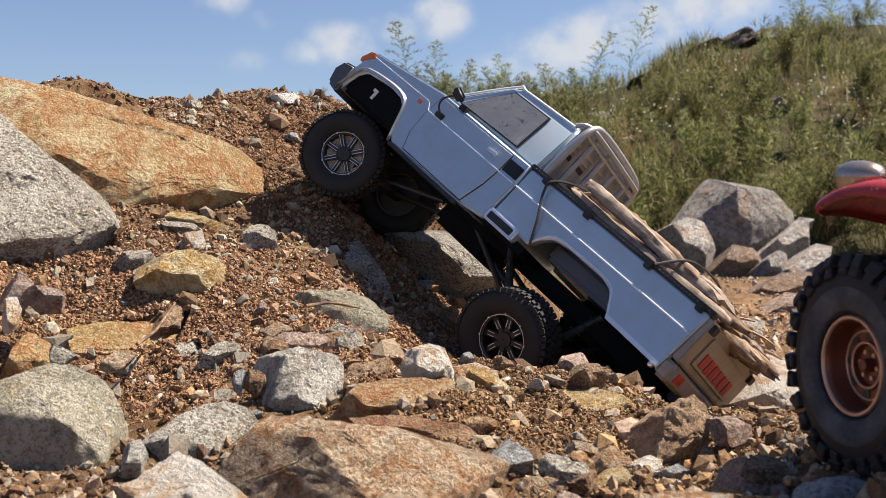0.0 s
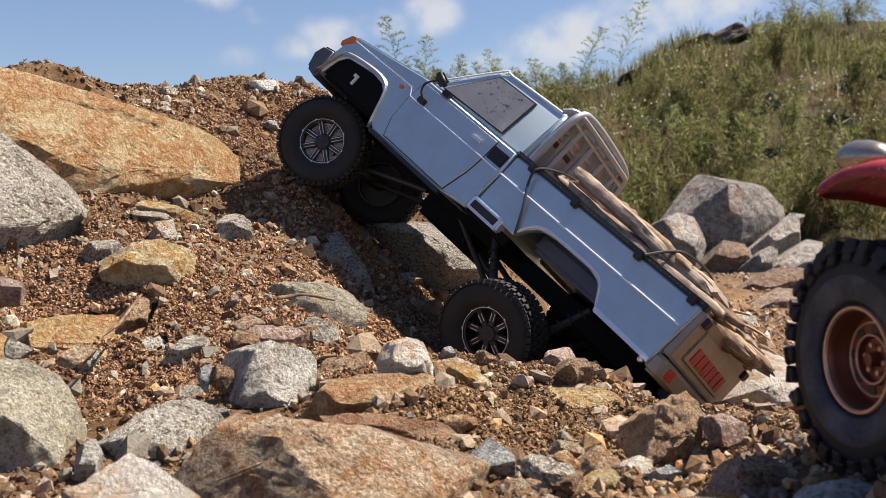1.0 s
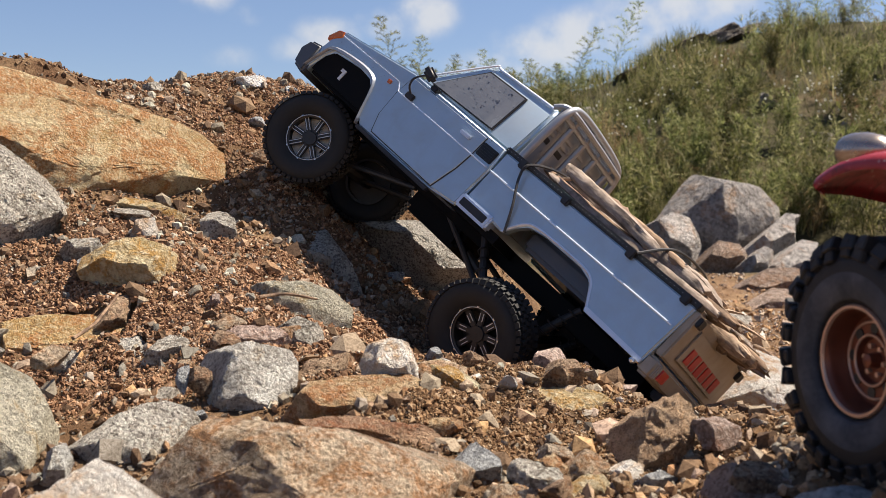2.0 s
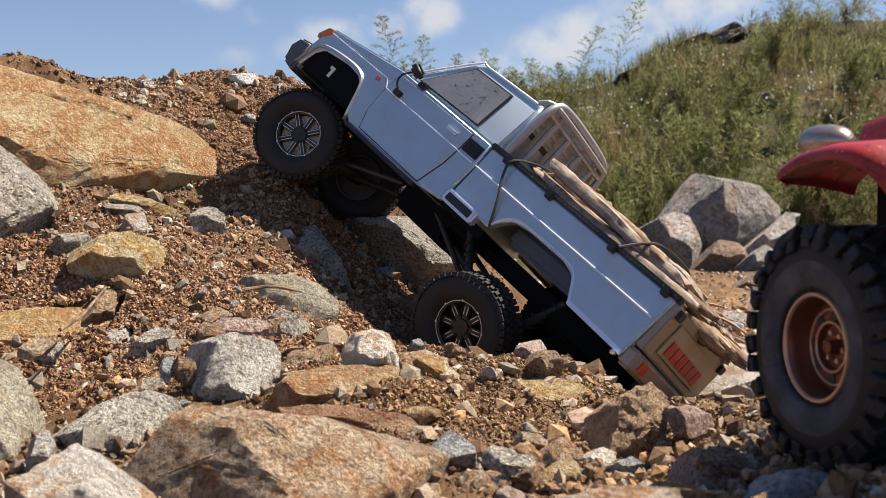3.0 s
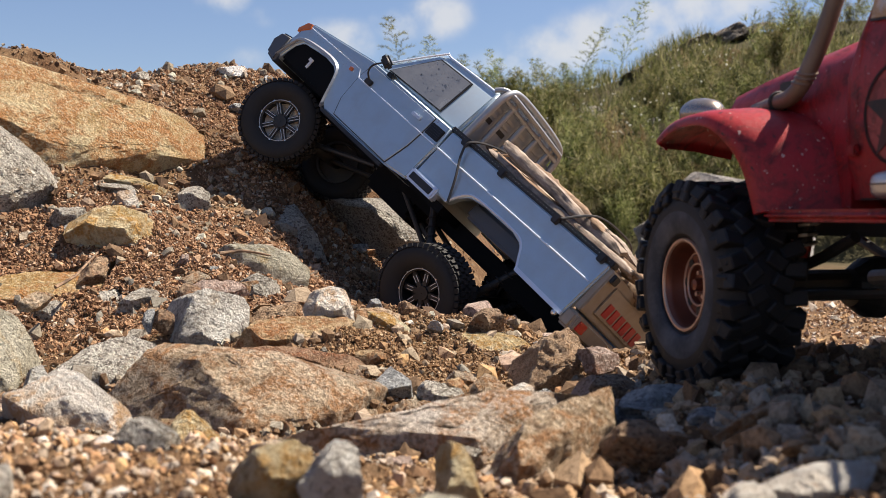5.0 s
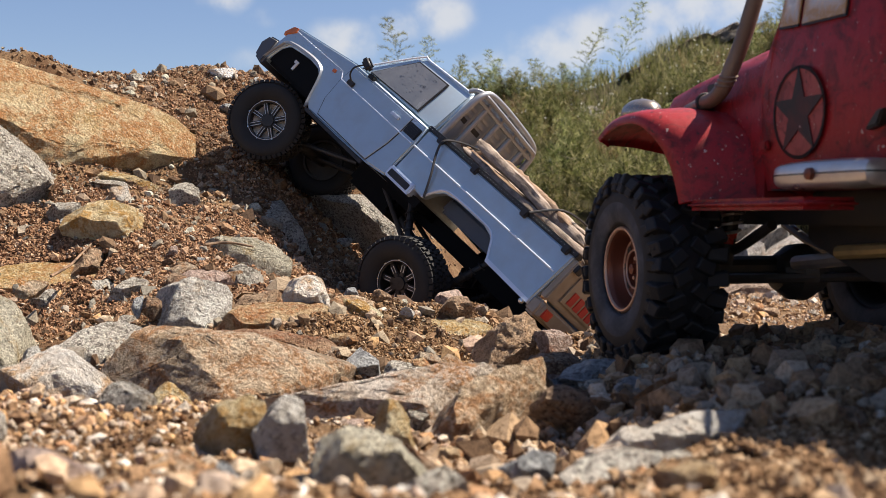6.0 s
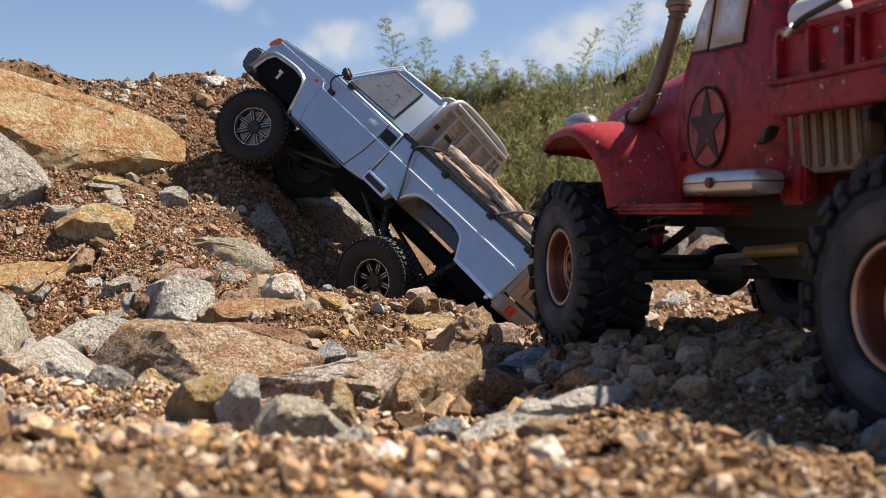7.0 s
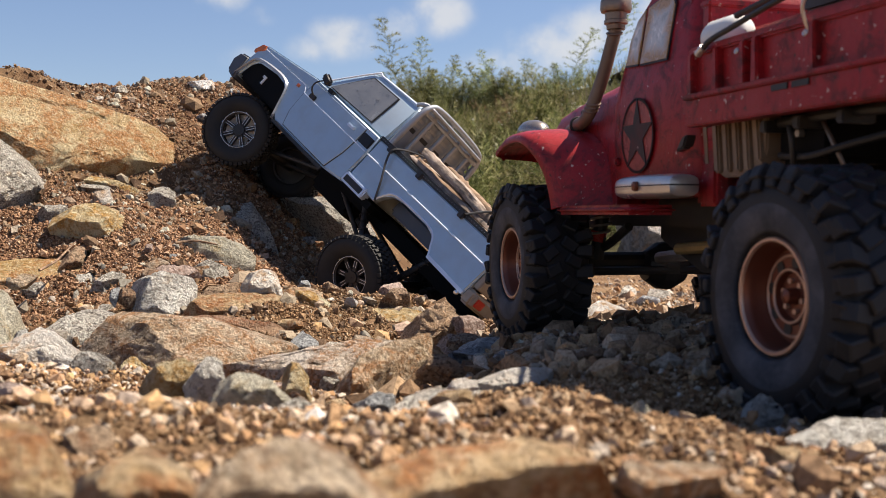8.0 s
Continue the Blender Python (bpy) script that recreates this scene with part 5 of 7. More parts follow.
# near black with hardly any gloss: deep underside shade put into the colour
VOID = paint("shade_black_plastic", (0.006, 0.006, 0.006), (0.03, 0.022, 0.016), 0.2, 0.0, 0.6, 0.0)
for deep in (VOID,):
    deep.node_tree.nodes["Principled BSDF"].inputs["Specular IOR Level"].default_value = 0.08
DARKGREY = paint("dark_grey_plastic", (0.075, 0.082, 0.095), (0.16, 0.12, 0.09), 0.3, 0.1, 0.4, 0.2)
FLARE = paint("speckled_flare_paint", (0.30, 0.33, 0.38), (0.45, 0.43, 0.40), 0.5, 0.45, 0.35, 0.3)
SPOKE = paint("bright_spoke_edge", (0.68, 0.68, 0.68), (0.4, 0.36, 0.3), 0.2, 0.3, 0.35, 0.2)
DUSTDISC = paint("dusty_disc", (0.80, 0.74, 0.68), (0.20, 0.14, 0.10), 0.7, 0.0, 0.4, 0.0, None, 3.0)
RACK = paint("dull_silver_tube", (0.40, 0.41, 0.43), (0.25, 0.235, 0.22), 0.4, 0.6, 0.38, 0.1)
WHITE = paint("white_plastic", (0.72, 0.72, 0.70), (0.36, 0.28, 0.2), 0.3, 0.0, 0.4, 0.2)


def drop_material():
    m, nt, b = nodes_of("water_drop")
    b.inputs["Base Color"].default_value = (1, 1, 1, 1)
    b.inputs["Transmission Weight"].default_value, b.inputs["IOR"].default_value, b.inputs["Roughness"].default_value = 1.0, 1.33, 0.03
    return m


WATER = drop_material()


def bark_material(name, a, b_, c_):
    m, nt, b = nodes_of(name)
    v = coords(nt)
    mp = nt.nodes.new("ShaderNodeMapping")
    mp.inputs["Scale"].default_value = (0.12, 1, 1)
    nt.links.new(v, mp.inputs["Vector"])
    streak = noise_node(nt, mp.outputs[0], 420, 5, 0.7, 0.3)
    spot = noise_node(nt, v, 70, 5, 0.65)
    c = ramp_node(nt, streak, [(0.3, a), (0.52, b_), (0.72, c_)])
    c = mix_node(nt, ramp_node(nt, spot, [(0.48, (0, 0, 0)), (0.62, (0.7, 0.7, 0.7))]), c, tuple(0.45 * q for q in a))
    nt.links.new(c, b.inputs["Base Color"])
    b.inputs["Roughness"].default_value = 0.85
    bump_node(nt, b, streak, 0.8, 0.0012)
    return m


BARK = bark_material("bare_stick_wood", (0.20, 0.13, 0.085), (0.36, 0.25, 0.165), (0.56, 0.44, 0.31))
BARK_DARK = bark_material("bark", (0.12, 0.07, 0.045), (0.24, 0.15, 0.09), (0.38, 0.27, 0.17))


def frame_of(o, f, l, u):
    return Matrix(((f[0], l[0], u[0], o[0]), (f[1], l[1], u[1], o[1]), (f[2], l[2], u[2], o[2]), (0, 0, 0, 1)))


def axle_pose(x, y, z, axis, spin=0.0):
    """A pose at (x, y, z) whose y axis runs along axis, outwards from the wheel."""
    a = Vector(axis).normalized()
    fwd = a.cross(Vector((0, 0, 1))).normalized()
    up = fwd.cross(a)
    return frame_of((x, y, z), fwd, a, up) @ pose(0, 0, 0, 0, spin, 0)


# ---- the silver truck ----
SIL = frame_of((0.2212, 0.9677, 0.0410), (-0.5803, 0.6051, 0.5451), (-0.4421, -0.7962, 0.4131), (0.6840, -0.0013, 0.7295))
truck = new("pickup_truck")
truck.matrix_world = SIL
tagged(truck, "silver blue scale model pickup truck climbing the rocky bank", "toy truck", "model trucks")
W = -0.176


nose = [(0.556, -0.012), (0.552, 0.008), (0.545, 0.014), (0.420, 0.028), (0.262, 0.027), (0.260, 0.0), (0.262, -0.049), (0.300, -0.0535), (0.428, -0.0555), (0.438, -0.050),
        (0.445, -0.040), (0.456, -0.016), (0.467, -0.009), (0.490, -0.007), (0.534, -0.012), (0.543, -0.022), (0.552, -0.050), (0.562, -0.050), (0.562, -0.030)]
body = smooth(part("cab_body", (prism_bm(nose, 0.0, W, 0.0022, 3)), SILVER, truck, "silver blue painted cab body"), 35)
bedside = [(0.000, 0.025), (0.258, 0.025), (0.258, -0.034), (0.198, -0.038), (0.190, -0.026), (0.179, -0.0165), (0.160, -0.0135), (0.110, -0.0135), (0.094, -0.0175), (0.085, -0.028), (0.077, -0.039), (0.004, -0.041)]
for y0, y1 in ((0.0, -0.010), (W + 0.010, W)):
    smooth(part("bed_side", (prism_bm(bedside, y0, y1, 0.0018, 3)), SILVER, truck, "silver blue bed side panel"), 35)
part("bed_floor", box_bm(0.004, 0.256, W + 0.010, -0.010, -0.012, -0.006), BLACK, truck)
part("bed_front", box_bm(0.250, 0.257, W + 0.010, -0.010, -0.030, 0.024), SILVER, truck)

# tailgate with bumper, lamp and red bars
tail = part("tailgate", box_bm(-0.006, 0.003, W + 0.004, -0.004, -0.026, 0.024, 0.0014), TAILPAINT, truck, "dusty beige tailgate")
part("panel", box_bm(-0.0078, -0.0058, W + 0.026, -0.026, -0.019, 0.015, 0.001), TAILPAINT, tail)
for i in range(6):
    y = -0.037 - 0.0172 * i
    part("red_bar", box_bm(-0.0090, -0.0076, y - 0.0125, y, -0.0150, 0.0, 0.0004), LETTER, tail, "red bar in place of lettering")
for y in (-0.012, W + 0.012):
    part("latch", box_bm(-0.010, -0.004, y - 0.006, y + 0.006, 0.013, 0.022, 0.001), BLACK, tail)
bumper = smooth(part("rear_bumper", box_bm(-0.010, 0.006, W + 0.002, -0.002, -0.048, -0.0285, 0.003, 3), TAILPAINT, truck, "dusty beige rear bumper"))
for y in (-0.018, W + 0.018):
    lamp = part("tail_lamp", box_bm(-0.0125, -0.008, y - 0.012, y + 0.012, -0.0450, -0.0305, 0.001), TAILPAINT, bumper)
    part("lens", box_bm(-0.0140, -0.011, y - 0.009, y + 0.009, -0.0430, -0.0325, 0.0008), REDPLASTIC, lamp, "red lamp lens")
part("hook", box_bm(-0.016, 0.0, -0.066, -0.050, -0.056, -0.047, 0.002), BLACK, truck)
part("tie_ball", lathe_bm([(0.0003, 0.003), (0.0025, 0.002), (0.003, 0), (0.0025, -0.002), (0.0003, -0.003)], 16), CHROME, truck).matrix_local = pose(0.008, 0.004, -0.0445)

# raised crease along the side, its bright highlight painted in with lighter silver
for y in (0.0006, W - 0.0006):
    part("side_crease", tube_bm([(0.006, y, 0.0), (0.258, y, 0.0)], 0.0010, 8), SILVER_TRIM, truck)
    part("side_crease", tube_bm([(0.264, y, 0.0), (0.420, y, 0.0005), (0.429, y - 0.0015 if y > -0.1 else y + 0.0015, 0.0095), (0.543, y - 0.0012 if y > -0.1 else y + 0.0012, 0.0085)], 0.0010, 8), SILVER_TRIM, truck)

# doors
door_line = [(0.417, 0.0225), (0.4205, 0.0), (0.4185, -0.030), (0.409, -0.0505), (0.300, -0.0505), (0.2915, -0.020), (0.289, 0.0), (0.288, 0.0225)]
for s, y in ((1, 0.0), (-1, W)):
    gap = [(x + (0.0009 if x > 0.35 else -0.0009), z + (0.0005 if z > 0 else -0.0009)) for x, z in door_line]
    part("door_gap", (prism_bm(gap, y, y + s * 0.0006)), BLACK, truck)
    door = smooth(part("door", (prism_bm(door_line, y, y + s * 0.0013, 0.0004, 1)), SILVER, truck, "silver blue door"), 35)
    part("door_handle", box_bm(0.302, 0.318, y + s * 0.001, y + s * 0.0045, 0.0090, 0.0135, 0.001), SILVER_TRIM, door, "light grey door handle")
    part("side_marker", prism_bm([(0.436, 0.0005), (0.442, 0.0), (0.443, 0.0045), (0.437, 0.005)], y - s * 0.002, y + s * 0.0016, 0.0005), AMBER, truck, "small amber marker lamp")
    part("filler_panel", box_bm(0.2635, 0.2870, y - s * 0.003, y + s * 0.0012, 0.0035, 0.0185, 0.0008), BLACK, truck, "black louvred vent panel")
    for k in range(5):
        part("louvre", box_bm(0.265, 0.2855, y, y + s * 0.0022, 0.005 + 0.0026 * k, 0.0064 + 0.0026 * k), BLACK, truck)
    part("badge", box_bm(0.440, 0.468, y - s * 0.004, y - s * 0.0015, 0.0155, 0.0185, 0.0003), CHROME, truck)

# mirror
mirror = smooth(part("door_mirror", moved(box_bm(-0.009, 0.009, -0.005, 0.005, -0.0055, 0.0055, 0.003, 3), pose(0.393, 0.011, 0.035, 0, -20, 10)), BLACK, truck, "black mirror on a bent stalk"))
part("stalk", tube_bm(arc([(0.401, 0.0, 0.005), (0.405, 0.010, 0.012), (0.403, 0.014, 0.022), (0.395, 0.011, 0.033)]), 0.0012, 6), BLACK, mirror)
part("stalk_foot", box_bm(0.395, 0.408, 0.0, 0.004, 0.001, 0.008, 0.001), BLACK, mirror)
part("stalk_foot", box_bm(0.378, 0.388, -0.006, 0.004, 0.024, 0.030, 0.001), BLACK, mirror)

# cab top with windows
low = [(0.419, -0.008, 0.026), (0.419, W + 0.008, 0.026), (0.260, W + 0.008, 0.026), (0.260, -0.008, 0.026)]
mid = [(0.367, -0.019, 0.085), (0.367, W + 0.019, 0.085), (0.262, W + 0.019, 0.085), (0.262, -0.019, 0.085)]
top = [(0.354, -0.026, 0.0925), (0.354, W + 0.026, 0.0925), (0.266, W + 0.026, 0.0935), (0.266, -0.026, 0.0935)]
cabtop = smooth(part("cab_top", bevelled(loft_bm([low, mid, top]), 0.0035, 3), SILVER, truck, "silver blue cab roof and pillars"), 40)


def on_side(x, z, out=0.0, right=False):
    """A place on the leaning cab side."""
    k = min(max((z - 0.026) / 0.059, 0), 1)
    y = -0.008 - 0.011 * k + out
    return (x, W - y if right else y, z)


def pane_bm(outline, out, thick, right=False):
    return loft_bm([[on_side(x, z, out - thick, right) for x, z in outline], [on_side(x, z, out, right) for x, z in outline]])


window = [(0.397, 0.0325), (0.381, 0.052), (0.3575, 0.0795), (0.300, 0.0795), (0.2995, 0.034)]
surround = [(0.3995, 0.0312), (0.3825, 0.0525), (0.3585, 0.0812), (0.2985, 0.0812), (0.298, 0.0325)]
for right in (False, True):
    fr = part("window_frame", pane_bm(surround, 0.0016, 0.003, right), BLACK, cabtop)
    pane = part("window_pane", pane_bm(window, 0.0024, 0.002, right), GLASS, cabtop, "dusty grey window pane")
    if not right:
        rng = np.random.default_rng(5)
        drops = bmesh.new()
        for i in range(110):
            z = rng.uniform(0.036, 0.078)
            x = rng.uniform(0.301, 0.396 - 0.62 * (z - 0.0325))
            r = rng.gamma(2, 0.00022) + 0.0003
            bmesh.ops.create_icosphere(drops, subdivisions=1, radius=r, matrix=Matrix.Translation(on_side(x, z, 0.0024)) @ Matrix.Diagonal((1, 0.3, 1, 1)))
        part("water_drops", drops, WATER, pane)
part("gutter", tube_bm(arc([(0.414, -0.009, 0.033), (0.363, -0.0195, 0.0875), (0.350, -0.021, 0.0895), (0.268, -0.021, 0.0905)], 4), 0.0016, 6), SILVER_TRIM, cabtop)
part("windscreen", loft_bm([[(0.4155, -0.020, 0.032), (0.4155, W + 0.020, 0.032), (0.3725, W + 0.027, 0.081), (0.3725, -0.027, 0.081)], [(0.4175, -0.020, 0.0325), (0.4175, W + 0.020, 0.0325), (0.3745, W + 0.027, 0.082), (0.3745, -0.027, 0.082)]]), GLASS, cabtop)
part("wiper_cowl", box_bm(0.412, 0.432, W + 0.02, -0.02, 0.024, 0.031, 0.002), BLACK, cabtop)
part("rear_pane", box_bm(0.2585, 0.2605, W + 0.034, -0.034, 0.042, 0.078, 0.0008), GLASS, cabtop)

# front: bumper, lamps, arch flares
smooth(part("front_bumper", prism_bm([(0.554, -0.016), (0.574, -0.019), (0.580, -0.033), (0.573, -0.052), (0.551, -0.056)], 0.003, W - 0.003, 0.003, 3), DARKGREY, truck, "grey black front bumper"))
for s, y in ((1, 0.0), (-1, W)):
    part("turn_lamp", prism_bm([(0.540, 0.0065), (0.557, -0.007), (0.5595, -0.002), (0.552, 0.0105), (0.543, 0.0125)], y - s * 0.012, y + s * 0.0012, 0.0008), AMBER, truck, "amber turn lamp")
    path = [(0.4355, y, -0.054), (0.4415, y, -0.040), (0.4525, y, -0.0145), (0.4640, y, -0.0055), (0.490, y, -0.0035), (0.5355, y, -0.0085), (0.546, y, -0.020), (0.556, y, -0.046)]
    flare = [[(x + dx, yy + dy, z + dz) for dx, dy, dz in ((0, s * 0.0026, -0.0025), (0, s * 0.0036, 0.0005), (0, -s * 0.001, 0.0035), (0, -s * 0.004, -0.0025))] for x, yy, z in [tuple(p) for p in arc(path, 3)]]
    smooth(part("arch_flare", loft_bm(flare), FLARE, truck, "speckled grey wheel arch flare"), 50)
    path = [(0.1985, y, -0.037), (0.191, y, -0.0245), (0.180, y, -0.0145), (0.160, y, -0.0115), (0.110, y, -0.0115), (0.0925, y, -0.016), (0.083, y, -0.028), (0.076, y, -0.038)]
    part("arch_lip", tube_bm([(x, yy - s * 0.0005, z) for x, yy, z in [tuple(p) for p in arc(path, 3)]], 0.0016, 6), SILVER_TRIM, truck)
part("grille", box_bm(0.550, 0.560, W + 0.02, -0.02, -0.018, 0.004, 0.001), BLACK, truck)

# step box ahead of the rear arch and rear lower trim
step = part("step_box", box_bm(0.214, 0.262, -0.012, 0.0035, -0.0475, -0.0325, 0.002), SILVER_TRIM, truck, "white framed step box")
part("recess", box_bm(0.219, 0.257, -0.002, 0.0042, -0.0445, -0.0365, 0.0006), BLACK, step)
part("sill_trim", box_bm(0.300, 0.432, -0.004, 0.002, -0.059, -0.0545, 0.001), BLACK, truck)
part("lower_trim", prism_bm([(0.078, -0.036), (0.004, -0.038), (0.004, -0.0425), (0.076, -0.041)], -0.004, 0.0018, 0.0006), SILVER_TRIM, truck)

# bed rails with studs
for y in (-0.006, W + 0.006):
    rail = part("bed_rail", box_bm(-0.002, 0.262, y - 0.006, y + 0.006, 0.0245, 0.0305, 0.0012), BLACK, truck, "black studded bed rail")
    studs = bmesh.new()
    for i in range(52):
        for dy, dz in ((0.0064, 0.0275), (0.0015, 0.0307)):
            bmesh.ops.create_icosphere(studs, subdivisions=1, radius=0.00042, matrix=Matrix.Translation((0.004 + i * 0.005, y + (dy if y > -0.1 else -dy), dz)))
    tagged(part("rail_studs", studs, RACK, rail), kind="stuff")
    for x in (0.232, 0.168, 0.080, 0.012):
        part("lash_hook", box_bm(x - 0.004, x + 0.004, y + 0.004, y + 0.011, 0.020, 0.029, 0.001) if y > -0.1 else box_bm(x - 0.004, x + 0.004, y - 0.011, y - 0.004, 0.020, 0.029, 0.001), BLACK, rail)

# headboard hoop behind the cab
rack = part("headboard", tube_bm(arc([(0.246, -0.006, 0.024), (0.246, -0.008, 0.070), (0.246, -0.014, 0.096), (0.246, -0.032, 0.105), (0.246, -0.088, 0.107), (0.246, W + 0.032, 0.105), (0.246, W + 0.014, 0.096), (0.246, W + 0.008, 0.070), (0.246, W + 0.006, 0.024)], 5), 0.0042, 10), RACK, truck, "silver tube headboard behind the cab")
rack.data.shade_smooth()
part("hoop", tube_bm(arc([(0.262, -0.010, 0.090), (0.252, -0.014, 0.098), (0.240, -0.030, 0.098), (0.240, W + 0.030, 0.098), (0.252, W + 0.014, 0.098), (0.262, W + 0.010, 0.090)], 4), 0.003, 8), RACK, rack)
part("cross_bar", tube_bm([(0.246, -0.010, 0.090), (0.246, W + 0.010, 0.090)], 0.0034, 8), RACK, rack)
for i in range(4):
    y = -0.036 - 0.035 * i
    part("upright_bar", tube_bm([(0.246, y, 0.028), (0.246, y, 0.104)], 0.0034, 8), RACK, rack)
plate = part("back_plate", box_bm(0.2525, 0.2545, W + 0.012, -0.012, 0.028, 0.100, 0.0005), FLARE, rack, "dull grey plate behind the bars")
for i in range(5):
    y = -0.0195 - 0.034 * i
    part("slot", box_bm(0.2519, 0.2527, y - 0.012, y + 0.006, 0.0585, 0.0645, 0.0003), BLACK, plate)
    part("louvre", box_bm(0.2505, 0.2530, y - 0.012, y + 0.006, 0.0680, 0.0720, 0.0008), RACK, plate)
    part("louvre", box_bm(0.2505, 0.2530, y - 0.012, y + 0.006, 0.0760, 0.0800, 0.0008), RACK, plate)

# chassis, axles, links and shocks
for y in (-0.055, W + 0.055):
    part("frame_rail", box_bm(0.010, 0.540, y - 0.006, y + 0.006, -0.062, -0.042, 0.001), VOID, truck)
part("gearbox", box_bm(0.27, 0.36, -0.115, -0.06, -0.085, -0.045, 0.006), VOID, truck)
# solid black block filling the front arches, standing for the shade inside them
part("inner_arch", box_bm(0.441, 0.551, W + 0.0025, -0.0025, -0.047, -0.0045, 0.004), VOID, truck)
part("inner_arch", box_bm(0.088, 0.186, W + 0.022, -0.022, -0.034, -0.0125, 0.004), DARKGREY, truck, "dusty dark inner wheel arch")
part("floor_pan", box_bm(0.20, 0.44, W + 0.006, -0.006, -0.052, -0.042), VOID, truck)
part("inner_sign", prism_bm([(0.508, -0.020), (0.500, -0.020), (0.500, -0.033), (0.504, -0.033), (0.504, -0.024), (0.508, -0.024)], -0.0027, -0.0012), WHITE, truck, "white moulded bracket")
part("front_axle", tube_bm([(0.489, -0.040, -0.104), (0.493, -0.150, -0.096)], 0.008, 10), BLACK, truck)
part("rear_axle", tube_bm([(0.149, -0.040, -0.122), (0.150, -0.150, -0.076)], 0.008, 10), BLACK, truck)
for a, b in (((0.150, -0.060, -0.118), (0.300, -0.060, -0.060)), ((0.150, -0.130, -0.092), (0.300, -0.120, -0.060)), ((0.488, -0.060, -0.105), (0.360, -0.060, -0.062)), ((0.490, -0.130, -0.100), (0.360, -0.120, -0.062))):
    part("link_rod", tube_bm([a, b], 0.0032, 8), BLACK, truck)
part("drive_shaft", tube_bm([(0.16, -0.095, -0.100), (0.28, -0.088, -0.072)], 0.005, 10), BLACK, truck)
for a, b in (((0.135, -0.052, -0.112), (0.105, -0.052, -0.040)), ((0.135, -0.124, -0.085), (0.105, -0.124, -0.040)), ((0.480, -0.052, -0.098), (0.470, -0.052, -0.030)), ((0.235, -0.040, -0.050), (0.180, -0.036, -0.105))):
    part("shock", tube_bm([a, b], 0.0045, 10), BLACK, truck)
    va, vb = Vector(a), Vector(b)
    d = (vb - va).normalized()
    s1 = d.orthogonal().normalized()
    s2 = d.cross(s1)
    coil = [va + (vb - va) * (i / 70) + (s1 * math.cos(i * 0.62) + s2 * math.sin(i * 0.62)) * 0.0065 for i in range(8, 66)]
    part("spring", tube_bm(coil, 0.0009, 5), BLACK, truck)


def tyre_bm(r, half, bead, lugs, rows, lug_depth, lug_long, coarse):
    """A tyre about the y axis, with bulged sides, and its tread blocks."""
    h = half
    prof = [(bead, -0.72 * h), (bead + 0.28 * (r - bead), -0.97 * h), (bead + 0.6 * (r - bead), -1.0 * h), (r - 1.6 * lug_depth, -0.9 * h), (r - lug_depth, -0.66 * h), (r - 0.85 * lug_depth, 0.0),
            (r - lug_depth, 0.66 * h), (r - 1.6 * lug_depth, 0.9 * h), (bead + 0.6 * (r - bead), 1.0 * h), (bead + 0.28 * (r - bead), 0.97 * h), (bead, 0.72 * h), (bead - 0.002, 0.6 * h), (bead - 0.002, -0.6 * h)]
    bm = lathe_bm(prof, 56)
    tread = bmesh.new()
    rng = np.random.default_rng(3)
    for k in range(rows):
        v = (k + 0.5) / rows * 2 - 1
        edge = abs(v) > 1 - 1.5 / rows
        for i in range(lugs):
            a = 2 * math.pi * (i + (0.5 if k % 2 else 0.0)) / lugs
            wy = h * 0.98 / rows
            lx = lug_long * (1.15 if edge else 0.9) * rng.uniform(0.93, 1.07)
            m = pose(0, 0, 0, 0, -math.degrees(a), 0) @ Matrix.Translation((r - lug_depth * 0.75 - (0.35 * lug_depth if edge else 0), v * h * 0.90, 0)) @ pose(0, 0, 0, coarse * (1 if v > 0 else -1) + rng.uniform(-3, 3), 0, (-24 if v > 0 else 24) if edge else 0)
            cube = bmesh.new()
            bmesh.ops.create_cube(cube, size=1)
            bmesh.ops.transform(cube, verts=cube.verts, matrix=m @ Matrix.Diagonal((lug_depth * 1.5, wy * (2.0 if edge else 1.65), lx, 1)))
            joined(tread, cube)
            if edge and coarse > 15:
                m2 = pose(0, 0, 0, 0, -math.degrees(a), 0) @ Matrix.Translation((r - lug_depth * 2.7, math.copysign(h * 0.955, v), 0)) @ pose(0, 0, 0, 0, 0, -14 if v > 0 else 14)
                cube = bmesh.new()
                bmesh.ops.create_cube(cube, size=1)
                bmesh.ops.transform(cube, verts=cube.verts, matrix=m2 @ Matrix.Diagonal((lug_depth * (3.2 if i % 2 else 2.3), 0.0032, lx * 0.75, 1)))
                joined(tread, cube)
    return bm, tread


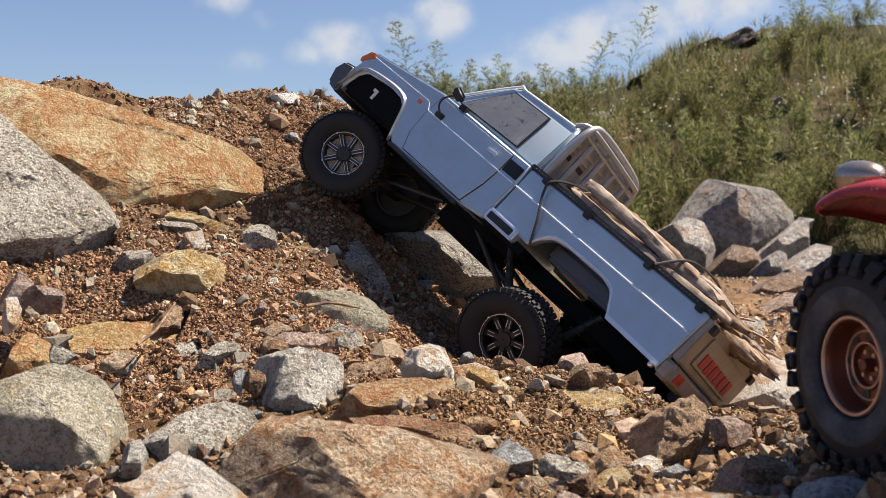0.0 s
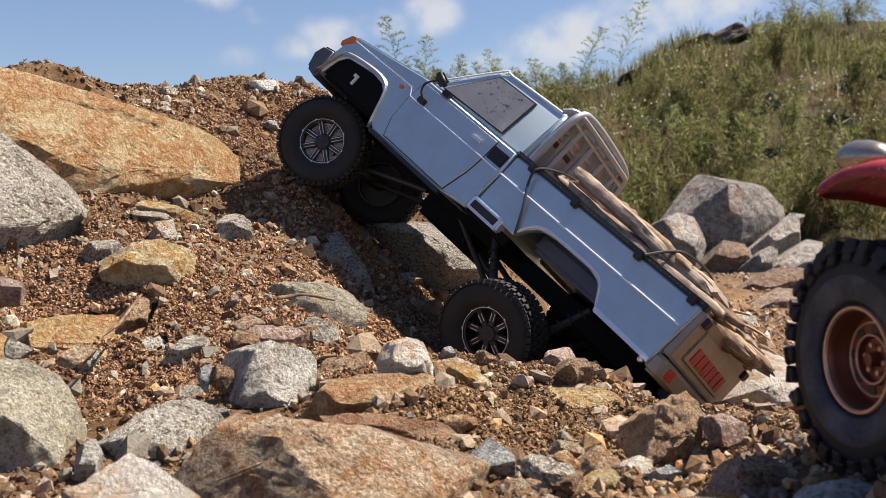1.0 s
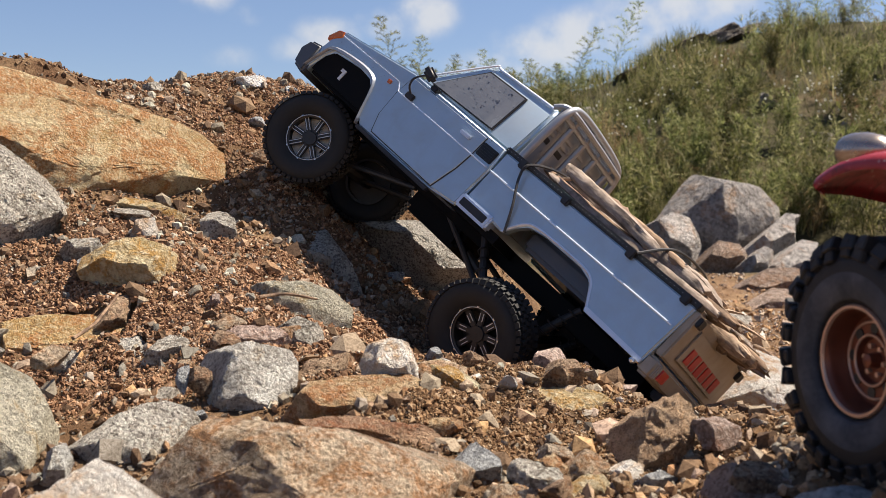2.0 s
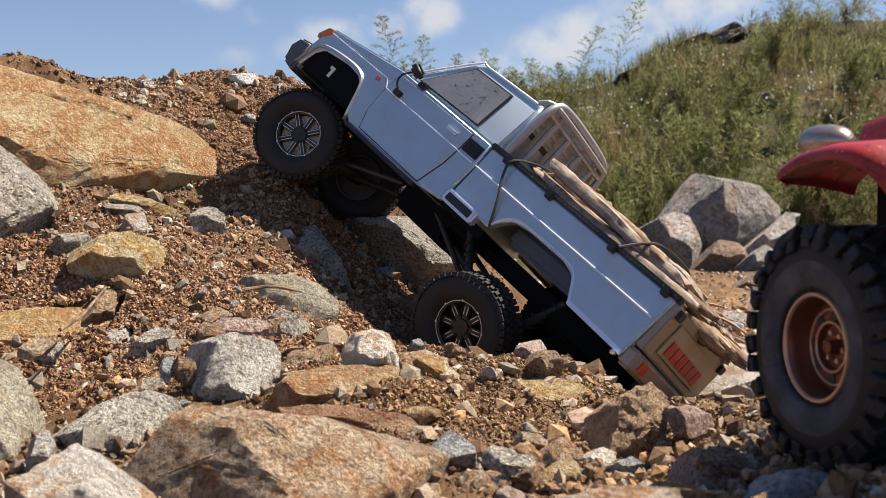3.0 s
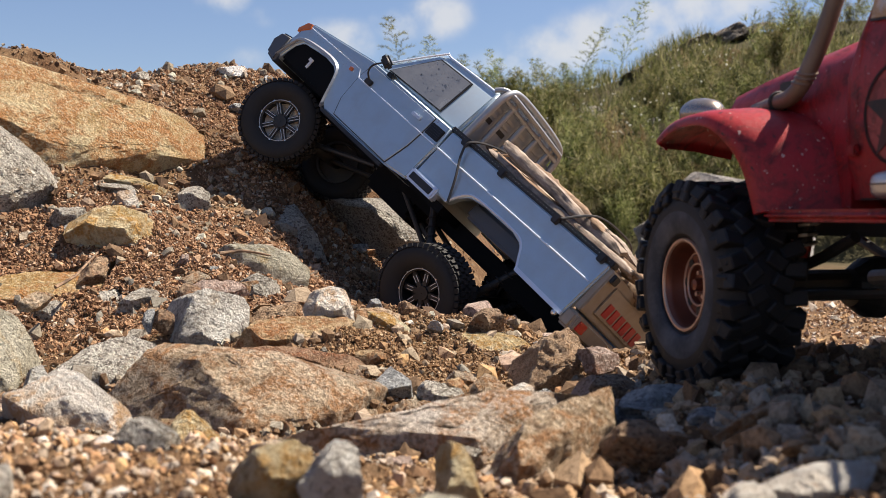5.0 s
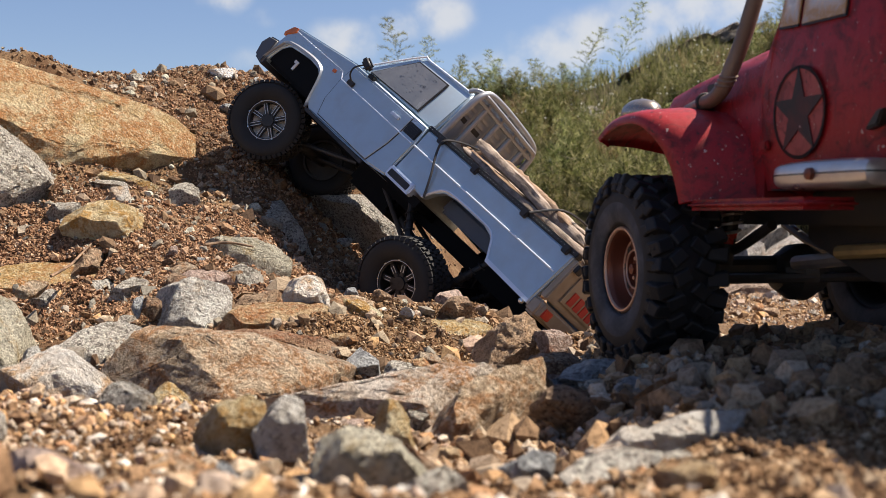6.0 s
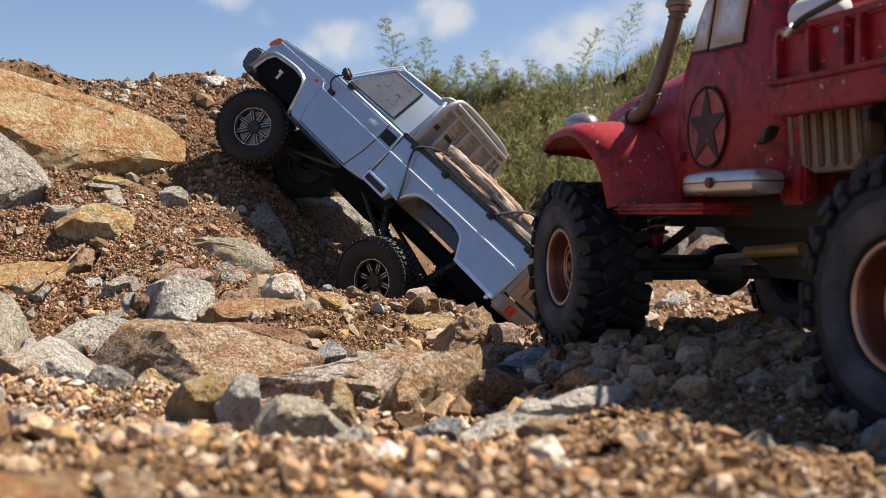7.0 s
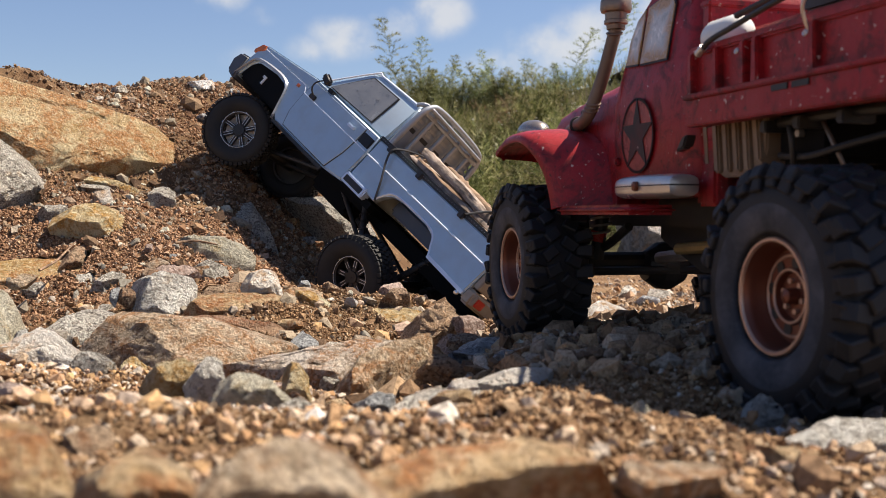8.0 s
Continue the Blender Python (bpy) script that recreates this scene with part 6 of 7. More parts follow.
def silver_wheel(m, parent, bright):
    hub = part("wheel", lathe_bm([(0.0285, 0.012), (0.0285, -0.016), (0.0255, -0.016), (0.0250, 0.004), (0.024, 0.010)], 40), BLACK, parent, "black spoked wheel")
    hub.matrix_local = m
    carcass, tread = tyre_bm(0.0525, 0.0195, 0.0285, 46, 5, 0.0028, 0.0046, 8)
    part("tyre", carcass, RUBBER, hub, "dusty black all-terrain tyre").data.shade_smooth()
    tagged(part("tread", tread, RUBBER, hub), kind="stuff")
    face = joined(lathe_bm([(0.0005, 0.008), (0.0075, 0.008), (0.0085, 0.005), (0.0085, -0.004), (0.0005, -0.004)], 24), lathe_bm([(0.0005, -0.008), (0.025, -0.008), (0.025, -0.010), (0.0005, -0.010)], 32))
    part("centre_cap", face, BLACK, hub)
    for i in range(8):
        a = 45 * i + 8
        sp = part("spoke", moved(box_bm(0.007, 0.0258, 0.0015, 0.0065, -0.0033, 0.0033, 0.0008), pose(0, 0, 0, 0, a, 0)), BLACK, hub)
        for dz in (-0.0018, 0.0018):
            part("bright_edge", moved(box_bm(0.0125 if not bright else 0.010, 0.0205 if not bright else 0.0245, 0.0062, 0.0071, dz - 0.00035, dz + 0.00035), pose(0, 0, 0, 0, a, 0)), SPOKE, sp)
        part("bolt", moved(lathe_bm([(0.0003, 0.0125), (0.0012, 0.0125), (0.0012, 0.011), (0.0003, 0.011)], 8), Matrix.Translation((0.0272 * math.cos(radians(a + 22)), 0, 0.0272 * math.sin(radians(a + 22))))), CHROME, hub)
    part("bead_ring", lathe_bm([(0.0255, 0.010), (0.0258, 0.0122), (0.0292, 0.0122), (0.0295, 0.009)], 48), BLACK, hub)
    for r in (0.0258, 0.0290):
        part("ring_line", ring_bm(r, 0.0123, 0.00042, 56, 6), SPOKE, hub)
    if bright:
        part("brake_disc", lathe_bm([(0.006, -0.0035), (0.0246, -0.0035), (0.0246, -0.0055), (0.006, -0.0055)], 28), DUSTDISC, hub, "dusty bright brake disc")
    return hub


silver_wheel(axle_pose(0.4965, -0.0305, -0.103, (-0.424, 0.896, 0.0)), truck, True)
silver_wheel(axle_pose(0.497, -0.158, -0.095, (0.424, -0.896, 0.0)), truck, True)
silver_wheel(axle_pose(0.149, -0.019, -0.121, (-0.165, 0.905, -0.389), 12), truck, False)
silver_wheel(axle_pose(0.140, -0.162, -0.062, (0.06, -0.910, 0.40)), truck, True)

# ---- load of sticks, lashed down ----
def stick_bm(points, r, r_end, seed, seg=12):
    """A weathered stick: knotty, grooved along its grain, with splintered ends."""
    rng = np.random.default_rng(seed)
    pts = [Vector(p) for p in points]
    n = len(pts)
    groove = rng.uniform(-0.22, 0.16, seg)
    knots = [(rng.uniform(0.1, 0.9), rng.uniform(0, 6.28), rng.uniform(0.25, 0.6)) for _ in range(4)]
    rings = []
    side = (pts[1] - pts[0]).orthogonal().normalized()
    for i, p in enumerate(pts):
        d = (pts[min(i + 1, n - 1)] - pts[max(i - 1, 0)]).normalized()
        side = (side - d * side.dot(d)).normalized()
        up = d.cross(side)
        t = i / (n - 1)
        ring = []
        for k in range(seg):
            a = 2 * math.pi * k / seg
            q = 1 + groove[k] + 0.07 * rng.uniform(-1, 1)
            for kt, ka, kh in knots:
                q += kh * math.exp(-((t - kt) / 0.03) ** 2) * max(0.0, math.cos(a - ka)) ** 2
            rr = (r + (r_end - r) * t) * q
            along = 0.0
            if i in (0, n - 1):
                rr *= rng.uniform(0.25, 0.9)
                along = rng.uniform(-0.2, 1.0) * r * (-1 if i == 0 else 1)
            ring.append(p + (side * math.cos(a) + up * math.sin(a)) * rr + d * along)
        rings.append(ring)
    return loft_bm(rings)


rng = np.random.default_rng(41)
GREYWOOD = bark_material("weathered_grey_wood", (0.17, 0.125, 0.095), (0.31, 0.24, 0.19), (0.50, 0.42, 0.34))
WOODS = (BARK, GREYWOOD, BARK_DARK, GREYWOOD)
WOOD_WORDS = ("dry barkless stick", "weathered grey stick", "dark bark-covered stick", "weathered grey stick")
for i in range(35):
    layer = 0 if i < 13 else (1 if i < 25 else 2)
    k = i - (0, 13, 25)[layer]
    n = (13, 12, 10)[layer]
    r = (0.0056, 0.0062, 0.0056)[layer] * rng.uniform(0.65, 1.25)
    y = -0.015 - (W * -1 - 0.030) * (k + 0.5) / n + rng.uniform(-0.004, 0.004)
    z = 0.025 + 0.0108 * layer + rng.uniform(-0.003, 0.003)
    x0, x1 = rng.uniform(-0.034, 0.012), rng.uniform(0.195, 0.244)
    if layer == 2:
        x0, x1 = rng.uniform(-0.028, 0.05), rng.uniform(0.15, 0.235)
    if i % 5 == 2:
        x1 = rng.uniform(0.08, 0.16)
    dy = rng.uniform(-0.045, 0.045)
    ph = rng.uniform(0, 6, 4)
    amp = rng.uniform(0.1, 1.0, 4) * np.array([0.004, 0.0014, 0.0030, 0.0012])
    pts = []
    for t in np.linspace(0, 1, 26):
        pts.append((x0 + (x1 - x0) * t, min(max(y + dy * (t - 0.5) + amp[0] * math.sin(4.5 * t + ph[0]) + amp[1] * math.sin(13 * t + ph[1]), W + 0.012), -0.012), z + amp[2] * math.sin(4 * t + ph[2]) + amp[3] * math.sin(12 * t + ph[3]) + 0.004 * layer * (t - 0.3)))
    st = smooth(part("firewood_stick", stick_bm(pts, r, r * rng.uniform(0.55, 0.95), 200 + i), WOODS[i % 4]), 55)
    st.matrix_world = SIL
    tagged(st, WOOD_WORDS[i % 4] + " lashed in the truck bed", "firewood", "sticks in the truck bed")
for i in range(16):
    x, y, z = rng.uniform(-0.035, 0.03) if i < 10 else rng.uniform(0.2, 0.25), rng.uniform(W + 0.02, -0.02), rng.uniform(0.034, 0.052)
    d = Vector((rng.uniform(-1, 1), rng.uniform(-0.7, 0.7), rng.uniform(0.0, 0.5))).normalized() * rng.uniform(0.012, 0.03)
    st = smooth(part("wood_splinter", tube_bm([(x, y, z), (x + d.x * 0.5, y + d.y * 0.5, z + d.z * 0.5 + 0.001), (x + d.x, y + d.y, z + d.z)], 0.0022, 5, 0.0006, 0.2, 90 + i), BARK), 60)
    st.matrix_world = SIL
    tagged(st, "pale splinter of dry wood among the sticks", "firewood", "sticks in the truck bed")
for x, top_z in ((0.225, 0.053), (0.075, 0.064)):
    cord = [(x - 0.03, 0.001, -0.036), (x - 0.018, 0.004, -0.012), (x - 0.002, 0.005, 0.012), (x, 0.004, 0.028), (x - 0.008, -0.03, top_z - 0.008), (x - 0.016, -0.08, top_z), (x - 0.01, -0.13, top_z - 0.004), (x, W - 0.003, 0.028)]
    if x < 0.1:
        cord = cord[3:]
    ob = part("lashing_cord", tube_bm(arc(cord, 6), 0.0014, 6), BLACK)
    ob.matrix_world = SIL
    tagged(ob, "thin black elastic cord over the sticks", "cord", "lashing cords")
rng = np.random.default_rng(77)
drops = bmesh.new()
for i in range(150):
    x, z = rng.uniform(0.27, 0.54), rng.uniform(0.0, 0.026)
    bmesh.ops.create_icosphere(drops, subdivisions=1, radius=rng.gamma(2, 0.0002) + 0.0003, matrix=Matrix.Translation((x, 0.0013 if x < 0.42 else 0.0002, z if x < 0.42 else min(z, 0.010))) @ Matrix.Diagonal((1, 0.4, 1, 1)))
tagged(part("water_drops", drops, WATER, body), kind="stuff")

# dry twigs lying on the bank
for i, pts in enumerate((((-0.252, 0.864, 0.044), (-0.244, 0.888, 0.052), (-0.242, 0.908, 0.060), (-0.239, 0.936, 0.072)), ((-0.12, 0.905, 0.072), (-0.10, 0.912, 0.074), (-0.075, 0.910, 0.070)))):
    tagged(smooth(part("dry_twig", tube_bm(arc(pts, 5), 0.0016, 7, 0.0009, 0.15, 70 + i), BARK_DARK), 60), "thin dry brown twig lying on the bank", "twig", "twigs on the bank")


# ---- the red truck ----
def worn_red(name, base, faded, grime):
    """Old red enamel: faded patches, dark grime in streaks, pale chips and scuffs."""
    m, nt, b = nodes_of(name)
    v = coords(nt, False)
    big = noise_node(nt, v, 14, 5, 0.6, 0.4)
    mid = noise_node(nt, v, 60, 6, 0.7, 0.8)
    fine = noise_node(nt, v, 900, 3, 0.7)
    chip = noise_node(nt, v, 210, 4, 0.65, 0.3)
    long = nt.nodes.new("ShaderNodeMapping")
    long.inputs["Scale"].default_value = (1, 1, 0.12)
    nt.links.new(v, long.inputs["Vector"])
    streak = noise_node(nt, long.outputs[0], 260, 4, 0.7)
    c = mix_node(nt, ramp_node(nt, big, [(0.42, (0, 0, 0)), (0.68, (0.75, 0.75, 0.75))]), base, faded)
    c = mix_node(nt, ramp_node(nt, mid, [(0.49, (0, 0, 0)), (0.64, (0.9, 0.9, 0.9))]), c, grime)
    c = mix_node(nt, ramp_node(nt, streak, [(0.53, (0, 0, 0)), (0.70, (0.5, 0.5, 0.5))]), c, grime)
    c = mix_node(nt, ramp_node(nt, fine, [(0.62, (0, 0, 0)), (0.72, (0.35, 0.35, 0.35))]), c, (0.36, 0.16, 0.13))
    c = mix_node(nt, ramp_node(nt, chip, [(0.665, (0, 0, 0)), (0.68, (0.9, 0.9, 0.9))]), c, (0.58, 0.44, 0.38))
    c = mix_node(nt, ramp_node(nt, chip, [(0.325, (0.9, 0.9, 0.9)), (0.345, (0, 0, 0))]), c, (0.045, 0.02, 0.016))
    nt.links.new(c, b.inputs["Base Color"])
    nt.links.new(math_node(nt, "ADD", math_node(nt, "MULTIPLY", mid, 0.5), 0.20), b.inputs["Roughness"])
    b.inputs["Coat Weight"].default_value, b.inputs["Coat Roughness"].default_value = 0.06, 0.25
    b.inputs["Specular IOR Level"].default_value = 0.32
    bump_node(nt, b, math_node(nt, "ADD", fine, math_node(nt, "MULTIPLY", chip, 1.2)), 0.25, 0.0006)
    return m


REDPAINT = worn_red("worn_red_enamel", (0.30, 0.009, 0.013), (0.33, 0.032, 0.032), (0.085, 0.010, 0.010))
REDFADED = worn_red("pale_red_decal_ground", (0.34, 0.06, 0.055), (0.38, 0.10, 0.09), (0.16, 0.03, 0.03))
LAMPMETAL = paint("dirty_lamp_metal", (0.46, 0.39, 0.33), (0.16, 0.105, 0.07), 0.85, 0.75, 0.22, 0.3)
IRON = paint("dark_worn_iron", (0.26, 0.19, 0.145), (0.11, 0.07, 0.05), 0.7, 0.7, 0.38, 0.0)
LUGRUBBER = paint("glossy_black_rubber", (0.007, 0.007, 0.009), (0.04, 0.038, 0.040), 0.18, 0.0, 0.62, 0.0)
DECAL = paint("black_decal", (0.025, 0.02, 0.02), (0.32, 0.05, 0.045), 0.35, 0.0, 0.6, 0.0, (0.45, 0.3, 0.27))
COPPER = paint("copper_rim", (0.19, 0.062, 0.038), (0.10, 0.045, 0.028), 0.5, 0.6, 0.38, 0.1)
SIDEWALL = paint("dusty_grey_sidewall", (0.030, 0.034, 0.044), (0.13, 0.13, 0.145), 0.75, 0.0, 0.8, 0.0, None, 1.6)
COPPER_EDGE = paint("worn_copper_edge", (0.58, 0.38, 0.29), (0.30, 0.16, 0.10), 0.45, 0.55, 0.35, 0.1)
RUST = paint("rusty_pipe", (0.165, 0.115, 0.085), (0.28, 0.22, 0.175), 0.7, 0.3, 0.5, 0.0)
CANVAS = paint("beige_ribbed_box", (0.25, 0.17, 0.11), (0.13, 0.08, 0.048), 0.7, 0.0, 0.45, 0.0)
BRASS = paint("brass_rail", (0.50, 0.36, 0.16), (0.2, 0.12, 0.06), 0.4, 0.6, 0.4, 0.0)


def cab_pane_material():
    """An opaque pane painted pale and blotchy for the bright sky seen through it, with amber grime creeping in from its
    edges.
    """
    m, nt, b = nodes_of("dirty_sky_pale_pane")
    box = nt.nodes.new("ShaderNodeTexCoord").outputs["Generated"]
    split = nt.nodes.new("ShaderNodeSeparateXYZ")
    nt.links.new(box, split.inputs[0])
    rim = math_node(nt, "MAXIMUM", *[math_node(nt, "ABSOLUTE", math_node(nt, "SUBTRACT", split.outputs[k], 0.5)) for k in (0, 2)])
    v = coords(nt, False)
    blot = noise_node(nt, v, 90, 5, 0.65, 0.6)
    # brightness of the sky behind the glass, put into the base colour
    c = ramp_node(nt, blot, [(0.36, (0.42, 0.43, 0.43)), (0.52, (0.66, 0.66, 0.65)), (0.66, (0.86, 0.86, 0.85))])
    edge = math_node(nt, "ADD", rim, math_node(nt, "MULTIPLY", math_node(nt, "SUBTRACT", blot, 0.5), 0.9))
    c = mix_node(nt, ramp_node(nt, edge, [(0.20, (0, 0, 0)), (0.44, (0.9, 0.9, 0.9))]), c, (0.42, 0.22, 0.055))
    nt.links.new(c, b.inputs["Base Color"])
    nt.links.new(math_node(nt, "ADD", math_node(nt, "MULTIPLY", blot, 0.4), 0.05), b.inputs["Roughness"])
    return m


CABGLASS = cab_pane_material()
STEEL = paint("worn_bright_steel", (0.66, 0.62, 0.60), (0.30, 0.22, 0.18), 0.45, 0.75, 0.28, 0.2)

RED = frame_of((0.3302, 0.2566, 0.0617), (-0.2912, 0.9567, 0.0045), (-0.9567, -0.2912, 0.0), (0.0013, -0.0043, 1.0))
hauler = new("flatbed_truck")
hauler.matrix_world = RED
tagged(hauler, "weathered red vintage model flatbed truck on big mud tyres", "toy truck", "model trucks")
MID = -0.118


def mirror_y(y):
    return 2 * MID - y


# wheels
def lug_mesh(depth, wide, long, taper, seed):
    """One rubber block, worn round and a little out of true."""
    rng = np.random.default_rng(seed)
    bm = bmesh.new()
    bmesh.ops.create_cube(bm, size=1)
    for v in bm.verts:
        k = 1 - taper * (v.co.x + 0.5)
        v.co = Vector((v.co.x * depth, v.co.y * wide * k, v.co.z * long * k)) + Vector(rng.uniform(-1, 1, 3)) * 0.0007
    bevelled(bm, 0.0008, 1)
    me = bpy.data.meshes.new("tread_lug")
    bm.to_mesh(me)
    bm.free()
    me.materials.append(LUGRUBBER)
    return me


LUG_MID = [lug_mesh(0.0060, 0.0135, 0.0092, 0.15, k) for k in range(3)]
LUG_EDGE = [lug_mesh(0.0080, 0.0150, 0.0098, 0.15, 10 + k) for k in range(3)]
LUG_SIDE = [lug_mesh(0.0095, 0.0042, 0.0080, 0.2, 20 + k) for k in range(3)]


def red_wheel(m, parent, seed, near):
    r, h, bead = 0.0605, 0.0255, 0.0290
    prof = [(bead, -0.8 * h), (bead + 0.010, -0.97 * h), (bead + 0.020, -0.98 * h), (r - 0.006, -0.86 * h), (r - 0.002, -0.62 * h), (r - 0.001, 0.0), (r - 0.002, 0.62 * h), (r - 0.006, 0.86 * h),
            (bead + 0.020, 0.98 * h), (bead + 0.010, 0.97 * h), (bead + 0.003, 0.90 * h), (bead, 0.8 * h), (bead - 0.002, 0.7 * h), (bead - 0.002, -0.7 * h)]
    wheel = part("wheel", lathe_bm(prof, 56), LUGRUBBER, parent, "big dusty black mud tyre on a copper rim")
    wheel.data.shade_smooth()
    wheel.matrix_local = m
    rng = np.random.default_rng(seed)
    n = 28
    far_lugs = bmesh.new()
    for i in range(n):
        for s in (-1, 1):
            a = 360 * (i + (0.25 if s > 0 else 0.75)) / n + rng.uniform(-1.2, 1.2)
            for k, (kinds, rad, off, tilt, turn) in enumerate(((LUG_MID, r - 0.0008, 0.0062 + 0.0030 * (i % 2), 0, 30), (LUG_EDGE, r - 0.0026, 0.0182, -18, 10 if i % 2 else -8), (LUG_SIDE, r - 0.0055 + 0.0012 * (i % 2), 0.0238, -10, 0))):
                at_lug = pose(0, 0, 0, 0, -a - (7 if k == 0 else 0), 0) @ Matrix.Translation((rad, s * off, 0)) @ pose(0, 0, 0, s * turn + rng.uniform(-5, 5), rng.uniform(-4, 4), s * tilt)
                if near:
                    ob = new("tread_lug", kinds[i % 3])
                    ob.parent = wheel
                    ob.matrix_local = at_lug
                else:
                    one = bmesh.new()
                    one.from_mesh(kinds[i % 3])
                    joined(far_lugs, moved(one, at_lug))
    if near:
        far_lugs.free()
    else:
        tagged(part("tread", far_lugs, LUGRUBBER, wheel), kind="stuff")
    for s in (-1, 1):
        wall = [(bead + 0.0005, s * 0.82 * h), (bead + 0.003, s * 0.915 * h), (bead + 0.010, s * 0.985 * h), (bead + 0.0145, s * 0.985 * h), (bead + 0.0175, s * 0.955 * h), (bead + 0.0175, s * 0.93 * h), (bead + 0.010, s * 0.95 * h)]
        part("sidewall", lathe_bm(wall, 56), SIDEWALL, wheel, "bluish grey dusty sidewall").data.shade_smooth()
    lip = 0.020
    rim = smooth(part("rim", lathe_bm([(0.0290, lip - 0.004), (0.0284, lip), (0.0270, lip + 0.001), (0.0255, lip - 0.0005), (0.0247, lip - 0.004), (0.0236, 0.010), (0.0228, 0.0085), (0.0205, 0.0085), (0.0198, 0.010), (0.0188, 0.010), (0.0182, 0.0100), (0.0140, 0.0100),
                                         (0.0134, 0.011), (0.0120, 0.011), (0.0112, 0.008), (0.0004, 0.008), (0.0004, 0.003), (0.0262, 0.003)], 56), COPPER, wheel, "copper brown deep dish rim"), 40)
    for rr, y, t in ((0.0271, lip + 0.0006, 0.0013), (0.0193, 0.0104, 0.0007), (0.0127, 0.0114, 0.0007)):
        part("rim_edge", ring_bm(rr, y, t, 56, 6), COPPER_EDGE, wheel)
    for i in range(8):
        a = radians(45 * i + 10)
        part("vent_hole", moved(lathe_bm([(0.0002, 0.0106), (0.0029, 0.0106), (0.0029, 0.0095), (0.0002, 0.0095)], 18), Matrix.Translation((0.0161 * math.cos(a), 0, 0.0161 * math.sin(a)))), BLACK, wheel)
    for i in range(6):
        a = radians(60 * i + 15)
        part("wheel_nut", moved(lathe_bm([(0.0002, 0.0104), (0.0014, 0.0104), (0.0014, 0.0078), (0.0002, 0.0078)], 6), Matrix.Translation((0.0075 * math.cos(a), 0, 0.0075 * math.sin(a)))), COPPER_EDGE, wheel)
    part("hub_cap", lathe_bm([(0.0002, 0.015), (0.0034, 0.014), (0.0042, 0.008), (0.0002, 0.008)], 16), COPPER, wheel)
    return wheel


for x in (0.355, 0.0):
    red_wheel(axle_pose(x, -0.020, 0.0, (0.05 if x else 0.0, 1, 0), 20 * x), hauler, 5 + int(x * 10), True)
    red_wheel(axle_pose(x, mirror_y(-0.020), 0.0, (0, -1, 0)), hauler, 8 + int(x * 10), False)


# fenders: a swept open sheet with a small rolled edge, its front reaching further on the inside
def fender_bm(y_out, y_in):
    s = 1 if y_out > y_in else -1
    outer = arc([(0.392, 0, 0.0856), (0.387, 0, 0.0920), (0.368, 0, 0.0990), (0.343, 0, 0.1010), (0.324, 0, 0.0975), (0.309, 0, 0.0861), (0.299, 0, 0.0690), (0.291, 0, 0.0440)], 4)
    inner = arc([(0.409, 0, 0.0798), (0.404, 0, 0.0880), (0.386, 0, 0.0970), (0.352, 0, 0.1030), (0.318, 0, 0.1020), (0.292, 0, 0.0950), (0.272, 0, 0.0798), (0.264, 0, 0.0440)], 4)
    rings = []
    for i, (a, b) in enumerate(zip(outer, inner)):
        q = i / (len(outer) - 1)
        yo = y_out - s * (0.012 * sstep(0.5, 1.0, q) + 0.006 * float(sstep(0.12, 0.0, q)))
        p, n = outer[max(i - 1, 0)], outer[min(i + 1, len(outer) - 1)]
        d = (n - p).normalized()
        nrm = Vector((d.z, 0, -d.x))
        def at_(t, k):
            c = b + (a - b) * t
            return (c.x + nrm.x * k, y_in + (yo - y_in) * t, c.z + nrm.z * k)
        rings.append([at_(0, 0.0), at_(0.5, 0.0035), at_(0.82, 0.0025), at_(0.95, 0.0005), at_(1.0, -0.0030), at_(0.995, -0.0062), at_(0.965, -0.0062), at_(0.93, -0.0030), at_(0.5, 0.0012), at_(0, -0.0022)])
    return loft_bm(rings)


for yo, yi in ((0.004, -0.062), (mirror_y(0.004), mirror_y(-0.062))):
    s = 1 if yo > yi else -1
    fender = smooth(part("fender", fender_bm(yo, yi), REDPAINT, hauler, "rounded red front fender with scuffed edge"), 50)
    smooth(part("step_board", box_bm(0.176, 0.292, yo - s * 0.050, yo - s * 0.014, 0.0385, 0.0450, 0.0028, 3), REDPAINT, hauler, "red running board"), 40)
    lamp = smooth(part("head_lamp", moved(lathe_bm([(0.0004, 0.020), (0.0055, 0.0185), (0.0095, 0.013), (0.0118, 0.004), (0.0122, -0.004), (0.0112, -0.0085), (0.0004, -0.0105)], 28), pose(0.394, yo - s * 0.036, 0.1070, 0, 0, 90) @ Matrix.Diagonal((1, 1, 0.84, 1))), LAMPMETAL, fender, "bare metal bullet head lamp"), 40)
    part("foot", box_bm(0.374, 0.384, yo - s * 0.040, yo - s * 0.032, 0.1005, 0.1045, 0.001), STEEL, fender)

# hood, cowl and cab
hood_rings = []
for x, w2, z0, z1 in ((0.398, 0.057, 0.094, 0.114), (0.392, 0.066, 0.092, 0.125), (0.355, 0.069, 0.090, 0.132), (0.315, 0.071, 0.070, 0.139), (0.285, 0.0715, 0.046, 0.144), (0.262, 0.073, 0.046, 0.148)):
    hood_rings.append([(x, MID + w2 * c, z0 if zz == 0 else z0 + (z1 - z0) * zz) for c, zz in ((1, 0), (1, 0.55), (0.93, 0.80), (0.70, 0.95), (0.25, 1.0), (-0.25, 1.0), (-0.70, 0.95), (-0.93, 0.80), (-1, 0.55), (-1, 0))])
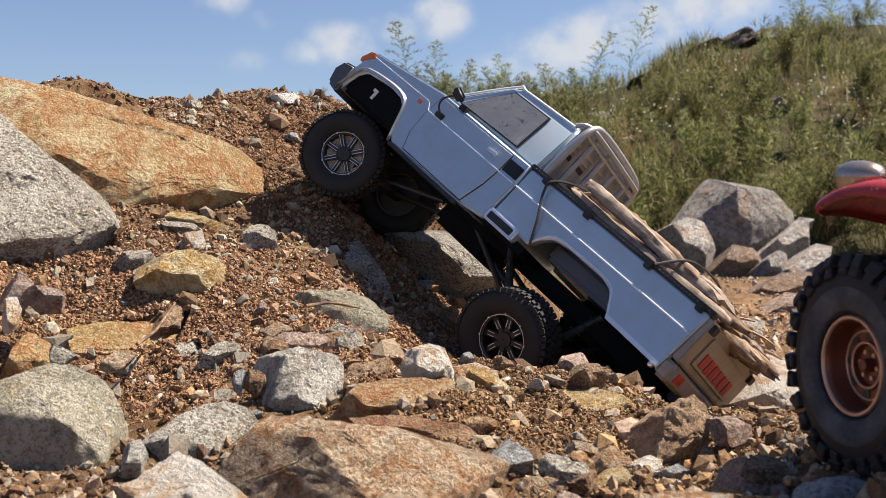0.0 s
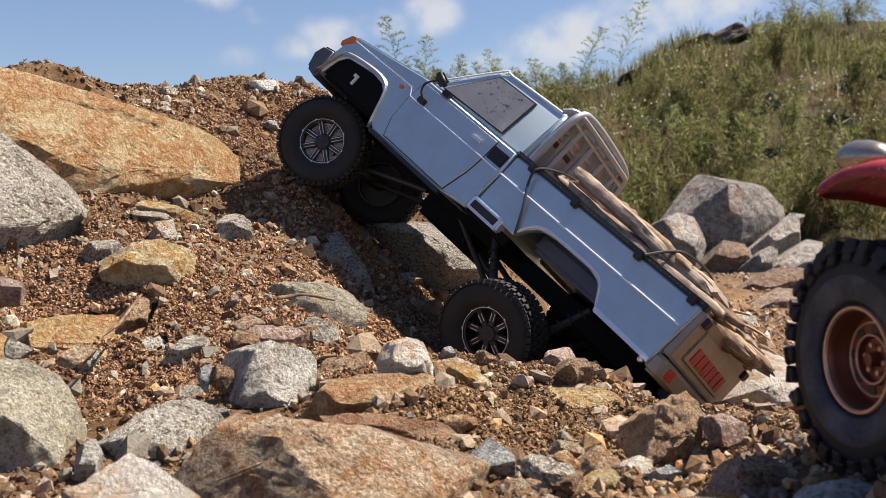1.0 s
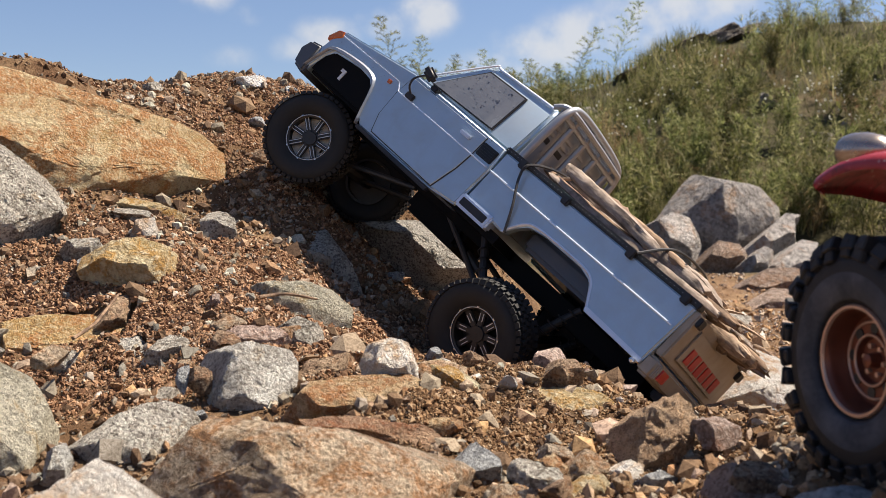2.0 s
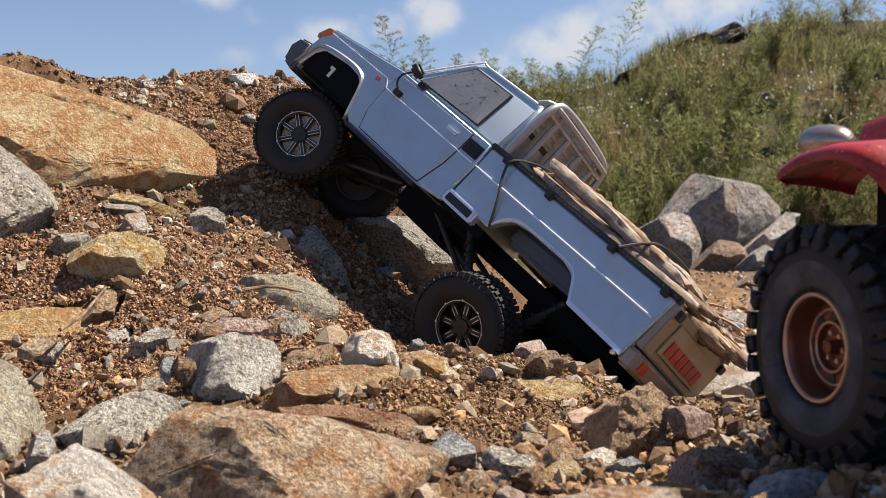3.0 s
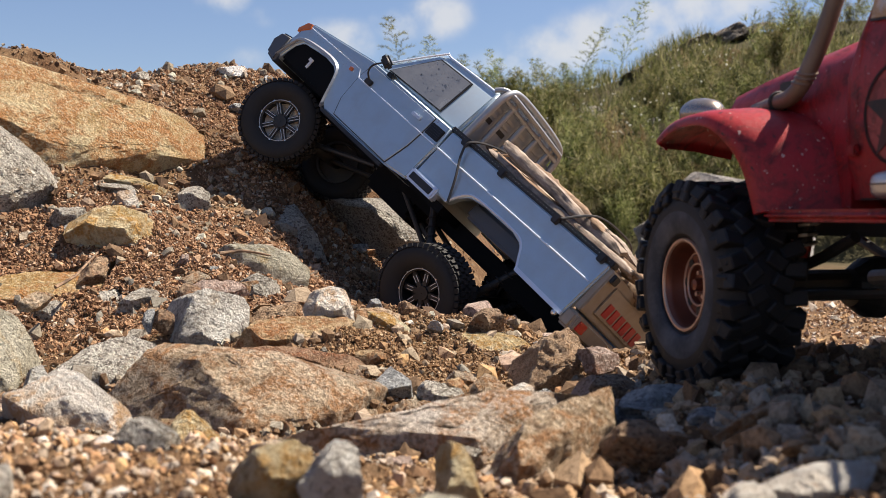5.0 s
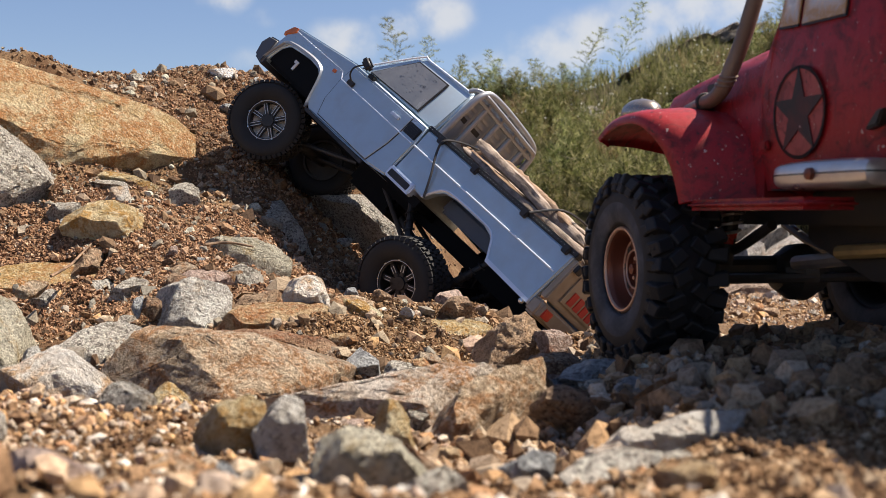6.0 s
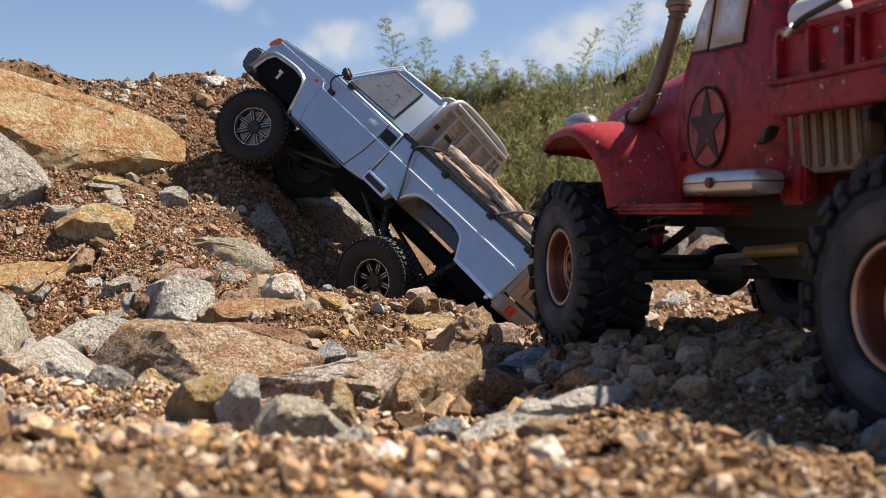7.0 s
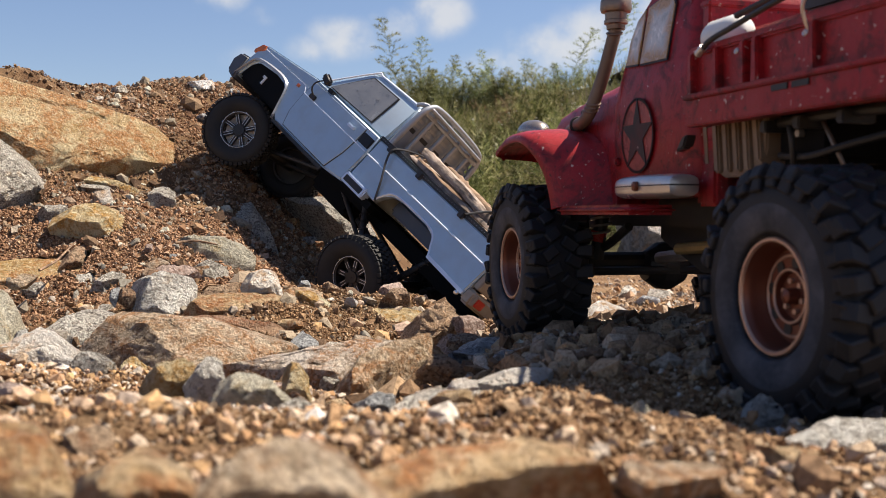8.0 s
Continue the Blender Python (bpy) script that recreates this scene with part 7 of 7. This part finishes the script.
smooth(part("hood", loft_bm(hood_rings), REDPAINT, hauler, "narrow rounded red hood"), 50)
# black filler block: the shade under the hood, given as a solid
part("engine_bay", box_bm(0.280, 0.388, MID - 0.058, MID + 0.058, 0.046, 0.096, 0.002), VOID, hauler, "black block for the shaded engine bay below the hood")
part("hood_strip", tube_bm([(0.388, MID, 0.128), (0.315, MID, 0.140), (0.264, MID, 0.149)], 0.0015, 6), STEEL, hauler)
part("hood_latch", box_bm(0.318, 0.330, MID + 0.066, MID + 0.072, 0.114, 0.120, 0.001), BLACK, hauler)


def cab_ring(z, x0, x1, half, r):
    pts = []
    for cx, cy, a0 in ((x1 - r, half - r, 0), (x0 + r, half - r, 90), (x0 + r, -half + r, 180), (x1 - r, -half + r, 270)):
        for k in range(5):
            a = radians(a0 + 22.5 * k)
            pts.append((cx + r * math.cos(a), MID + cy + r * math.sin(a), z))
    return pts


cab = smooth(part("cab", loft_bm([cab_ring(0.050, 0.152, 0.268, 0.072, 0.010), cab_ring(0.070, 0.150, 0.270, 0.075, 0.010), cab_ring(0.115, 0.150, 0.271, 0.0755, 0.012), cab_ring(0.134, 0.152, 0.266, 0.0735, 0.013),
                                    cab_ring(0.165, 0.156, 0.254, 0.068, 0.014), cab_ring(0.190, 0.160, 0.243, 0.062, 0.016), cab_ring(0.203, 0.168, 0.234, 0.053, 0.02), cab_ring(0.207, 0.178, 0.224, 0.042, 0.02)]), REDPAINT, hauler, "red rounded vintage cab with chipped paint"), 45)


def cab_side(x, z, out=0.0, right=False):
    zs, hs = (0.046, 0.070, 0.115, 0.134, 0.165, 0.190), (0.072, 0.075, 0.0755, 0.0735, 0.068, 0.062)
    y = float(np.interp(z, zs, hs)) + out
    return (x, MID - y if right else MID + y, z)


def cab_panel(outline, out, thick, right=False):
    return loft_bm([[cab_side(x, z, out - thick, right) for x, z in outline], [cab_side(x, z, out, right) for x, z in outline]])


for right in (False, True):
    gap = [(0.2545, 0.0500), (0.2570, 0.090), (0.2545, 0.134), (0.243, 0.175), (0.228, 0.1895), (0.190, 0.190), (0.1705, 0.180), (0.1695, 0.0500)]
    dg = part("door_gap", cab_panel(gap, 0.0004, 0.001, right), BLACK, cab)
    door = part("door", cab_panel([(0.212 + (x - 0.212) * 0.975, 0.118 + (z - 0.118) * 0.985) for x, z in gap], 0.0011, 0.001, right), REDPAINT, cab, "red door with star decal")
    for outline in ([(0.2475, 0.1430), (0.2465, 0.160), (0.2415, 0.1735), (0.2325, 0.1800), (0.2295, 0.1420)], [(0.2260, 0.1415), (0.2285, 0.1805), (0.215, 0.1835), (0.1960, 0.1820), (0.1905, 0.176), (0.1890, 0.1405)]):
        part("window_rubber", cab_panel([(0.212 + (x - 0.212) * 1.03, 0.162 + (z - 0.162) * 1.06) for x, z in outline], 0.0016, 0.001, right), BLACK, cab)
        part("side_window", cab_panel(outline, 0.0022, 0.001, right), CABGLASS, cab, "dirty cab window, painted pale for the sky seen through it")
    part("hinge", box_bm(0.2520, 0.2600, *sorted((cab_side(0, 0.075, 0.0, right)[1], cab_side(0, 0.075, 0.004, right)[1])), 0.073, 0.079, 0.001), REDPAINT, cab)
    if right:
        continue
    # star decal: pale disc, dark ring, dark five-pointed star
    cx, cz = 0.2240, 0.0925
    disc = [(cx + 0.0225 * math.cos(a), cz + 0.0245 * math.sin(a)) for a in np.linspace(0, 2 * math.pi, 40, endpoint=False)]
    part("star_ground", cab_panel(disc, 0.0015, 0.0004), REDFADED, cab, "faded pinkish disc behind the star")
    bm = bmesh.new()
    outer, inner = [], []
    for a in np.linspace(0, 2 * math.pi, 48, endpoint=False):
        outer.append(bm.verts.new(cab_side(cx + 0.0238 * math.cos(a), cz + 0.0258 * math.sin(a), 0.0019)))
        inner.append(bm.verts.new(cab_side(cx + 0.0218 * math.cos(a), cz + 0.0238 * math.sin(a), 0.0019)))
    for i in range(48):
        bm.faces.new((outer[i], outer[(i + 1) % 48], inner[(i + 1) % 48], inner[i]))
    bmesh.ops.solidify(bm, geom=bm.faces, thickness=0.0004)
    part("star_ring", bm, DECAL, cab, "worn black ring")
    star = []
    for i in range(10):
        a, rr = radians(90 + 36 * i), 0.0238 if i % 2 == 0 else 0.0092
        star.append((cx + rr * math.cos(a), cz + rr * 1.06 * math.sin(a)))
    part("star", cab_panel(star, 0.0023, 0.0004), DECAL, cab, "worn black five-pointed star")
part("windscreen", loft_bm([[(0.2695, MID - 0.055, 0.143), (0.2695, MID + 0.055, 0.143), (0.2480, MID + 0.048, 0.184), (0.2480, MID - 0.048, 0.184)], [(0.2725, MID - 0.055, 0.1435), (0.2725, MID + 0.055, 0.1435), (0.2510, MID + 0.048, 0.185), (0.2510, MID - 0.048, 0.185)]]), CABGLASS, cab)
part("kick_panel", box_bm(0.136, 0.158, -0.060, -0.049, 0.044, 0.094, 0.002), REDPAINT, hauler, "red panel behind the door")

# bright step box below the door
def tank_bm(x0, x1, y, z, ry, rz):
    """A lozenge-section tank with rounded ends."""
    rings = []
    for t in np.linspace(0, math.pi, 15):
        k, x = 0.55 + 0.45 * math.sin(t) ** 0.35 if 0 < t < math.pi else 0.55, (x0 + x1) / 2 + (x1 - x0) / 2 * math.cos(t)
        rings.append([(x, y + ry * k * math.copysign(abs(math.cos(a)) ** 0.6, math.cos(a)), z + rz * k * math.copysign(abs(math.sin(a)) ** 0.6, math.sin(a))) for a in np.linspace(0, 2 * math.pi, 20, endpoint=False)])
    return loft_bm(rings)


tank = smooth(part("step_tank", tank_bm(0.142, 0.219, -0.032, 0.0565, 0.0125, 0.0078), STEEL, hauler, "dull chrome side tank with a seam"), 50)
part("seam", tank_bm(0.1415, 0.2195, -0.032, 0.0570, 0.0131, 0.0007), BLACK, tank)
part("filler_knob", moved(lathe_bm([(0.0002, 0.003), (0.0030, 0.0022), (0.0034, -0.002), (0.0002, -0.002)], 16), pose(0.182, -0.0195, 0.0568)), COPPER, tank)

# snorkel pipe with elbow and cap
pipe = part("snorkel", tube_bm(arc([(0.362, -0.052, 0.1065), (0.340, -0.045, 0.1065), (0.3214, -0.040, 0.1075), (0.3095, -0.0395, 0.1090), (0.3015, -0.0405, 0.1145), (0.2955, -0.0420, 0.124), (0.288, -0.0455, 0.142), (0.279, -0.049, 0.168), (0.2765, -0.0495, 0.175)], 6), 0.0049, 14), RUST, hauler, "rust brown air intake pipe")
pipe.data.shade_smooth()
for p, r in (((0.3005, -0.0408, 0.1165), 0.0062), ((0.2985, -0.0413, 0.1190), 0.0062), ((0.2970, -0.0417, 0.1215), 0.0062), ((0.2775, -0.0493, 0.1710), 0.0065)):
    part("clamp", moved(ring_bm(r - 0.001, 0, 0.0008, 24, 6), pose(*p, 70, 0, 65)), RUST, pipe)
part("clamp", moved(ring_bm(0.0054, 0, 0.0012, 24, 6), pose(0.3214, -0.040, 0.1075, 0, 0, 80)), BLACK, pipe)
smooth(part("cap", moved(lathe_bm([(0.0004, 0.0265), (0.0060, 0.0258), (0.0095, 0.0235), (0.0112, 0.0195), (0.0115, 0.0135), (0.0108, 0.0115), (0.0080, 0.0108), (0.0078, 0.0060), (0.0086, 0.0054), (0.0086, 0.0030), (0.0070, 0.0022), (0.0066, -0.001), (0.0004, -0.001)], 32), pose(0.2760, -0.0495, 0.1745, 90, 0, 0)), IRON, pipe, "mushroom shaped intake cap"), 40)

# flat bed with drop sides
bed = part("bed_floor", box_bm(-0.078, 0.146, mirror_y(-0.032), -0.032, 0.100, 0.108), REDPAINT, hauler, "red flat bed")
for s, y in ((1, -0.030), (-1, mirror_y(-0.030))):
    part("lower_rail", box_bm(-0.082, 0.140, y - s * 0.012, y, 0.0915, 0.1075, 0.001), REDPAINT, hauler, "dull red lower bed rail")
    part("rail_edge", box_bm(-0.083, 0.1405, y - s * 0.012, y + s * 0.0022, 0.1075, 0.1105, 0.0008), REDPAINT, hauler, "red rail with worn pale edge")
    side = part("bed_side", box_bm(-0.078, 0.136, y - s * 0.009, y - s * 0.004, 0.110, 0.1345, 0.0008), REDPAINT, hauler, "red ribbed drop side")
    part("top_rail", box_bm(-0.080, 0.138, y - s * 0.010, y - s * 0.001, 0.1335, 0.1385, 0.0012), REDPAINT, side)
    for x in (0.134, 0.106, 0.078, 0.066, 0.016, -0.040, -0.072):
        part("stake", prism_bm([(x - 0.0032, 0.110), (x + 0.0032, 0.110), (x + 0.0022, 0.1345), (x - 0.0022, 0.1345)], y - s * 0.006, y + s * 0.0008, 0.0008), REDPAINT, side)
    for x in (0.082, 0.020):
        part("hook", moved(ring_bm(0.0013, 0, 0.0006, 16, 6), pose(x, y + s * 0.001, 0.1290, 20, 0, 0)), STEEL, side, "small bright hook")
    for x in (0.042, 0.024):
        part("slot", box_bm(x - 0.007, x + 0.007, y - s * 0.002, y + s * 0.0008, 0.1032, 0.1064), BLACK, side)
head = part("headboard", box_bm(0.138, 0.146, mirror_y(-0.045), -0.045, 0.108, 0.166, 0.001), REDPAINT, hauler, "red headboard of the bed")
part("cap_rail", box_bm(0.136, 0.148, mirror_y(-0.044), -0.044, 0.165, 0.169, 0.001), REDPAINT, head, "pale worn top rail")
part("cargo_box", box_bm(0.02, 0.134, mirror_y(-0.062), -0.062, 0.108, 0.150, 0.002), REDPAINT, head, "red box on the bed")
lamp = smooth(part("work_lamp", moved(lathe_bm([(0.0004, 0.019), (0.005, 0.018), (0.0080, 0.0145), (0.0092, 0.009), (0.0092, -0.012), (0.0082, -0.016), (0.0004, -0.017)], 28), pose(0.118, -0.046, 0.1440, 0, 0, 90) @ Matrix.Diagonal((1.18, 0.95, 1.18, 1))), WHITE, hauler, "pale dusty cylinder lamp on the bed"), 40)
part("lamp_bracket", box_bm(0.114, 0.122, -0.050, -0.042, 0.1345, 0.142, 0.001), BLACK, lamp)
hose = part("suction_hose", tube_bm(arc([(0.116, -0.028, 0.1350), (0.106, -0.027, 0.1385), (0.085, -0.029, 0.1430), (0.050, -0.032, 0.1500), (0.010, -0.036, 0.1560), (-0.03, -0.039, 0.158), (-0.07, -0.042, 0.158)], 5), 0.0017, 10), BLACK, hauler, "black hose lying along the bed rail")
part("hose_end", tube_bm([(0.1205, -0.0275, 0.1325), (0.1145, -0.0275, 0.1358)], 0.0023, 12), STEEL, hose, "bright hose coupling")
part("hose", tube_bm(arc([(0.10, -0.040, 0.152), (0.05, -0.047, 0.160), (0.0, -0.052, 0.163), (-0.06, -0.055, 0.163)], 5), 0.0020, 10), BLACK, hose)
part("dark_crate", box_bm(-0.07, 0.075, mirror_y(-0.070), -0.066, 0.150, 0.168, 0.002), BLACK, hauler, "black equipment crate on the bed")
# added plate, no real part: its black stands for shade under the bed
part("under_screen", box_bm(-0.07, 0.14, MID - 0.004, MID + 0.004, 0.048, 0.0995), VOID, hauler, "added black plate that darkens the space below the bed")
part("wire_hook", tube_bm(arc([(0.020, -0.031, 0.130), (0.018, -0.026, 0.142), (0.008, -0.027, 0.150), (-0.010, -0.030, 0.153)], 5), 0.0010, 6), STEEL, hauler)

# ribbed box under the bed
ribs = [(0.1545, 0.0965), (0.1500, 0.0740), (0.1430, 0.0655), (0.1300, 0.0610), (0.0980, 0.0620), (0.0905, 0.0665), (0.0865, 0.0760), (0.0860, 0.0965)]
crate = smooth(part("ribbed_box", prism_bm(ribs, -0.052, -0.100, 0.001), CANVAS, hauler, "beige ribbed box hung below the bed"), 35)
for i in range(6):
    x = 0.0925 + 0.0108 * i
    part("rib", prism_bm([(x - 0.0010, 0.0962), (x + 0.0055, 0.0962), (x + 0.0015, 0.0640 if 0 < i < 5 else 0.069), (x - 0.0045, 0.0640 if 0 < i < 5 else 0.069)], -0.060, -0.0485, 0.0012), CANVAS, crate)
part("side_bracket", prism_bm([(0.163, 0.082), (0.157, 0.088), (0.152, 0.088), (0.156, 0.080), (0.166, 0.078)], -0.046, -0.038, 0.001), BLACK, hauler)
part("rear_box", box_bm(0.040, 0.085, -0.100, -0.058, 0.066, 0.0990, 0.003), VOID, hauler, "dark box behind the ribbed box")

# chassis below
for y in (MID + 0.034, MID - 0.034):
    part("frame_rail", box_bm(-0.075, 0.400, y - 0.006, y + 0.006, 0.030, 0.050, 0.001), BLACK, hauler)
for x in (0.355, 0.0):
    part("axle_beam", tube_bm([(x, -0.040, 0.0), (x, mirror_y(-0.040), 0.0)], 0.0085, 12), BLACK, hauler)
    part("differential", moved(lathe_bm([(0.0004, 0.020), (0.012, 0.017), (0.019, 0.006), (0.020, -0.004), (0.014, -0.016), (0.0004, -0.020)], 20), pose(x - 0.004, MID - 0.012, -0.003)), BLACK, hauler)
    for y in (-0.066, mirror_y(-0.066)):
        part("leaf_spring", tube_bm(arc([(x - 0.070, y, 0.030), (x - 0.03, y, 0.014), (x, y, 0.010), (x + 0.03, y, 0.014), (x + 0.070, y, 0.030)], 4), 0.0035, 8), BLACK, hauler)
        dmp = part("damper", tube_bm([(x - 0.022, y + 0.004, 0.004), (x - 0.030, y, 0.062)], 0.0055, 12), BLACK, hauler)
        part("damper_cap", tube_bm([(x - 0.0232, y + 0.004, 0.018), (x - 0.0246, y + 0.003, 0.026)], 0.0064, 12), REDPLASTIC, dmp, "red damper collar")
        va, vb = Vector((x - 0.024, y + 0.003, 0.022)), Vector((x - 0.030, y, 0.062))
        coil = [va + (vb - va) * (i / 60) + Vector((math.cos(i * 0.7), math.sin(i * 0.7), 0)) * 0.0080 for i in range(60)]
        part("spring", tube_bm(coil, 0.0011, 5), STEEL, dmp)
part("front_tie_bar", tube_bm([(0.335, -0.048, -0.006), (0.335, mirror_y(-0.048), -0.006)], 0.0035, 8), BLACK, hauler)
part("skid_plate", prism_bm([(0.29, 0.020), (0.23, -0.002), (0.16, -0.002), (0.12, 0.020), (0.12, 0.034), (0.29, 0.034)], MID + 0.024, MID - 0.024, 0.002), BLACK, hauler)
part("drive_shaft", tube_bm([(0.02, MID, 0.004), (0.16, MID, 0.016)], 0.0048, 10), STEEL, hauler)
part("drive_shaft", tube_bm([(0.335, MID, 0.004), (0.23, MID, 0.014)], 0.0048, 10), STEEL, hauler)
part("brass_link", tube_bm([(0.250, MID + 0.030, 0.014), (0.190, MID + 0.030, 0.018)], 0.0042, 10), BRASS, hauler)
part("front_bumper", box_bm(0.405, 0.415, mirror_y(-0.02), -0.02, 0.030, 0.046, 0.002), REDPAINT, hauler)
# pipes, cables and a bright canister in the dark under the bed
for pts, r, mat, words in (([(0.075, -0.060, 0.098), (0.066, -0.052, 0.090), (0.060, -0.050, 0.078), (0.064, -0.054, 0.066)], 0.0016, BLACK, "black cable"), ([(0.055, -0.062, 0.098), (0.040, -0.056, 0.086), (0.030, -0.056, 0.072), (0.026, -0.060, 0.060)], 0.0013, IRON, "rusty cable"),
                           ([(0.082, -0.058, 0.072), (0.050, -0.054, 0.070), (0.020, -0.054, 0.074), (-0.030, -0.056, 0.080)], 0.0020, BLACK, "black hose"), ([(0.078, -0.052, 0.089), (0.030, -0.050, 0.090), (-0.040, -0.050, 0.089)], 0.0028, BLACK, "black pipe")):
    part("pipe" if r > 0.002 else "cable", tube_bm(arc(pts, 5), r, 8), mat, hauler, words + " under the bed")
for x in (0.076, 0.046, 0.010):
    part("cross_member", box_bm(x - 0.003, x + 0.003, -0.062, -0.042, 0.084, 0.0905, 0.0008), BLACK, hauler)
part("bolt", moved(lathe_bm([(0.0002, 0.0020), (0.0022, 0.0020), (0.0022, -0.002), (0.0002, -0.002)], 6), pose(0.062, -0.0565, 0.083)), STEEL, hauler)
